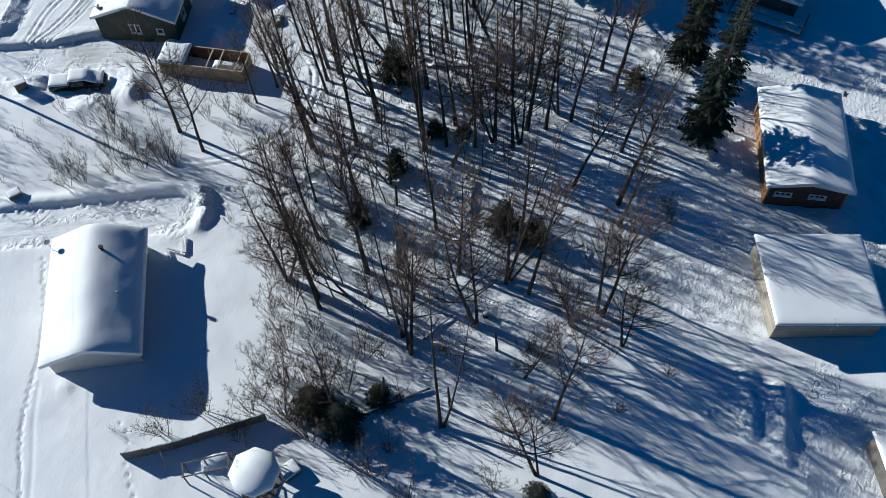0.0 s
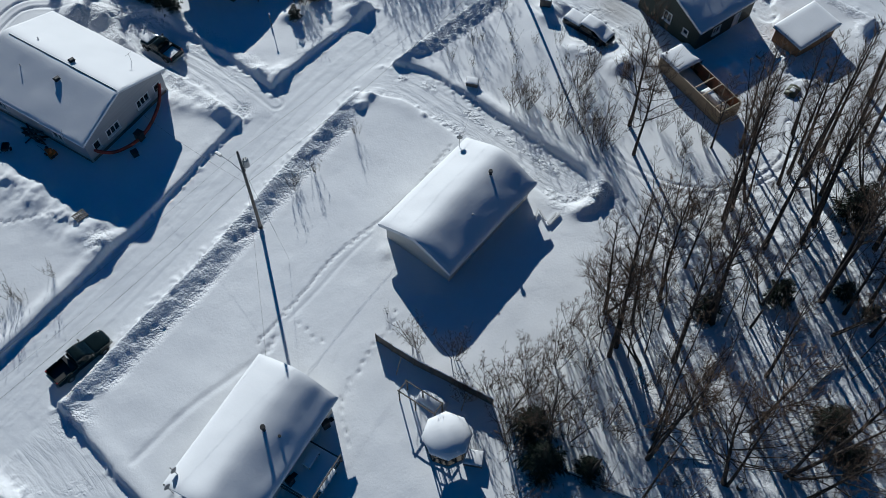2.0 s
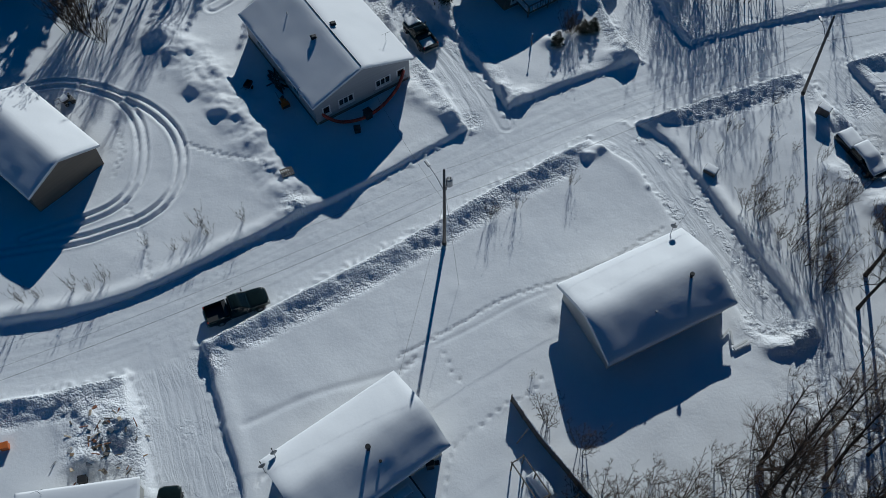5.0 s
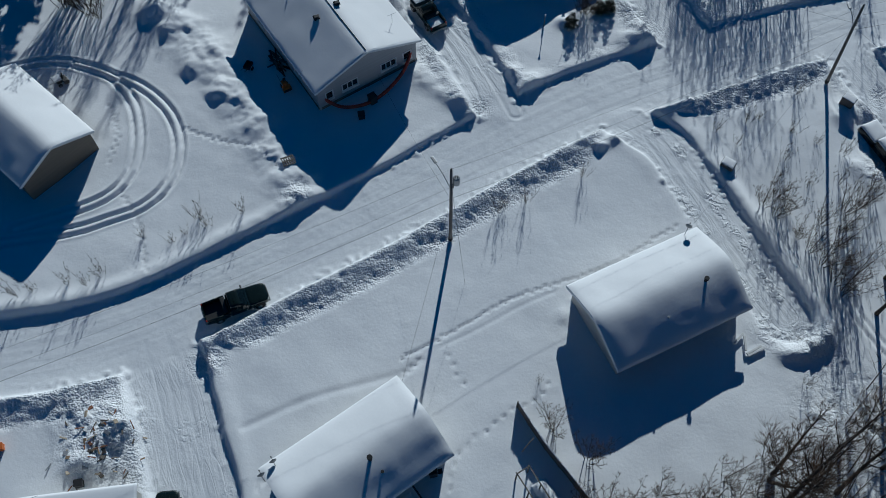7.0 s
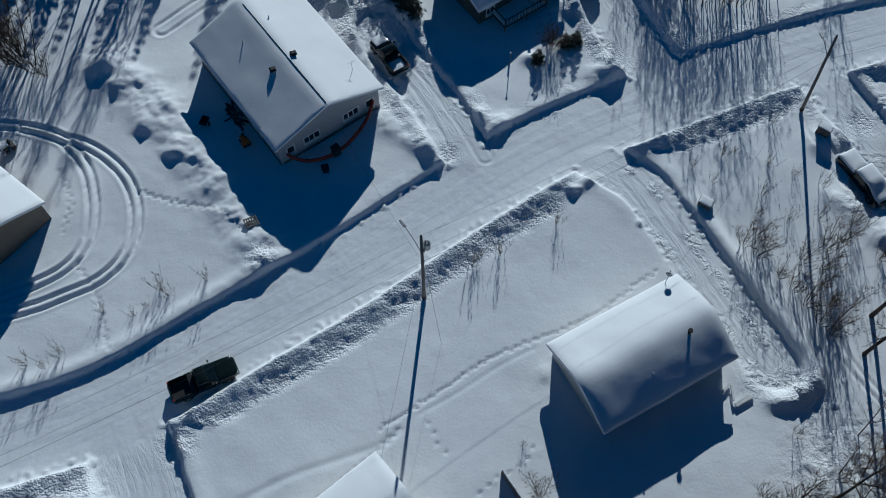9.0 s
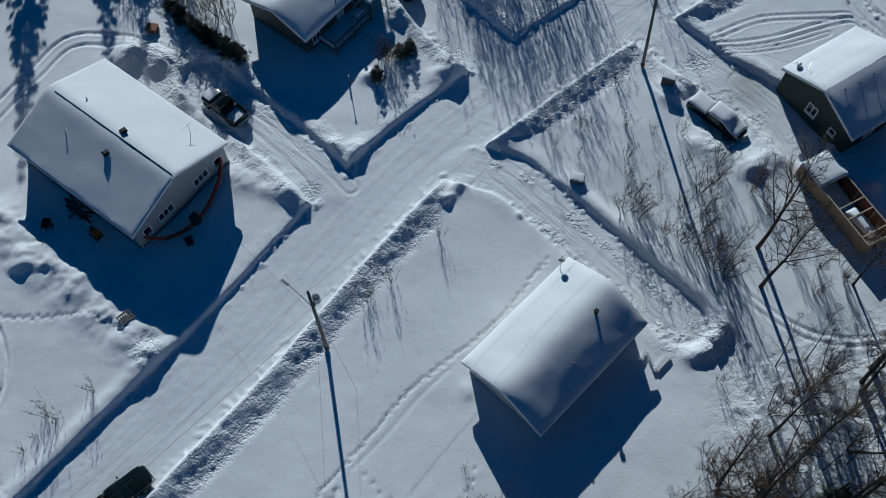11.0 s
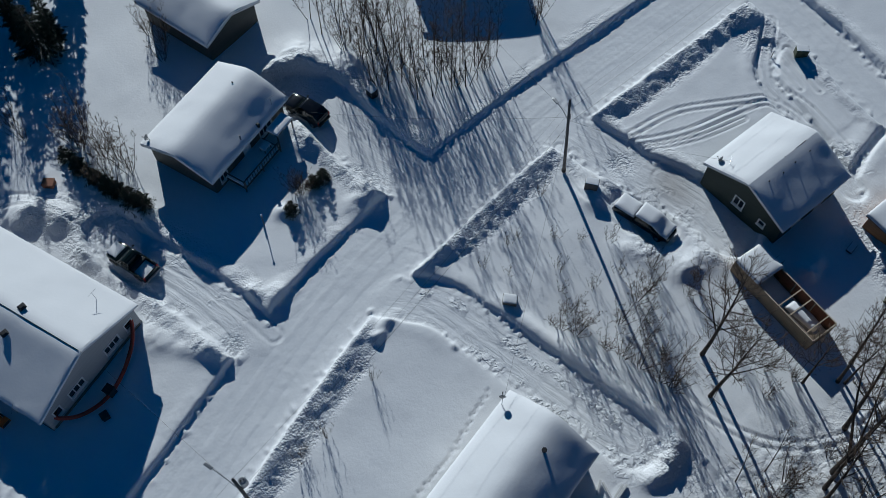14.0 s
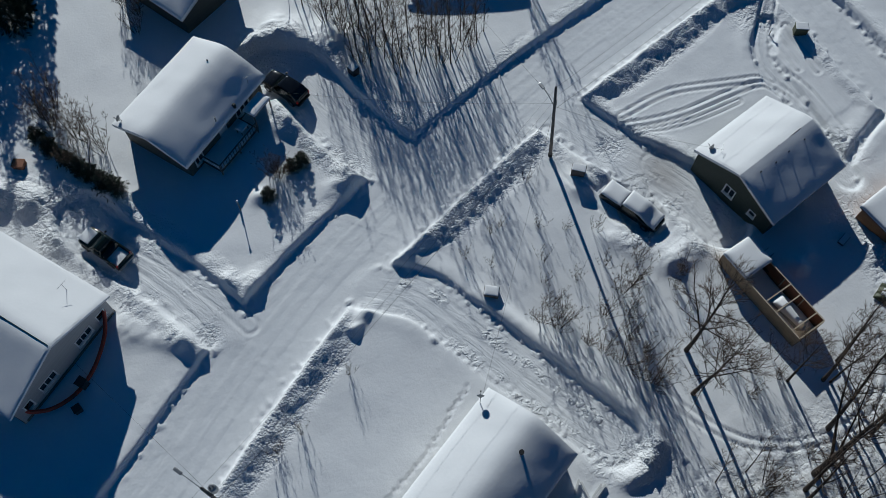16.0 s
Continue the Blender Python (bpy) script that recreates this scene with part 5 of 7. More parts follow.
# shrubs and firs round the far yards
for x, y, k, s in [(-2.9, 78.9, 2, 0.9), (-1.4, 79.9, 2, 1.0), (-0.6, 75.4, 2, 1.0), (0.5, 74.6, 2, 1.1), (1.2, 72.6, 0, 1.1), (-6.7, 80.8, 0, 0.8), (-7.3, 83.0, 0, 1.0), (8.2, 84.5, 0, 0.9), (9.0, 86.5, 2, 0.9), (8.0, 88.6, 2, 0.9), (14.7, 63.6, 1, 0.85), (14.1, 63.9, 1, 0.9), (14.4, 63.2, 1, 0.8), (15.2, 63.3, 1, 0.7), (-2.4, 77.3, 2, 1.05), (-1.9, 77.8, 0, 1.0), (-0.6, 72.3, 2, 1.1)]:
    plant(CLUMP, x, y, CLUMP_LABEL, "shrub", "far yard shrubs", s, k)
for x, y, k, s in [(-38.0, 65.4, 2, 1.7), (-37.2, 64.8, 0, 1.8), (-36.4, 64.2, 2, 1.5), (-38.8, 64.6, 0, 1.7), (-35.0, 63.0, 1, 1.3), (-37.6, 66.4, 2, 1.6)]:
    plant(CLUMP, x, y, CLUMP_LABEL, "shrub", "far yard shrubs", s, k)
for x, y, k, s in [(-3.6, 76.6, 1, 0.8), (-2.9, 75.0, 1, 0.8), (-1.9, 73.0, 1, 0.85), (-1.1, 71.6, 1, 0.8), (-0.4, 70.6, 1, 0.85), (0.4, 68.8, 1, 0.9), (1.3, 67.9, 1, 0.85), (16.9, 63.7, 1, 0.7), (12.9, 61.6, 1, 0.65), (15.9, 63.6, 1, 0.6), (-2.2, 91.0, 0, 1.5), (13.5, 6.2, 0, 1.15), (14.2, 9.2, 0, 1.05), (51.5, 15.1, 0, 1.25), (36.1, -0.8, 0, 1.0), (35.9, -3.8, 0, 0.9), (45.2, 8.7, 1, 0.9), (46.0, 6.0, 1, 0.8), (33.1, 12.4, 0, 0.8), (39.8, 10.9, 0, 0.85), (16.6, 4.3, 0, 0.8), (12.7, -10.0, 1, 0.9), (57.6, -9.0, 1, 0.9), (9.4, -10.4, 1, 0.6)]:
    plant(FIR, x, y, FIR_LABEL, "fir", "small firs", s, k)
for x, y, k, s in [(51.6, -16.6, 0, 1.0), (61.1, -13.4, 0, 0.95), (71.4, -0.6, 1, 0.95), (74.8, -1.6, 0, 0.95), (71.6, 5.8, 1, 0.8), (70.2, 2.2, 0, 0.85), (73.6, 3.2, 1, 1.05), (76.4, 5.0, 0, 0.85), (-0.5, 91.0, 1, 0.55), (-3.5, 93.5, 0, 0.6)]:
    plant(SPRUCE, x, y, "tall dark green spruce standing in the snow", "spruce", "tall spruces", s, k)
for x, y in [(-48, 86), (-45.5, 84), (-43, 87), (-40.5, 83.5), (-46, 79), (-49, 76), (-44.5, 82), (-51, 80), (-50.5, 83), (-41.8, 90), (-36.6, 91), (-30, 104), (-24.5, 100), (-14, 100.5), (-5.5, 102), (-34, 96), (-39, 88), (-43, 80), (-47, 72), (-21, 95.5), (-2.0, 106), (3.0, 104.5), (-11.5, 104), (-38, 94), (-33, 90), (-48, 94), (-29, 97), (-53, 90), (-36, 102), (-57, 82)]:
    plant(FAR_SPRUCE, x, y, "tall dark spruce at the edge of the village", "spruce", "tall spruces", planted.uniform(0.75, 1.0))
for x, y in [(-29.0, 86.0), (-26.5, 84.0), (-25.0, 88.5), (-23.6, 85.6), (-27.4, 89.4), (-22.8, 91.0), (-31.6, 83.6), (-24.4, 93.0)]:
    plant(TALL, x, y, TALL_LABEL, "tree", "bare trees at the village edge", planted.uniform(0.8, 1.0))
for x, y, k in [(16.7, 4.2, 0), (13.9, 6.6, 0), (15.0, 9.6, 1), (36.0, 9.6, 1), (56.4, 11.4, 1), (17.8, -1.4, 1), (48.2, 4.6, 0), (33.4, 13.0, 1), (24.0, -3.6, 1)]:
    plant(SNAG, x, y, "broken dead trunk standing in the snow", "dead trunk", "dead trunks", 1.0, k)

# ---- further buildings ----
def flat_house(m, length, width, high, wall, label, category, snow=0.3, seed=1, over=0.25, tilt=0.25, trim=GREYWOOD, name="garage", deep=1.0, openings=()):
    """A shed-roofed building: four walls, a slightly tilted roof and its snow."""
    top = thing(name, m, label, category, "sheds and garages")
    L, W, T = length - 2 * over, width - 2 * over, 0.15
    for place, run, holes in ((Matrix.Translation((0, -W / 2 + T / 2, 0)), L, openings), (Matrix.Translation((0, W / 2 - T / 2, 0)) @ Matrix.Rotation(math.pi, 4, "Z"), L, ()),
                              (Matrix.Translation((L / 2 - T / 2, 0, 0)) @ Matrix.Rotation(math.pi / 2, 4, "Z"), W - 2 * T, ()), (Matrix.Translation((-L / 2 + T / 2, 0, 0)) @ Matrix.Rotation(-math.pi / 2, 4, "Z"), W - 2 * T, ())):
        bm = bmesh.new()
        wall_run(bm, run, -deep, high - 0.12 - tilt, T, [h[:4] for h in holes], place)
        side = part("wall", bm, wall, top)
        for x0, x1, z0, z1, panes in holes:
            window(side, place, x0, x1, z0, z1, 1 if panes == "door" else panes, panes == "door")
    slope = lambda x, y: high - tilt * (0.5 - y / width)
    loop = [(-length / 2, -width / 2), (length / 2, -width / 2), (length / 2, width / 2), (-length / 2, width / 2)]
    part("roof", slab(bmesh.new(), loop, lambda x, y: slope(x, y) - 0.2, slope), trim, top)
    if snow:
        part("snow_cover", snow_blanket(length + 0.06, width + 0.06, lambda x, y: slope(x, y) + 0.004, snow, 0.35, seed), SNOW, top, "even snow lying on the flat roof", smooth=True)
    return top


garage_h = flat_house(pose(37.45, -28.5, 0, 0, 0, 18.0), 9.0, 9.4, 2.7, PALEBOARD, "flat-roofed outbuilding with unpainted board walls, snow on top", "garage", 0.26, 51, trim=GREYWOOD)
garage_j = flat_house(pose(-27.0, 11.2, 0, 0, 0, 7.0), 9.2, 7.4, 2.5, SIDING_PALE, "low pale garage with a flat snow-covered roof", "garage", 0.22, 53, trim=WHITE)
shed_k = flat_house(pose(61.2, 36.0, 0, 0, 0, 11.0), 6.2, 3.9, 2.0, SIDING_CEDAR, "orange-brown board shed with snow on its roof", "shed", 0.35, 57, name="shed")
shed_m = flat_house(pose(23.4, -37.2, 0, 0, 0, 22.0), 5.0, 5.6, 2.3, GREYWOOD, "small weathered board shed under snow", "shed", 0.3, 59, name="shed")
HOUSE_L = pose(76.4, -19.3, 0.0, 0, 0, 78.0)
house_l = house(HOUSE_L, 11.0, 8.0, 2.8, 4.0, SIDING_DARK, "dark house behind a railed porch, roof under snow", snow=0.35, seed=61)
HOUSE_N = pose(41.0, 84.2, 0.0, 0, 0, -24.0)
house_n = house(HOUSE_N, 11.0, 8.4, 2.9, 4.6, SIDING_PALE, "pale house beyond the grove with snow on its roof", snow=0.35, seed=63)


# ---- roof fittings ----
def roof_height(m, x, y, eave, ridge, width, snow):
    p = m.inverted() @ Vector((x, y, 0))
    return eave + (ridge - eave) * (1 - min(1.0, abs(p.y) / (width / 2))) + snow * 0.75


def chimney(x, y, z, high, r, label, cap=True, mat=None):
    ob = thing("chimney", pose(x, y, z), label, "chimney", "chimneys and vents")
    part("pipe", tube(bmesh.new(), [(0, 0, -0.5), (0, 0, high)], [r, r], 12), mat or DARKMETAL, ob)
    if cap:
        bm = tube(bmesh.new(), [(0, 0, high + 0.05), (0, 0, high + 0.22)], [r * 1.5, r * 1.3], 12)
        part("cap", bm, mat or DARKMETAL, ob)
        for k in range(3):
            a = k * 2.1
            part("cap_strut", tube(bmesh.new(), [(r * 0.9 * math.cos(a), r * 0.9 * math.sin(a), high - 0.05), (r * 0.9 * math.cos(a), r * 0.9 * math.sin(a), high + 0.1)], [0.015, 0.015], 5), METAL, ob)
        part("storm_collar", tube(bmesh.new(), [(0, 0, 0.05), (0, 0, 0.12)], [r * 1.8, r * 1.05], 12), METAL, ob)
    return ob


def roof_vent(x, y, z, s=0.4):
    ob = thing("roof_vent", pose(x, y, z, 0, 0, 20), "square black roof vent poking out of the snow", "vent", "chimneys and vents")
    part("base", box(bmesh.new(), (0, 0, 0.0), (s * 0.8, s * 0.8, 0.4), bevel=0.02), DARKMETAL, ob)
    bm = bmesh.new()
    r = bmesh.ops.create_cone(bm, cap_ends=True, segments=4, radius1=s * 0.85, radius2=s * 0.45, depth=0.16, matrix=Matrix.Translation((0, 0, 0.28)) @ Matrix.Rotation(math.pi / 4, 4, "Z"))
    part("hood", bm, DARKMETAL, ob)
    return ob


def dish(x, y, z, turn, r=0.3):
    ob = thing("satellite_dish", pose(x, y, z, 0, 0, turn), "grey satellite dish on a bent arm at the eaves", "satellite dish", "satellite dishes")
    part("mast", tube(bmesh.new(), [(0, 0, -0.4), (0, 0, 0.45), (0.1, 0, 0.7)], [0.03] * 3, 8), METAL, ob)
    bm = bmesh.new()
    rings = []
    for k in range(5):
        f = k / 4
        rings.append([bm.verts.new((0.12 + 0.16 * f * f, r * f * math.cos(a), 0.72 + r * f * math.sin(a))) for a in (2 * math.pi * j / 16 for j in range(16))] if k else [bm.verts.new((0.12, 0, 0.72))])
    for j in range(16):
        bm.faces.new((rings[0][0], rings[1][j], rings[1][(j + 1) % 16]))
        for a, b in zip(rings[1:], rings[2:]):
            bm.faces.new((a[j], b[j], b[(j + 1) % 16], a[(j + 1) % 16]))
    bmesh.ops.solidify(bm, geom=bm.faces[:], thickness=0.02)
    part("reflector", bm, METAL, ob, smooth=True)
    part("feed_arm", tube(bmesh.new(), [(0.15, 0, 0.4), (0.62, 0, 0.66)], [0.018, 0.018], 6), DARKMETAL, ob)
    part("feed_horn", tube(bmesh.new(), [(0.56, 0, 0.68), (0.68, 0, 0.68)], [0.05, 0.04], 8), DARKMETAL, ob)
    return ob


def antenna(x, y, z, high, turn):
    ob = thing("antenna", pose(x, y, z, 0, 0, turn), "thin metal aerial mast standing on the roof", "antenna", "aerials")
    part("mast", tube(bmesh.new(), [(0, 0, -0.3), (0, 0, high)], [0.022, 0.018], 6), METAL, ob)
    part("crossbar", tube(bmesh.new(), [(-0.45, 0, high - 0.05), (0.45, 0, high - 0.05)], [0.014, 0.014], 5), METAL, ob)
    return ob


za = lambda x, y: roof_height(HOUSE_A, x, y, 2.1, 3.7, 8.3, 0.5)
zb = lambda x, y: roof_height(HOUSE_B, x, y, 2.6, 3.9, 7.6, 0.45)
zc = lambda x, y: roof_height(HOUSE_C, x, y, 3.1, 5.25, 11.6, 0.16)
ze = lambda x, y: roof_height(HOUSE_E, x, y, 2.7, 4.0, 8.2, 0.45)
zf = lambda x, y: roof_height(HOUSE_F, x, y, 2.9, 5.0, 9.2, 0.2)
chimney(21.35, 31.4, za(21.35, 31.4) - 0.1, 0.6, 0.14, "black stove pipe with a cap on the snowy roof")
chimney(18.1, 28.4, za(18.1, 28.4), 0.28, 0.09, "short vent pipe sunk in roof snow", False, METAL)
chimney(-5.4, 16.8, zb(-5.4, 16.8) - 0.1, 0.8, 0.15, "black stove pipe with a cap on the snowy roof")
chimney(-4.5, 16.0, zb(-4.5, 16.0), 0.25, 0.12, "short vent pipe sunk in roof snow", False)
roof_vent(-11.9, 58.5, zc(-11.9, 58.5), 0.5)
roof_vent(-10.0, 59.9, zc(-10.0, 59.9), 0.5)
chimney(-14.8, 62.0, zc(-14.8, 62.0), 0.35, 0.05, "thin grey vent pipe on the roof", False, METAL)
chimney(-12.4, 64.5, zc(-12.4, 64.5), 0.3, 0.06, "thin grey vent pipe on the roof", False, METAL)
antenna(-4.8, 58.9, zc(-4.8, 58.9), 1.2, 30)
antenna(-13.1, 52.6, zc(-13.1, 52.6), 0.8, 70)
chimney(12.9, 74.6, ze(12.9, 74.6), 0.3, 0.07, "short vent pipe sunk in roof snow", False)
chimney(11.4, 69.1, ze(11.4, 69.1), 0.6, 0.08, "thin grey vent pipe on the roof", False, METAL)
roof_vent(13.4, 69.9, ze(13.4, 69.9), 0.28)
antenna(15.4, 71.6, ze(15.4, 71.6), 1.0, 10)
for x, y in ((50.4, 43.0), (52.1, 43.2), (53.7, 43.6), (55.6, 44.0)):
    chimney(x, y, zf(x, y) - 0.1, 0.2, 0.045, "thin vent pipe in a ring of melted roof snow", False)
dish(20.6, 36.4, 2.9, 60)
dish(-13.3, 15.6, 2.9, 120)
dish(-12.5, 16.6, 2.95, 120)
dish(4.0, 72.6, 3.0, 140)
dish(48.7, 47.0, 3.1, 100)
antenna(49.0, 46.5, 3.2, 1.3, 40)
antenna(-30.0, 14.2, 2.6, 1.0, 20)
antenna(32.6, -29.8, 2.9, 1.1, 20)
antenna(58.4, -25.6, 3.9, 0.6, 20)
dish(58.6, -28.6, 3.0, -60)


# ---- poles and lines ----
def utility_pole(x, y, high, arm, label, tilt=(0, 0)):
    """A wooden pole with a street lamp on an arm towards the road, a transformer and insulators."""
    z = gz(x, y)
    ob = thing("utility_pole", pose(x, y, z, *tilt), label, "utility pole", "poles along the street")
    part("post", tube(bmesh.new(), [(0, 0, -1.2), (0.02, 0, high * 0.5), (0, 0, high)], [0.17, 0.14, 0.11], 12), POLEWOOD, ob, smooth=True)
    a = Vector(arm).normalized()
    h = high * 0.76
    end = a * Vector(arm).length
    lamp_arm = part("lamp_arm", tube(bmesh.new(), [Vector((0, 0, h)) + a * 0.1, Vector((0, 0, h + 0.45)) + end * 0.5, Vector((0, 0, h + 0.55)) + end], [0.04, 0.035, 0.03], 8), METAL, ob)
    turn = Matrix.Translation(Vector((0, 0, h + 0.55)) + end * 1.1) @ Matrix.Rotation(math.atan2(a.y, a.x), 4, "Z")
    head = part("lamp_head", box(bmesh.new(), (0.1, 0, 0), (0.7, 0.26, 0.14), bevel=0.05, m=turn), METAL, ob)
    part("lens", box(bmesh.new(), (0.16, 0, -0.085), (0.4, 0.2, 0.05), bevel=0.02, m=turn), LAMPLENS, head)
    part("insulator", tube(bmesh.new(), [(0, 0, high), (0, 0, high + 0.12), (0, 0, high + 0.3)], [0.05, 0.09, 0.04], 10), DARKMETAL, ob)
    for k in range(3):
        part("spool_insulator", tube(bmesh.new(), [(0.13, 0.02, high * 0.82 - k * 0.25), (0.24, 0.02, high * 0.82 - k * 0.25)], [0.06, 0.06], 8), DARKMETAL, ob)
    part("splice_collar", tube(bmesh.new(), [(0, 0, 0.15), (0, 0, 0.45)], [0.22, 0.2], 10), DARKMETAL, ob)
    return ob


def transformer(pole, high):
    part("transformer", tube(bmesh.new(), [(0.42, 0.1, high - 1.0), (0.42, 0.1, high - 0.95), (0.42, 0.1, high - 0.15), (0.42, 0.1, high - 0.08)], [0.22, 0.28, 0.28, 0.2], 14), METAL, pole, "grey steel drum")
    for k in (-0.1, 0.1):
        part("bushing", tube(bmesh.new(), [(0.42 + k, 0.1, high - 0.1), (0.42 + k, 0.1, high + 0.15)], [0.05, 0.03], 8), DARKMETAL, pole)


POLE_1, POLE_2, POLE_0, POLE_3 = (0.65, 37.35), (37.2, 54.4), (-43.0, 17.5), (81.0, 66.5)
pole_1 = utility_pole(*POLE_1, 11.3, (-1.2, 2.1, 0), "weathered wooden street pole with lamp and transformer")
transformer(pole_1, 10.2)
pole_2 = utility_pole(*POLE_2, 10.0, (-0.1, 1.7, 0), "weathered wooden street pole leaning slightly, with a lamp arm", (-2.9, -2.6))
pole_0 = utility_pole(*POLE_0, 11.0, (-1.2, 2.1, 0), "weathered wooden street pole with a lamp arm")
pole_3 = utility_pole(*POLE_3, 10.8, (-0.9, 2.1, 0), "weathered wooden street pole with a lamp arm")


def wire(a, b, sag, r=0.007, label="thin black overhead cable slung between poles"):
    ob_pts = []
    for k in range(25):
        t = k / 24
        p = Vector(a).lerp(Vector(b), t)
        ob_pts.append(p - Vector((0, 0, sag * 4 * t * (1 - t))))
    bm = tube(bmesh.new(), ob_pts, [r] * 25, 5)
    ob = part("overhead_cable", bm, CABLE, None, smooth=True)
    return tagged(ob, label, "cable", "overhead cables")


def at_pole(p, z, off=(0, 0)):
    lean = (-0.045 * z, 0.05 * z) if p == POLE_2 else (0, 0)
    return (p[0] + off[0] + lean[0], p[1] + off[1] + lean[1], gz(*p) + z)


for a, b, ha, hb in ((POLE_1, POLE_0, 11.3, 11.0), (POLE_1, POLE_2, 11.3, 9.9), (POLE_2, POLE_3, 9.9, 10.8)):
    wire(at_pole(a, ha + 0.2), at_pole(b, hb + 0.2), 0.8)
    wire(at_pole(a, 9.0, (0.2, 0)), at_pole(b, 8.8, (0.2, 0)), 0.9)
    wire(at_pole(a, 7.2, (0.15, 0)), at_pole(b, 7.1, (0.15, 0)), 1.0, 0.012)
wire(at_pole(POLE_1, 7.1), (-3.2, 23.2, 3.2), 0.5, 0.008, "thin service cable from pole to house")
wire(at_pole(POLE_1, 7.0), (-6.0, 52.8, 3.6), 0.6, 0.008, "thin service cable from pole to house")
wire(at_pole(POLE_2, 7.6), (49.2, 46.4, 4.2), 0.6, 0.008, "thin service cable from pole to house")
wire(at_pole(POLE_2, 7.6), (20.9, 36.6, 3.4), 0.8, 0.008, "thin service cable from pole to house")
wire(at_pole(POLE_2, 8.0), (15.6, 70.5, 3.6), 0.8, 0.008, "thin service cable from pole to house")
wire(at_pole(POLE_2, 8.4), (36.0, 83.0, 4.0), 0.7, 0.008, "thin service cable from pole to house")
wire(at_pole(POLE_1, 9.6), (1.9, 33.0, gz(1.9, 33.0) - 0.2), 0.0, 0.01, "steel guy wire anchored in the snow")


# ---- vehicles ----
def hull(bm, pts):
    """A body from its side view: points x, z and the half width there, in order round."""
    a = [bm.verts.new((x, -w, z)) for x, z, w in pts]
    b = [bm.verts.new((x, w, z)) for x, z, w in pts]
    bm.faces.new(a)
    bm.faces.new(b[::-1])
    for k in range(len(pts)):
        j = (k + 1) % len(pts)
        bm.faces.new((a[k], b[k], b[j], a[j]))
    bmesh.ops.recalc_face_normals(bm, faces=bm.faces)
    return bm


def soft_hull(pts, r=0.06):
    bm = hull(bmesh.new(), pts)
    bmesh.ops.bevel(bm, geom=bm.edges[:], offset=r, segments=2, affect="EDGES", profile=0.6, clamp_overlap=True)
    return bm


def quad_plate(pts, thick):
    bm = bmesh.new()
    f = bm.faces.new([bm.verts.new(p) for p in pts])
    bmesh.ops.solidify(bm, geom=[f], thickness=thick)
    bmesh.ops.recalc_face_normals(bm, faces=bm.faces)
    return bm


def rounded_ring(bm, x0, x1, w, z, r, n=4):
    """A rounded rectangle seen from above, from x0 to x1 and w to either side."""
    out = []
    for cx, cy, a0 in ((x1 - r, w - r, 0), (x0 + r, w - r, 90), (x0 + r, -w + r, 180), (x1 - r, -w + r, 270)):
        for k in range(n + 1):
            a = radians(a0 + 90 * k / n)
            out.append(bm.verts.new((cx + r * math.cos(a), cy + r * math.sin(a), z)))
    return out


def stacked(rings):
    """A closed shell through rounded rectangles (x0, x1, half width, z, corner)."""
    bm = bmesh.new()
    loops = [rounded_ring(bm, *q) for q in rings]
    for a, b in zip(loops, loops[1:]):
        for k in range(len(a)):
            j = (k + 1) % len(a)
            bm.faces.new((a[k], a[j], b[j], b[k]))
    bm.faces.new(loops[0][::-1])
    bm.faces.new(loops[-1])
    return bm


def body_loft(stations, e=5.0, n=20):
    """A body along x: stations (x, half width, low, high), each a rounded cross-section."""
    bm = bmesh.new()
    loops = []
    for x, w, low, high in stations:
        mid, half = (low + high) / 2, (high - low) / 2
        ring = []
        for k in range(n):
            c, q = math.cos(2 * math.pi * (k + 0.5) / n), math.sin(2 * math.pi * (k + 0.5) / n)
            ring.append(bm.verts.new((x, w * math.copysign(abs(c) ** (2 / e), c), mid + half * math.copysign(abs(q) ** (2 / e), q))))
        loops.append(ring)
    for a, b in zip(loops, loops[1:]):
        for k in range(n):
            j = (k + 1) % n
            bm.faces.new((a[k], a[j], b[j], b[k]))
    bm.faces.new(loops[0][::-1])
    bm.faces.new(loops[-1])
    bmesh.ops.recalc_face_normals(bm, faces=bm.faces)
    return bm


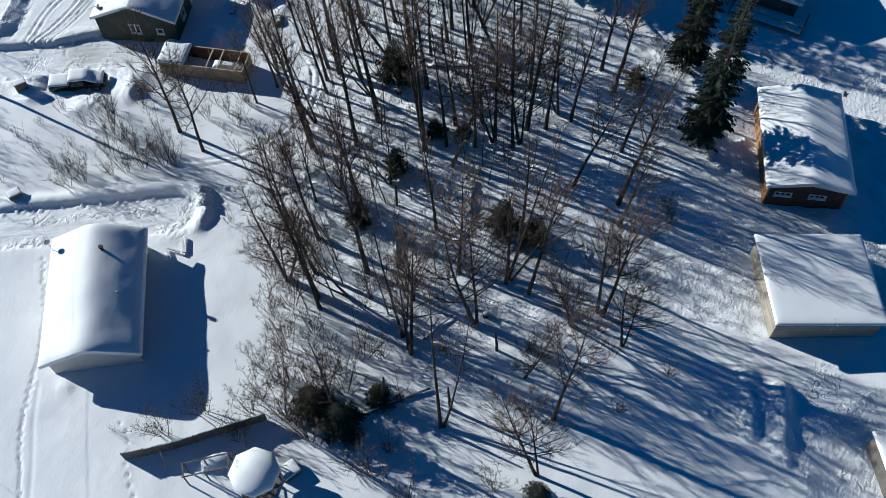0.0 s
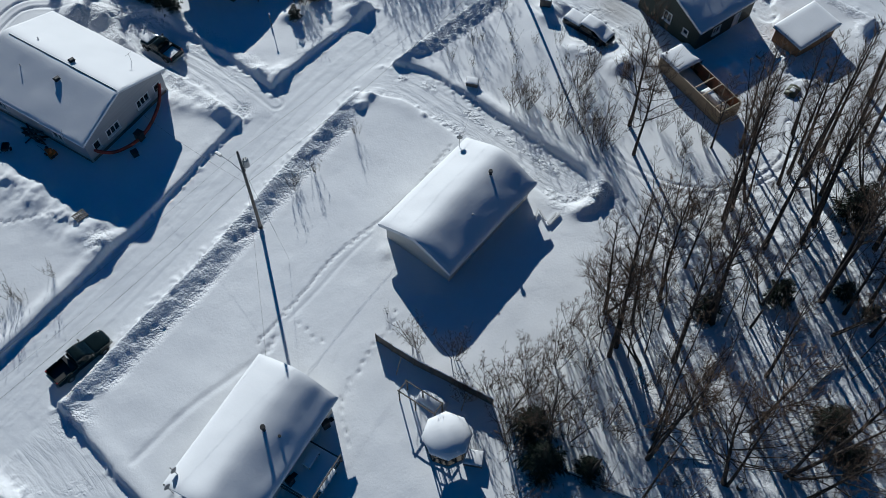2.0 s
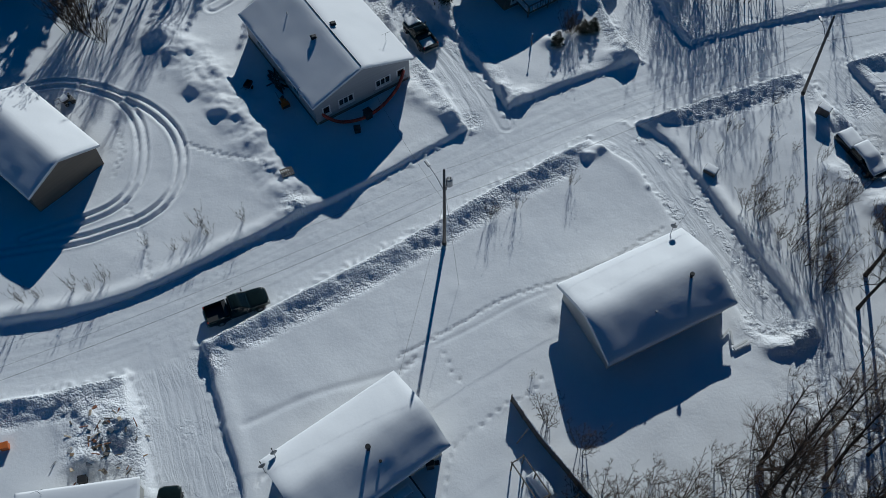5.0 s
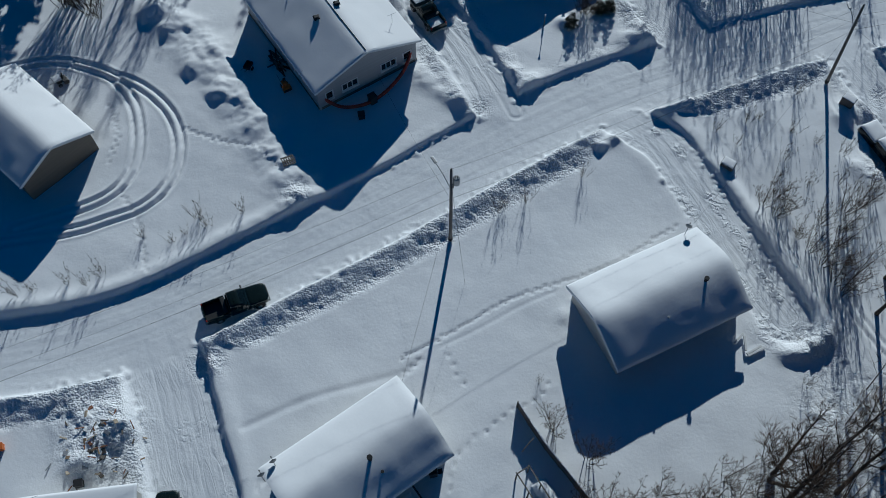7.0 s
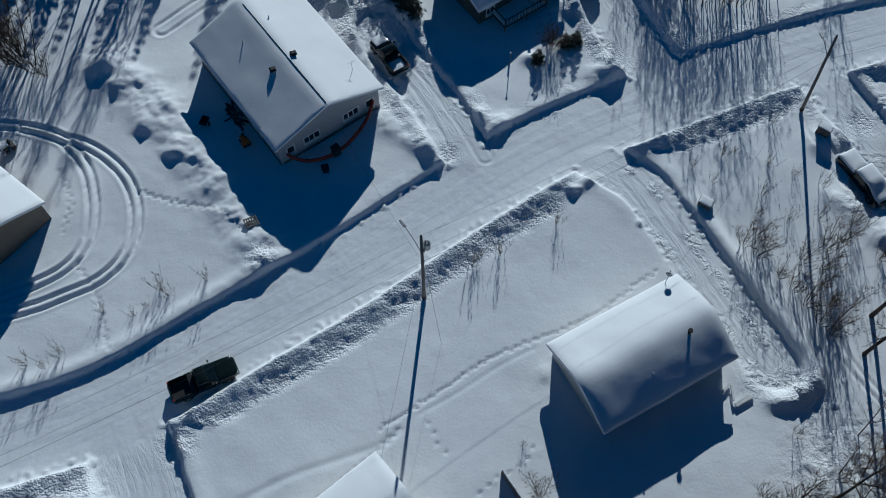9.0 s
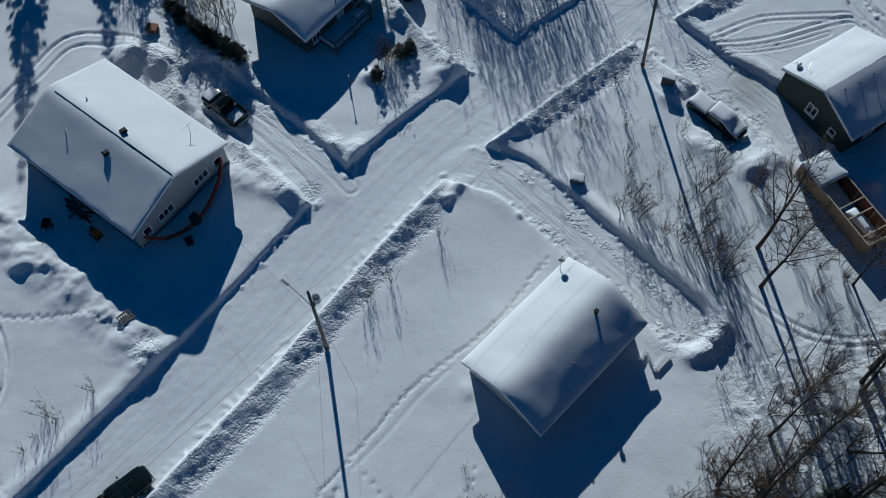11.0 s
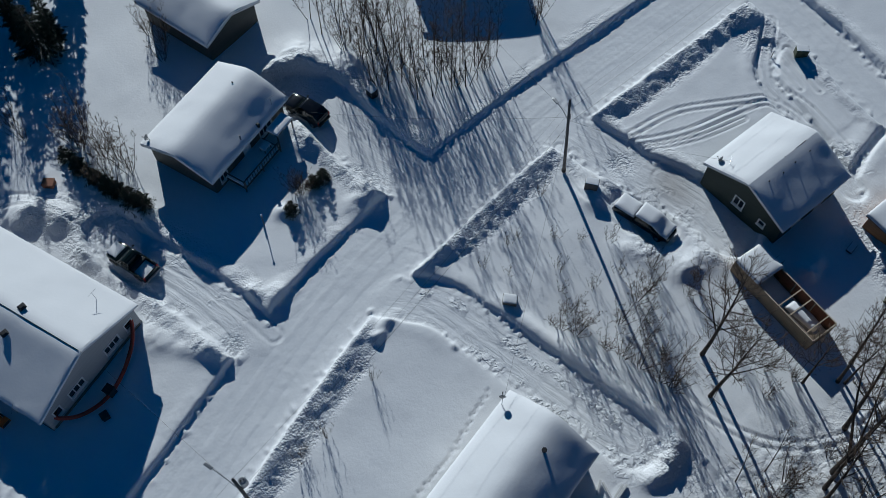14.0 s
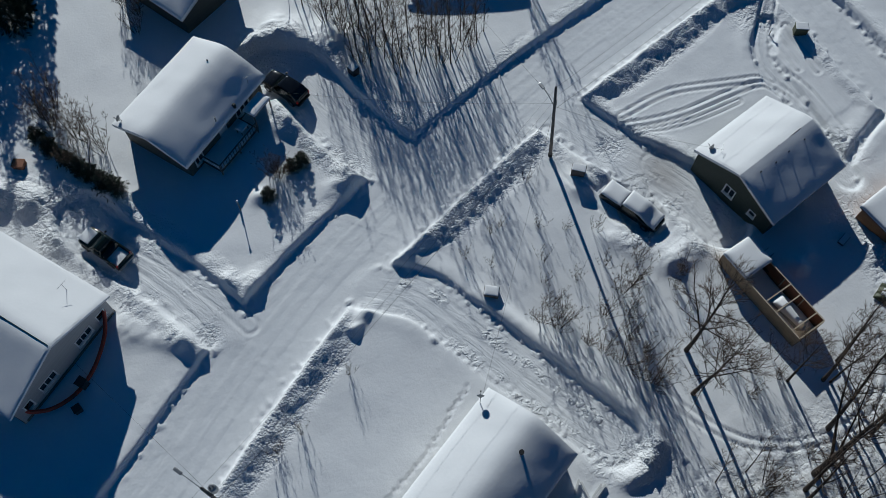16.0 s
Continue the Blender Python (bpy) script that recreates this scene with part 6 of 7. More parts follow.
def vehicle(m, paint, label, category, pickup=True, snow=False, name="pickup_truck", length=5.6):
    """A pickup or estate car; its front looks along +x."""
    ob = thing(name, m, label, category, "parked vehicles")
    k = length / 5.6
    w = 0.96
    back = -0.72 if pickup else -2.62
    part("chassis", box(bmesh.new(), (0, 0, 0.45), (5.1 * k, 1.45, 0.25), bevel=0.04), PLASTIC_BLACK, ob)
    shell = [(back, 0.93, 0.44, 1.16), (back + 0.15, w, 0.42, 1.2), (0.2, w, 0.42, 1.2), (0.95, w, 0.42, 1.2)]
    if not pickup:
        shell[0] = (back, 0.8, 0.5, 1.05)
    part("body", body_loft([(x * k, a, b, c) for x, a, b, c in shell], 7), paint, ob, smooth=True)
    part("bonnet", body_loft([(x * k, a, b, c) for x, a, b, c in ((0.94, w - 0.005, 0.43, 1.2), (1.3, 0.95, 0.43, 1.19), (2.0, 0.93, 0.43, 1.13), (2.45, 0.89, 0.44, 1.05), (2.68, 0.8, 0.46, 0.96), (2.78, 0.66, 0.5, 0.86))], 5.5), paint, ob, smooth=True)
    rear_lean = 0.1 if pickup else 0.5
    levels = [(back + 0.06, 1.12, w - 0.05, 1.14, 0.14), (back + 0.08, 1.02, w - 0.07, 1.22, 0.14), (back + 0.1 + rear_lean, 0.38, w - 0.2, 1.68, 0.16), (back + 0.16 + rear_lean, 0.26, w - 0.25, 1.75, 0.16), (back + 0.32 + rear_lean, 0.08, w - 0.36, 1.785, 0.2)]
    part("cab_roof", stacked([(a * k, b * k, c, z, r) for a, b, c, z, r in levels]), paint, ob, smooth=True).data.set_sharp_from_angle(angle=radians(38))
    (b0, f0, w0, z0, _), (b1, f1, w1, z1, _) = levels[1], levels[2]
    at = lambda u, v: v[0] + (v[1] - v[0]) * u
    low, top, out = 0.1, 0.93, 0.018
    xf, xb, ww, zz = (lambda u: at(u, (f0, f1)) * k), (lambda u: at(u, (b0, b1)) * k), (lambda u: at(u, (w0, w1))), (lambda u: at(u, (z0, z1)))
    part("windscreen", quad_plate([(xf(low) + out, -ww(low) + 0.1, zz(low)), (xf(low) + out, ww(low) - 0.1, zz(low)), (xf(top) + out, ww(top) - 0.12, zz(top)), (xf(top) + out, -ww(top) + 0.12, zz(top))], 0.02), CARGLASS, ob)
    part("rear_window", quad_plate([(xb(low) - out, -ww(low) + 0.14, zz(low)), (xb(top) - out, -ww(top) + 0.14, zz(top)), (xb(top) - out, ww(top) - 0.14, zz(top)), (xb(low) - out, ww(low) - 0.14, zz(low))], 0.02), CARGLASS, ob)
    for s in (-1, 1):
        for x0, x1 in ([(0.06, 0.8), (-0.56, 0.0)] if pickup else [(0.06, 0.8), (-0.8, 0.0), (-2.0, -0.88)]):
            tip = 0.5 if x1 > 0.5 else 0.0
            part("side_window", quad_plate([(x0 * k, s * (ww(low) + out), zz(low)), (x1 * k, s * (ww(low) + out), zz(low)), ((x1 - tip) * k, s * (ww(top) + out), zz(top)), (x0 * k, s * (ww(top) + out), zz(top))], 0.02), CARGLASS, ob)
        part("mirror", box(bmesh.new(), (0.8 * k, s * (w + 0.11), 1.28), (0.13, 0.22, 0.18), bevel=0.05), PLASTIC_BLACK, ob)
        part("headlight", box(bmesh.new(), (2.62 * k, s * 0.66, 0.86), (0.2, 0.3, 0.17), bevel=0.05), LAMPLENS, ob)
        part("tail_light", box(bmesh.new(), ((-2.74 if pickup else -2.6) * k, s * 0.8, 0.95), (0.1, 0.16, 0.38), bevel=0.03), REDLENS, ob)
        for x in (1.78, -1.7):
            part("wheel_arch", tube(bmesh.new(), [((x + 0.5 * math.cos(a)) * k, s * (w - 0.02), 0.4 + 0.48 * math.sin(a)) for a in (math.pi * q / 8 for q in range(9))], [0.05] * 9, 6), PLASTIC_BLACK, ob, smooth=True)
            wheel = part("wheel", tube(bmesh.new(), [(x * k, s * (w - 0.26), 0.38), (x * k, s * (w - 0.22), 0.38), (x * k, s * (w - 0.02), 0.38), (x * k, s * (w + 0.02), 0.38)], [0.3, 0.39, 0.39, 0.32], 18), RUBBER, ob)
            part("rim", tube(bmesh.new(), [(x * k, s * (w - 0.02), 0.38), (x * k, s * (w + 0.035), 0.38)], [0.24, 0.2], 14), METAL, wheel)
    if pickup:
        for s in (-1, 1):
            part("bed_side", body_loft([(x * k, a, b, c) for x, a, b, c in ((-2.78, 0.07, 0.5, 1.06), (-2.6, 0.085, 0.44, 1.12), (-0.8, 0.085, 0.44, 1.13))], 4, 12), paint, ob, smooth=True).location = (0, s * (w - 0.085), 0)
        part("bed_floor", box(bmesh.new(), (-1.76 * k, 0, 0.62), (2.0 * k, 1.6, 0.1)), PLASTIC_BLACK, ob)
        part("tailgate", box(bmesh.new(), (-2.76 * k, 0, 0.84), (0.1, 1.62, 0.54), bevel=0.03), paint, ob)
        part("tool_box", box(bmesh.new(), (-1.0 * k, 0, 1.04), (0.34, 1.56, 0.26), bevel=0.04), DARKMETAL, ob)
    part("front_bumper", box(bmesh.new(), (2.7 * k, 0, 0.55), (0.22, 1.64, 0.22), bevel=0.08), METAL if pickup else PLASTIC_BLACK, ob)
    part("rear_bumper", box(bmesh.new(), ((-2.86 if pickup else -2.66) * k, 0, 0.52), (0.16, 1.66, 0.2), bevel=0.05), METAL if pickup else PLASTIC_BLACK, ob)
    part("grille", box(bmesh.new(), (2.76 * k, 0, 0.78), (0.06, 0.84, 0.2), bevel=0.02), PLASTIC_BLACK, ob)
    if snow:
        cab = lambda x, y: np.interp(x + 0.9 * k, [-1.66 * k, -1.4 * k, 0.95 * k, 1.75 * k, 3.0 * k, 3.6 * k], [1.5, 1.76, 1.76, 1.27, 1.12, 0.98]) - 0.16 * (np.abs(y) / w) ** 4
        part("snow_load", snow_blanket(3.3 * k, 1.74, cab, 0.16, 0.22, 5), SNOW, ob, "smooth snow over roof, windscreen and bonnet", smooth=True).location = (0.95 * k, 0, 0)
        part("bed_snow", snow_blanket(2.0 * k, 1.72, lambda x, y: 1.12 - 0.05 * (y / w) ** 4 + 0 * x, 0.3, 0.3, 9), SNOW, ob, "level snow filling the bed", smooth=True).location = (-1.78 * k, 0, 0)
    return ob


def parked(x, y, turn, dz=0.0):
    return pose(x, y, gz(x, y) - 0.03 + dz, 0, 0, turn)


vehicle(parked(-17.55, 31.15, 23), PAINT_GREEN, "dark green pickup truck parked at the road's edge", "pickup truck")
vehicle(parked(-20.9, 12.6, 94), PAINT_GREEN, "dark pickup truck parked beside the garage", "pickup truck")
vehicle(parked(41.0, 46.5, -66), PAINT_BLACK, "parked pickup truck buried under a layer of snow", "pickup truck", snow=True, length=5.8)
vehicle(parked(18.6, 71.8, 118), PAINT_BLACK, "black estate car parked beside the bungalow", "car", pickup=False, name="estate_car", length=4.6)
jeep = vehicle(parked(-1.5, 63.2, 120), PAINT_GREEN, "dark off-road pickup with snow in its open back", "car", name="off_road_car", length=4.7)
part("bed_snow", snow_blanket(1.5, 1.5, lambda x, y: 0.68 + 0 * x, 0.22, 0.35, 3), SNOW, jeep, "drifted snow in the open back", smooth=True).location = (-1.5, 0, 0)
part("bonnet_snow", snow_blanket(1.1, 1.3, lambda x, y: 1.13 + 0 * x, 0.1, 0.3, 3), SNOW, jeep, "thin snow on the bonnet", smooth=True).location = (1.75, 0, 0)


# ---- decks, porches and yard things ----
def deck(m, length, width, high, label, rail=True, steps=True):
    ob = thing("deck", m, label, "deck", "decks")
    count = int(width / 0.3)
    for k in range(count):
        part("plank", box(bmesh.new(), (0, -width / 2 + (k + 0.5) * width / count, high - 0.03), (length, width / count - 0.015, 0.06)), GREYWOOD, ob)
    for x in (-length / 2 + 0.08, 0, length / 2 - 0.08):
        for y in (-width / 2 + 0.08, width / 2 - 0.08):
            part("post", box(bmesh.new(), (x, y, (high + (1.0 if rail and y < 0 else 0)) / 2 - 0.4), (0.1, 0.1, high + (1.0 if rail and y < 0 else 0) + 0.7)), GREYWOOD, ob)
    if rail:
        part("handrail", box(bmesh.new(), (0, -width / 2 + 0.06, high + 0.98), (length, 0.12, 0.06), bevel=0.01), GREYWOOD, ob)
        part("handrail", box(bmesh.new(), (-length / 2 + 0.06, 0.06, high + 0.98), (0.12, width - 0.12, 0.06), bevel=0.01), GREYWOOD, ob)
        for k in range(int(length / 0.35)):
            part("baluster", box(bmesh.new(), (-length / 2 + 0.2 + k * 0.35, -width / 2 + 0.06, high + 0.48), (0.05, 0.05, 0.94)), GREYWOOD, ob)
    part("snow_layer", snow_blanket(length - 0.3, width - 0.3, lambda x, y: high + 0.003 + 0 * x, 0.16, 0.3, 7), SNOW, ob, "trodden snow on the boards", smooth=True)
    return ob


deck(pose(-3.3, 13.4, 0, 0, 0, 35.6), 4.3, 3.2, 0.7, "weathered wooden deck behind the bungalow, under snow")
deck(pose(11.7, 68.0, 0, 0, 0, 31.8), 5.4, 2.5, 0.75, "weathered wooden deck with a railing, under snow")
deck(pose(71.3, -20.9, 0, 0, 0, -12.0), 2.6, 8.0, 0.6, "railed wooden porch before the dark house")


def snowy_table(x, y, z, turn, sx, sy, label, name="patio_table"):
    ob = thing(name, pose(x, y, z, 0, 0, turn), label, "table", "deck furniture")
    part("tabletop", box(bmesh.new(), (0, 0, 0.7), (sx, sy, 0.06), bevel=0.01), GREYWOOD, ob)
    for i in (-1, 1):
        for j in (-1, 1):
            part("leg", box(bmesh.new(), (i * (sx / 2 - 0.08), j * (sy / 2 - 0.08), 0.33), (0.07, 0.07, 0.68)), GREYWOOD, ob)
    part("snow_cap", snow_blanket(sx, sy, lambda x, y: 0.735 + 0 * x, 0.18, 0.2, 3), SNOW, ob, smooth=True)
    return ob


snowy_table(-2.9, 14.2, 0.7, 35.6, 1.5, 0.7, "low table on the deck capped with snow")
snowy_table(-2.4, 12.1, 0.5, 35.6, 2.0, 0.5, "long bench on the deck capped with snow", "bench")
snowy_table(13.3, 68.7, 0.75, 31.8, 1.0, 0.7, "small table on the deck capped with snow")


def barbecue(x, y, z, turn):
    ob = thing("barbecue", pose(x, y, z, 0, 0, turn), "black barbecue under a cover on the deck", "barbecue")
    part("lid", box(bmesh.new(), (0, 0, 0.95), (0.7, 0.5, 0.3), bevel=0.1), PLASTIC_BLACK, ob)
    part("cart", box(bmesh.new(), (0, 0, 0.4), (0.6, 0.45, 0.78), bevel=0.02), DARKMETAL, ob)
    part("side_shelf", box(bmesh.new(), (0.55, 0, 0.8), (0.36, 0.4, 0.04), bevel=0.01), DARKMETAL, ob)
    return ob


barbecue(-5.0, 13.2, 0.7, 30)
barbecue(-0.8, 16.6, 0.15, 10)

canopy = thing("porch_canopy", pose(15.3, 69.9, 0, 0, 0, 31.8), "small entry canopy of boards loaded with snow", "canopy")
part("canopy_roof", box(bmesh.new(), (0, 0, 2.05), (2.4, 1.3, 0.12), bevel=0.01), GREYWOOD, canopy)
part("snow_cap", snow_blanket(2.4, 1.3, lambda x, y: 2.115 + 0 * x, 0.25, 0.3, 5), SNOW, canopy, smooth=True)
for sx_ in (-1.1, 1.1):
    part("post", box(bmesh.new(), (sx_, -0.55, 0.8), (0.1, 0.1, 2.4)), GREYWOOD, canopy)


def plywood_crate(m, length=9.0, width=2.75, high=1.9):
    """A long roofless enclosure of plywood sheets with cross bars; one end is roofed and loaded with snow."""
    ob = thing("plywood_enclosure", m, "long roofless plywood boat shelter with cross bars, partly snow-filled", "enclosure")
    n = 4
    for s in (-1, 1):
        for k in range(n):
            part("plywood_sheet", box(bmesh.new(), (-length / 2 + (k + 0.5) * length / n, s * (width / 2), high / 2 - 0.35), (length / n - 0.012, 0.05, high + 0.7)), PLY if s < 0 else PLY_RED, ob)
        part("top_rail", box(bmesh.new(), (0, s * (width / 2), high + 0.035), (length, 0.1, 0.07)), LUMBER, ob)
        for k in range(n + 1):
            part("stud", box(bmesh.new(), (-length / 2 + 0.06 + k * (length - 0.12) / n, s * (width / 2 - 0.08), high / 2 - 0.35), (0.09, 0.09, high + 0.68)), LUMBER, ob)
    for end, mat in ((-1, PLY), (1, PLY)):
        part("end_panel", box(bmesh.new(), (end * (length / 2 + 0.028), 0, high / 2 - 0.35), (0.05, width + 0.05, high + 0.7)), mat, ob)
        part("end_rail", box(bmesh.new(), (end * (length / 2), 0, high + 0.036), (0.1, width - 0.1, 0.068)), LUMBER, ob)
    for x in (0.6, 1.75, 3.65):
        part("cross_bar", box(bmesh.new(), (x, 0, high + 0.03), (0.1, width - 0.1, 0.08)), LUMBER, ob)
    part("roof_sheet", box(bmesh.new(), (-length / 2 + 1.35, 0, high + 0.1), (2.75, width + 0.1, 0.04)), PLY, ob)
    part("snow_cap", snow_blanket(2.8, width + 0.15, lambda x, y: high + 0.123 + 0 * x, 0.45, 0.35, 8), SNOW, ob, "block of snow on the roofed end", smooth=True).location = (-length / 2 + 1.35, 0, 0)
    part("drifted_snow", snow_blanket(length - 0.4, width - 0.3, lambda x, y: 0.25 - 0.12 * np.cos(x * 1.3) + 0 * y, 0.3, 0.4, 12), SNOW, ob, "snow drifted inside", smooth=True)
    return ob


plywood_crate(pose(46.8, 34.5, -0.1, 0, 0, -82.2))
boat = thing("covered_boat", pose(47.15, 32.2, 0.35, 0, 0, -82.2), "small boat under snow inside the plywood shelter", "boat")
part("hull", soft_hull([(-1.6, 0.0, 0.45), (1.4, 0.0, 0.4), (1.8, 0.55, 0.3), (-1.7, 0.55, 0.7)], 0.1), METAL, boat)
part("snow_mound", soft_hull([(-1.6, 0.56, 0.66), (1.6, 0.56, 0.34), (1.2, 0.85, 0.2), (-0.6, 1.0, 0.35), (-1.3, 0.9, 0.4)], 0.15), SNOW, boat, smooth=True)


def board_fence():
    line = curve([(5.9, 22.1), (7.8, 18.9), (9.7, 16.3), (12.4, 12.6)], 0.2)
    ob = thing("board_fence", pose(9.0, 17.2, 0), "weathered board fence half buried in drifted snow", "fence")
    stops = [line[round(k * (len(line) - 1) / 36)] for k in range(37)]
    base = Vector((9.0, 17.2, 0))
    for k, ((ax, ay), (bx, by)) in enumerate(zip(stops, stops[1:])):
        c = Vector(((ax + bx) / 2, (ay + by) / 2, 0)) - base
        run, turn = math.dist((ax, ay), (bx, by)), math.atan2(by - ay, bx - ax)
        z = gz((ax + bx) / 2, (ay + by) / 2)
        top = 1.35 + 0.05 * math.sin(k * 1.7)
        part("board", box(bmesh.new(), (c.x, c.y, z + top / 2 - 0.3), (run - 0.012, 0.035, top + 0.6), turn), GREYWOOD, ob)
        if k % 6 == 0:
            part("fence_post", box(bmesh.new(), (ax - base.x, ay - base.y - 0.08, z + 0.4), (0.1, 0.1, 2.1), turn), GREYWOOD, ob)
        part("cap_snow", soft_hull([(-run / 2 - 0.01, 0, 0.06), (run / 2 + 0.01, 0, 0.06), (run / 2, 0.08, 0.03), (-run / 2, 0.08, 0.03)], 0.02), SNOW, ob).matrix_local = pose(c.x, c.y, z + top + 0.002, 0, 0, math.degrees(turn))
    for x, y, dx in ((7.0, 19.2, -0.9), (10.6, 14.0, -0.9)):
        part("brace", tube(bmesh.new(), [Vector((x, y, gz(x, y) + 1.2)) - base, Vector((x + dx, y - 0.8, gz(x, y) - 0.1)) - base], [0.05, 0.05], 6), LUMBER, ob)
    return ob


board_fence()


def gazebo(x, y):
    ob = thing("gazebo", pose(x, y, gz(x, y), 0, 0, 22.5), "eight-sided wooden gazebo with a thick cap of snow", "gazebo")
    r = 1.85
    corner = [(r * math.cos(math.pi * k / 4), r * math.sin(math.pi * k / 4)) for k in range(8)]
    part("floor", slab(bmesh.new(), [(a * 0.95, b * 0.95) for a, b in corner], -0.3, 0.12), GREYWOOD, ob)
    for k, (a, b) in enumerate(corner):
        part("post", box(bmesh.new(), (a * 0.9, b * 0.9, 0.95), (0.1, 0.1, 2.3), math.pi * k / 4), GREYWOOD, ob)
        c, d = corner[(k + 1) % 8]
        mid = ((a + c) / 2 * 0.9, (b + d) / 2 * 0.9)
        if k != 5:
            part("railing", box(bmesh.new(), (*mid, 0.85), (0.06, 1.25, 0.08), math.atan2(mid[1], mid[0])), GREYWOOD, ob)
            for j in (-0.4, -0.13, 0.13, 0.4):
                a2 = math.atan2(mid[1], mid[0])
                part("baluster", box(bmesh.new(), (mid[0] - j * math.sin(a2), mid[1] + j * math.cos(a2), 0.48), (0.04, 0.04, 0.7)), GREYWOOD, ob)
    bm = bmesh.new()
    tip = bm.verts.new((0, 0, 2.75))
    low = [bm.verts.new((a * 1.06, b * 1.06, 2.1)) for a, b in corner]
    under = [bm.verts.new((a * 1.06, b * 1.06, 2.0)) for a, b in corner]
    for k in range(8):
        j = (k + 1) % 8
        bm.faces.new((tip, low[k], low[j]))
        bm.faces.new((low[k], under[k], under[j], low[j]))
    bm.faces.new(under[::-1])
    part("roof", bm, SHINGLE, ob)
    bm = bmesh.new()
    rings = []
    for f, z in ((1.07, 2.08), (1.09, 2.3), (1.03, 2.5), (0.85, 2.72), (0.6, 2.92), (0.3, 3.06)):
        rings.append([bm.verts.new((a * f, b * f, z + 0.03 * math.sin(k * 2.3 + f * 5))) for k, (a, b) in enumerate(corner)])
    peak = bm.verts.new((0, 0, 3.1))
    for a, b in zip(rings, rings[1:]):
        for k in range(8):
            bm.faces.new((a[k], a[(k + 1) % 8], b[(k + 1) % 8], b[k]))
    for k in range(8):
        bm.faces.new((rings[-1][k], rings[-1][(k + 1) % 8], peak))
    part("snow_cap", bm, SNOW, ob, "thick cap of snow", smooth=True)
    return ob


gazebo(7.45, 11.1)
step_box = thing("gazebo_step", pose(8.9, 9.1, gz(8.9, 9.1), 0, 0, -35), "wooden entry landing beside the gazebo under snow", "landing")
part("landing_boards", box(bmesh.new(), (0, 0, 0.25), (1.5, 1.2, 0.5), bevel=0.02), GREYWOOD, step_box)
part("snow_cap", snow_blanket(1.5, 1.2, lambda x, y: 0.504 + 0 * x, 0.25, 0.3, 6), SNOW, step_box, smooth=True)

swing = thing("garden_frame", pose(7.0, 14.9, gz(7.0, 14.9), 0, 0, -59), "bare timber garden frame standing in snow", "garden frame")
for x in (-1.9, -0.3, 1.6):
    for y in (-0.55, 0.55):
        part("post", box(bmesh.new(), (x, y, 0.7), (0.09, 0.09, 2.4)), GREYWOOD, swing)
for y in (-0.55, 0.55):
    part("rail", box(bmesh.new(), (-0.15, y, 1.94), (3.8, 0.09, 0.09)), GREYWOOD, swing)
for x in (-1.9, 1.6):
    part("tie_beam", box(bmesh.new(), (x, 0, 2.03), (0.09, 1.2, 0.08)), GREYWOOD, swing)
mound = thing("snow_covered_seat", pose(7.9, 15.0, gz(7.9, 15.0), 0, 0, -59), "garden seat buried under a rounded snow heap", "garden seat")
part("seat_board", box(bmesh.new(), (0, 0, 0.3), (2.2, 0.8, 0.1), bevel=0.01), GREYWOOD, mound)
part("snow_mound", snow_blanket(2.4, 1.3, lambda x, y: 0.36 - 0.25 * (x / 1.2) ** 2 - 0.2 * (y / 0.65) ** 2, 0.45, 0.6, 8), SNOW, mound, smooth=True)


def utility_box(x, y, turn, sx, sy, sz, mat, label, name, category, snow=0.12):
    ob = thing(name, pose(x, y, gz(x, y) - 0.1, 0, 0, turn), label, category)
    part("body", box(bmesh.new(), (0, 0, sz / 2), (sx, sy, sz), bevel=0.03), mat, ob)
    part("lid", box(bmesh.new(), (0, 0, sz + 0.03), (sx + 0.08, sy + 0.08, 0.06), bevel=0.015), mat, ob)
    part("skid", box(bmesh.new(), (0, -sy / 2 + 0.1, 0.02), (sx, 0.1, 0.1)), GREYWOOD, ob)
    if snow:
        part("snow_cap", snow_blanket(sx, sy, lambda x, y: sz + 0.064 + 0 * x, snow, 0.2, 4), SNOW, ob, smooth=True)
    return ob


utility_box(26.2, 44.9, -35, 1.2, 0.85, 0.6, GREYWOOD, "grey roadside rubbish box dusted with snow", "rubbish_box", "box")
utility_box(38.4, 51.6, -40, 1.2, 0.7, 1.1, GREYWOOD, "weathered wooden rubbish box beside the pole", "rubbish_box", "box", 0.06)
utility_box(65.6, 55.8, -30, 1.2, 0.8, 0.9, GREENBIN, "green plastic waste bin at the street", "waste_bin", "bin", 0.05)
utility_box(25.0, 70.5, 20, 0.8, 0.8, 1.0, DARKMETAL, "dark metal bin standing in the snowbank", "waste_bin", "bin", 0.08)
utility_box(-5.9, 74.6, -30, 1.0, 0.8, 0.6, PLY_RED, "open wooden crate on the snow", "wooden_crate", "crate", 0.0)
utility_box(48.8, 37.5, 10, 0.9, 0.6, 0.7, DARKMETAL, "dark metal bin by the house wall", "metal_bin", "bin", 0.05)
utility_box(48.2, 36.5, 30, 0.8, 0.6, 0.6, DARKMETAL, "dark metal bin by the house wall", "metal_bin", "bin", 0.0)
utility_box(55.8, 35.8, 20, 1.1, 0.5, 0.25, DARKMETAL, "flat dark board lying on the snow", "flat_board", "board", 0.03)
utility_box(-6.7, 52.4, 35, 0.7, 0.7, 1.0, PLASTIC_BLACK, "black heater unit at the foot of the wall", "heater", "heater", 0.0)
utility_box(-7.7, 50.6, 10, 0.6, 0.6, 0.6, PLASTIC_BLACK, "black plastic bin on the snow", "plastic_bin", "bin", 0.0)
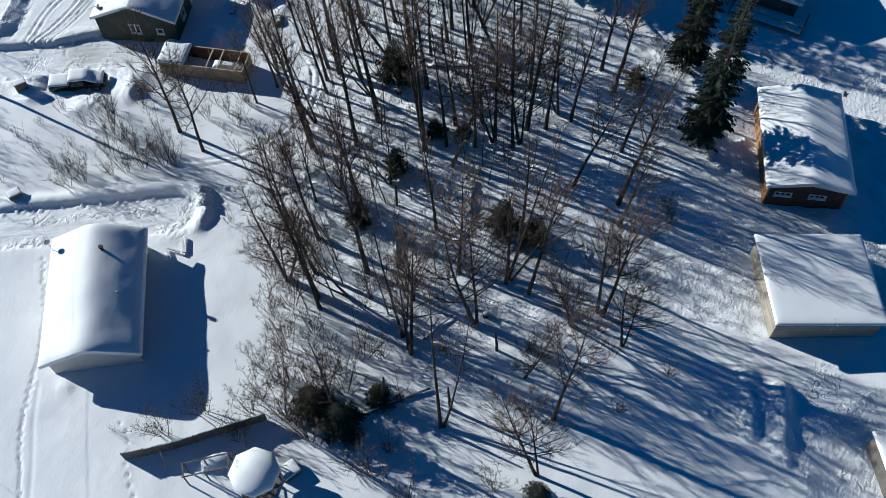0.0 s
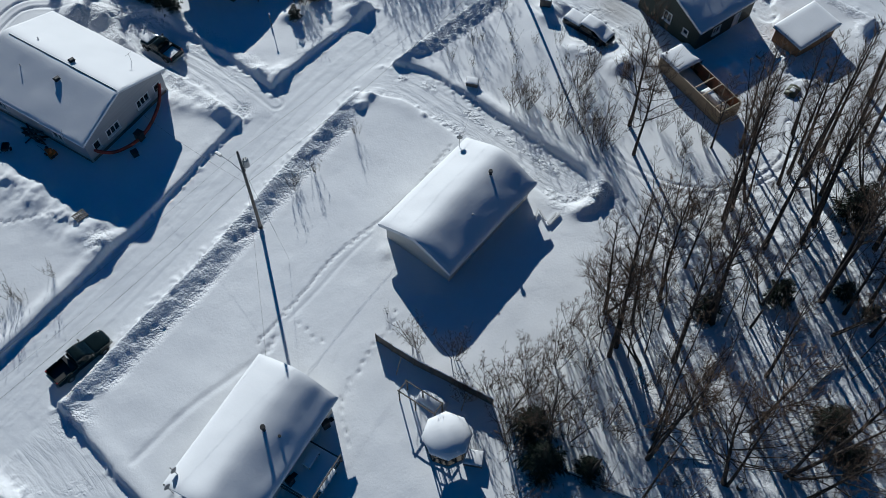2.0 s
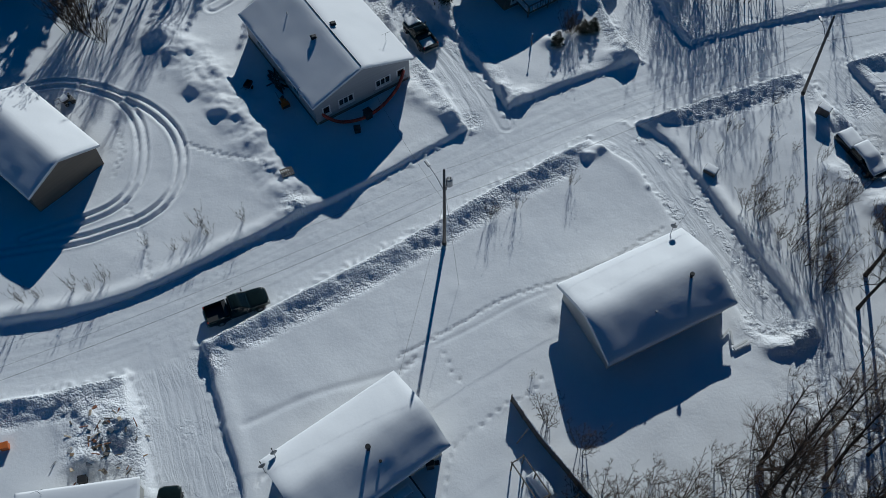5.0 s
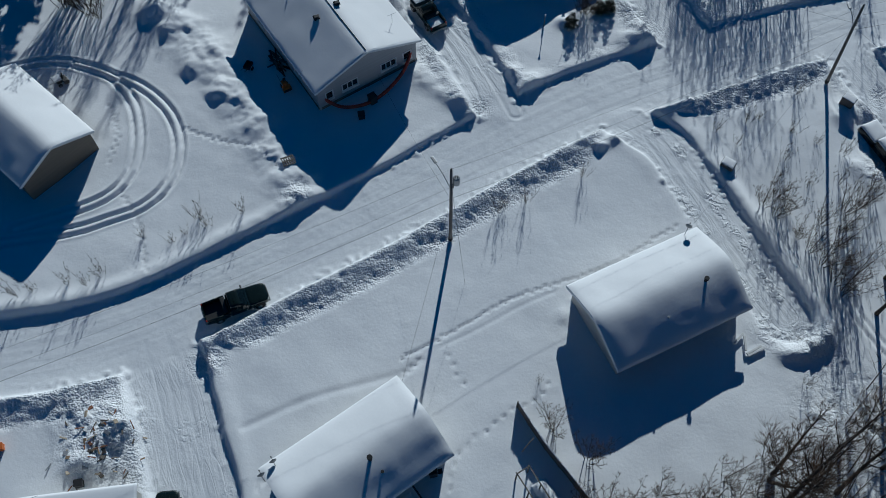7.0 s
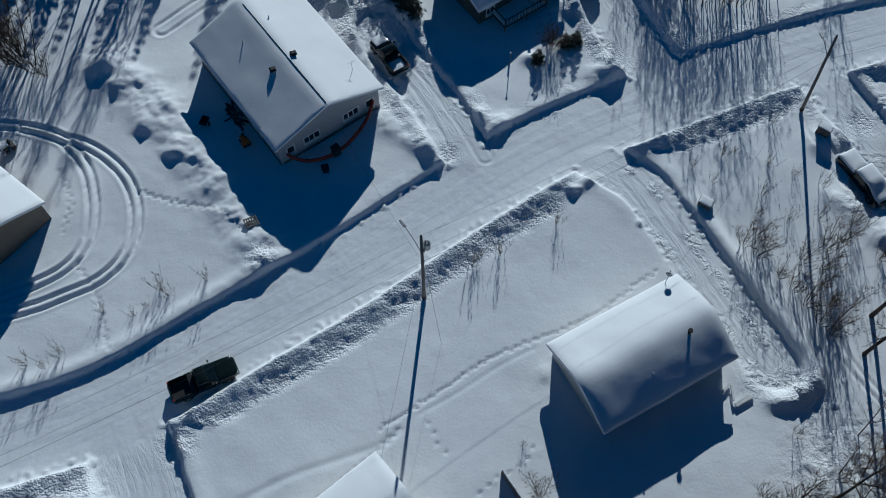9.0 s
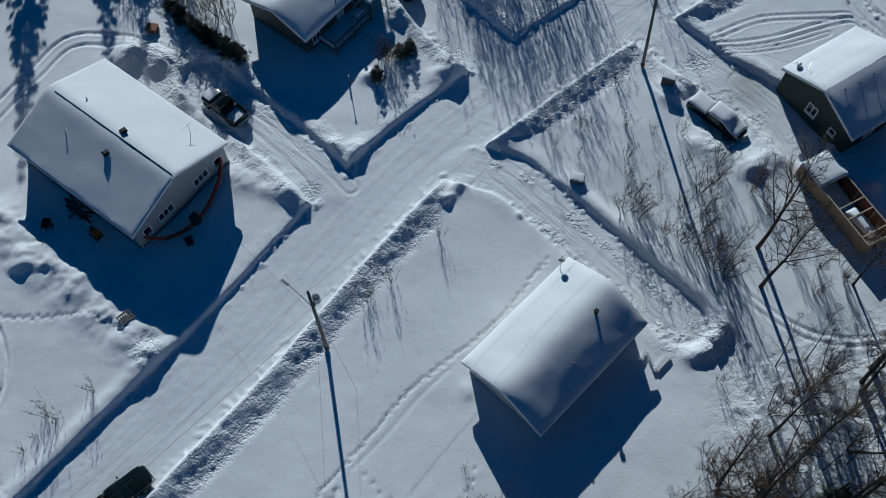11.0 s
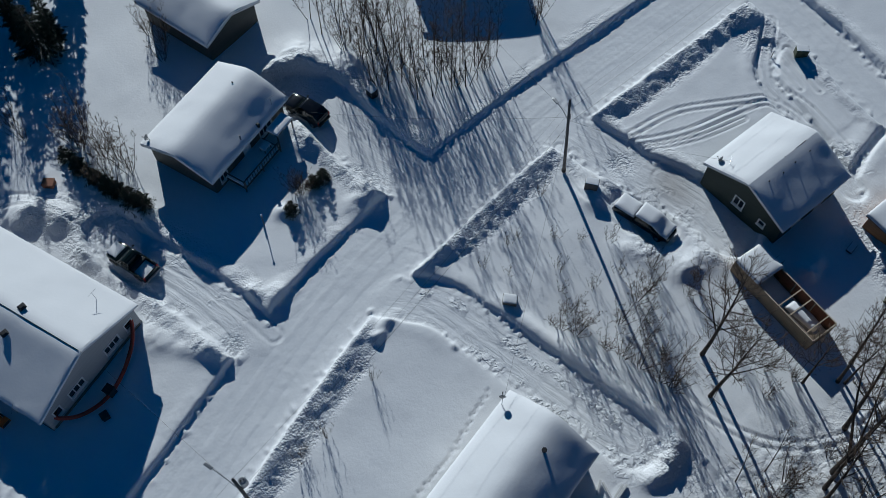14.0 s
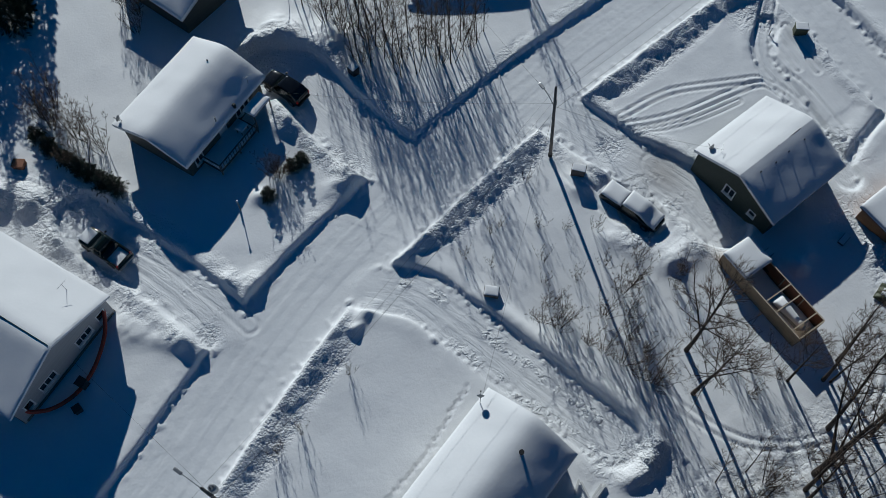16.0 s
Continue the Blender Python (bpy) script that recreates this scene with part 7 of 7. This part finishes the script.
utility_box(-27.9, 15.9, 10, 0.6, 0.5, 0.7, PLASTIC_BLACK, "black plastic bin beside the garage", "plastic_bin", "bin", 0.0)
utility_box(-34.8, 18.8, 15, 0.6, 0.5, 0.6, ORANGE, "orange-red tub standing in the snow", "plastic_tub", "tub", 0.0)


def lumber_stack(x, y, turn):
    ob = thing("lumber_stack", pose(x, y, gz(x, y), 0, 0, turn), "stack of white beams leaning at the house corner", "lumber")
    for k, (dx, dy, dz, long, a) in enumerate(((0, 0, 0.2, 1.7, 0), (-0.1, 0.22, 0.2, 1.5, 3), (-0.5, 1.0, 0.35, 1.3, 62), (-0.7, 1.6, 0.25, 1.2, 20))):
        part("beam", box(bmesh.new(), (dx, dy, dz), (long, 0.18, 0.18), radians(a), bevel=0.015), WHITE, ob)
    return ob


lumber_stack(25.9, 26.7, 25)


def snow_blower(x, y, turn, paint, label, snow):
    """A walk-behind snow blower: auger housing, engine, chute, handles and wheels."""
    ob = thing("snow_blower", pose(x, y, gz(x, y), 0, 0, turn), label, "machine", "yard machines")
    part("auger_housing", slab(bmesh.new(), [(0.45, -0.4), (0.85, -0.42), (0.85, 0.42), (0.45, 0.4)], 0.05, lambda a, b: 0.62 - 0.25 * (a - 0.45)), paint, ob)
    part("auger", tube(bmesh.new(), [(0.82, -0.36, 0.26), (0.82, 0.36, 0.26)], [0.14, 0.14], 8), DARKMETAL, ob)
    part("engine", box(bmesh.new(), (0.1, 0, 0.55), (0.55, 0.45, 0.4), bevel=0.06), paint, ob)
    part("fuel_tank", box(bmesh.new(), (-0.05, 0.1, 0.83), (0.3, 0.25, 0.16), bevel=0.05), PLASTIC_BLACK, ob)
    part("chute", tube(bmesh.new(), [(0.55, 0, 0.6), (0.58, 0.03, 0.95), (0.7, 0.1, 1.15)], [0.1, 0.09, 0.12], 8), paint, ob)
    for k in (-1, 1):
        part("handle", tube(bmesh.new(), [(-0.1, k * 0.25, 0.6), (-0.6, k * 0.28, 0.95), (-0.85, k * 0.28, 0.95)], [0.018, 0.018, 0.022], 6), DARKMETAL, ob)
        wheel = part("wheel", tube(bmesh.new(), [(0, k * 0.26, 0.2), (0, k * 0.3, 0.2), (0, k * 0.38, 0.2)], [0.18, 0.21, 0.19], 14), RUBBER, ob)
        part("rim", tube(bmesh.new(), [(0, k * 0.37, 0.2), (0, k * 0.395, 0.2)], [0.1, 0.08], 10), METAL, wheel)
    if snow:
        part("snow_cap", snow_blanket(0.8, 0.7, lambda a, b: 0.9 + 0 * a, snow, 0.25, 4), SNOW, ob, "cap of snow", smooth=True)
    return ob


snow_blower(-37.1, 54.4, 40, DARKMETAL, "dark yard machine with snow on top beside the garage", 0.2)
snow_blower(-15.3, 54.2, -60, ORANGE, "orange snow blower against the grey house", 0.0)


def pallet(x, y, turn):
    ob = thing("pallet", pose(x, y, gz(x, y) + 0.05, 4, 6, turn), "grey wooden pallet sunk in the snow", "pallet")
    for k in range(3):
        part("bearer", box(bmesh.new(), (0, -0.42 + 0.42 * k, 0.06), (1.2, 0.09, 0.1)), GREYWOOD, ob)
    for k in range(6):
        part("slat", box(bmesh.new(), (-0.54 + 0.216 * k, 0, 0.125), (0.11, 0.98, 0.025)), GREYWOOD, ob)
    return ob


def yard_cart(x, y, turn):
    ob = thing("yard_cart", pose(x, y, gz(x, y), 0, 0, turn), "dark two-wheeled yard cart in the snow", "cart")
    for k in (-1, 1):
        part("side_panel", box(bmesh.new(), (0, k * 0.3, 0.55), (0.9, 0.04, 0.3), bevel=0.01), DARKMETAL, ob)
        part("end_panel", box(bmesh.new(), (k * 0.44, 0, 0.55), (0.04, 0.56, 0.3), bevel=0.01), DARKMETAL, ob)
        part("wheel", tube(bmesh.new(), [(0, k * 0.36, 0.2), (0, k * 0.44, 0.2)], [0.22, 0.2], 14), RUBBER, ob)
        part("handle", tube(bmesh.new(), [(-0.45, k * 0.22, 0.6), (-1.05, k * 0.22, 0.85)], [0.018, 0.018], 6), DARKMETAL, ob)
    part("tray_floor", box(bmesh.new(), (0, 0, 0.42), (0.88, 0.58, 0.04)), DARKMETAL, ob)
    return ob


def tarpaulin(x, y, turn):
    """A sheet thrown over a low heap, with folds and snow on it."""
    ob = thing("tarpaulin", pose(x, y, gz(x, y), 0, 0, turn), "faded green tarpaulin thrown over a heap", "tarpaulin")
    part("sheet", snow_blanket(1.7, 1.2, lambda a, b: 0.05 + 0.35 * np.exp(-(a * a * 1.6 + b * b * 3)) + 0.05 * np.sin(a * 9 + b * 4), 0.08, 0.3, 6), GREENBIN, ob)
    part("snow_patch", snow_blanket(0.7, 0.5, lambda a, b: 0.4 - 0.2 * (a * a + b * b), 0.1, 0.3, 5), SNOW, ob, smooth=True)
    return ob


pallet(-14.2, 45.3, 25)
yard_cart(-18.9, 56.2, 70)
tarpaulin(55.7, 30.2, 25)


def timber_pile(x, y, turn):
    """Boards and poles thrown together against a wall."""
    rng = random.Random(8)
    ob = thing("timber_pile", pose(x, y, gz(x, y), 0, 0, turn), "dark jumble of boards and poles against the house wall", "timber pile")
    for k in range(16):
        long = rng.uniform(1.0, 2.6)
        m = pose(rng.uniform(-1.3, 1.3), rng.uniform(-0.45, 0.45), 0.12 + 0.035 * k, rng.uniform(-4, 4), rng.uniform(-9, 9), rng.gauss(0, 22))
        part("board", box(bmesh.new(), (0, 0, 0), (long, rng.choice((0.1, 0.15, 0.24)), 0.045), m=m), rng.choice((GREYWOOD, DARKMETAL, DEADWOOD)), ob)
    return ob


timber_pile(-16.2, 56.9, -52)


def hose(points, r, mat, label, name, category):
    bm = tube(bmesh.new(), curve(points, 0.25), [r], 9)
    ob = part(name, bm, mat, None, smooth=True)
    return tagged(ob, label, category)


def hug(points, lift):
    return [(x, y, gz(x, y) + h + lift) for x, y, h in points]


hose(hug([(-3.1, 57.2, 1.5), (-3.3, 56.6, 0.9), (-3.9, 55.4, 0.4), (-5.2, 53.7, 0.15), (-6.6, 52.4, 0.1), (-8.0, 51.7, 0.15), (-9.6, 51.5, 0.25), (-10.9, 51.7, 0.9), (-11.2, 52.0, 1.3)], 0.12), 0.17, REDHOSE, "thick red heating hose sagging along the wall", "heating_hose", "hose")


# debris heap by the garage
def debris(n, seed):
    rng = random.Random(seed)
    for k in range(n):
        x, y = rng.gauss(-26.9, 1.5), rng.gauss(18.9, 1.5)
        mat = rng.choice((LUMBER, GREYWOOD, GREYWOOD, PLY, PLY_RED, SNOW, METAL, LUMBER))
        if rng.random() < 0.55:
            s = (rng.uniform(0.4, 1.3), rng.uniform(0.06, 0.14), 0.05)
        else:
            s = (rng.uniform(0.2, 0.55), rng.uniform(0.2, 0.4), rng.uniform(0.03, 0.2))
        ob = part("scrap_piece", box(bmesh.new(), (0, 0, 0), s, bevel=0.012), mat, None)
        ob.matrix_world = pose(x, y, gz(x, y) - 0.01, rng.uniform(-22, 22), rng.uniform(-22, 22), rng.uniform(0, 360))
        tagged(ob, "piece of scrap wood and rubbish on a snowy heap", "scrap", "rubbish heap")


debris(56, 3)


def stump(x, y, r, h):
    ob = thing("snowy_stump", pose(x, y, gz(x, y)), "cut tree stump in the snow", "stump", "stumps")
    part("stump_wood", tube(bmesh.new(), [(0, 0, -0.3), (0, 0, 0.1), (0, 0, h)], [r * 1.3, r, r * 0.95], 10), DEADWOOD, ob)
    part("snow_cap", tube(bmesh.new(), [(0, 0, h), (0, 0, h + 0.1), (0, 0, h + 0.16)], [r * 0.95, r * 0.9, r * 0.4], 10), SNOW, ob)


for x, y, r, h in ((57.9, 15.0, 0.2, 1.2), (54.1, 11.6, 0.3, 0.5), (54.0, 9.0, 0.3, 0.4), (26.9, -1.8, 0.25, 0.5), (49.5, 14.0, 0.25, 0.5)):
    stump(x, y, r, h)


def fallen_log(x, y, turn, long, r):
    ob = thing("fallen_log", pose(x, y, gz(x, y) + r * 0.7, 0, 0, turn), "fallen tree trunk lying in the snow", "log", "fallen trunks")
    part("log_wood", tube(bmesh.new(), [(-long / 2, 0, 0.05), (0, 0.1, 0), (long / 2, 0, 0.1)], [r, r * 0.9, r * 0.6], 8), DEADWOOD, ob, smooth=True)
    part("snow_strip", tube(bmesh.new(), [(-long / 2 + 0.2, 0, 0.08 + r * 0.6), (0, 0.1, 0.04 + r * 0.6), (long / 2 - 0.3, 0, 0.1 + r * 0.5)], [r * 0.7, r * 0.75, r * 0.5], 8), SNOW, ob, smooth=True)


for x, y, a, l, r in ((17.0, 3.0, -50, 6.0, 0.14), (54.6, 9.8, -74, 5.5, 0.16), (31.5, 8.0, 20, 4.0, 0.12), (47.0, 10.0, 70, 5.0, 0.15), (24.6, 1.8, -30, 3.5, 0.1), (39.0, 3.0, 10, 4.0, 0.12), (52.0, 6.0, -60, 4.5, 0.13), (28.0, 4.0, 60, 3.0, 0.1)):
    fallen_log(x, y, a, l, r)


def marker(x, y, h, label="thin wooden stake standing in the snow"):
    ob = thing("stake", pose(x, y, gz(x, y)), label, "stake", "stakes")
    part("rod", tube(bmesh.new(), [(0, 0, -0.4), (0, 0, h)], [0.045, 0.04], 7), GREYWOOD, ob)
    part("snow_knob", tube(bmesh.new(), [(0, 0, h), (0, 0, h + 0.12), (0, 0, h + 0.2)], [0.05, 0.11, 0.04], 9), SNOW, ob)


for x, y, h in ((10.2, 61.6, 1.6), (63.2, 57.1, 0.8)):
    marker(x, y, h)
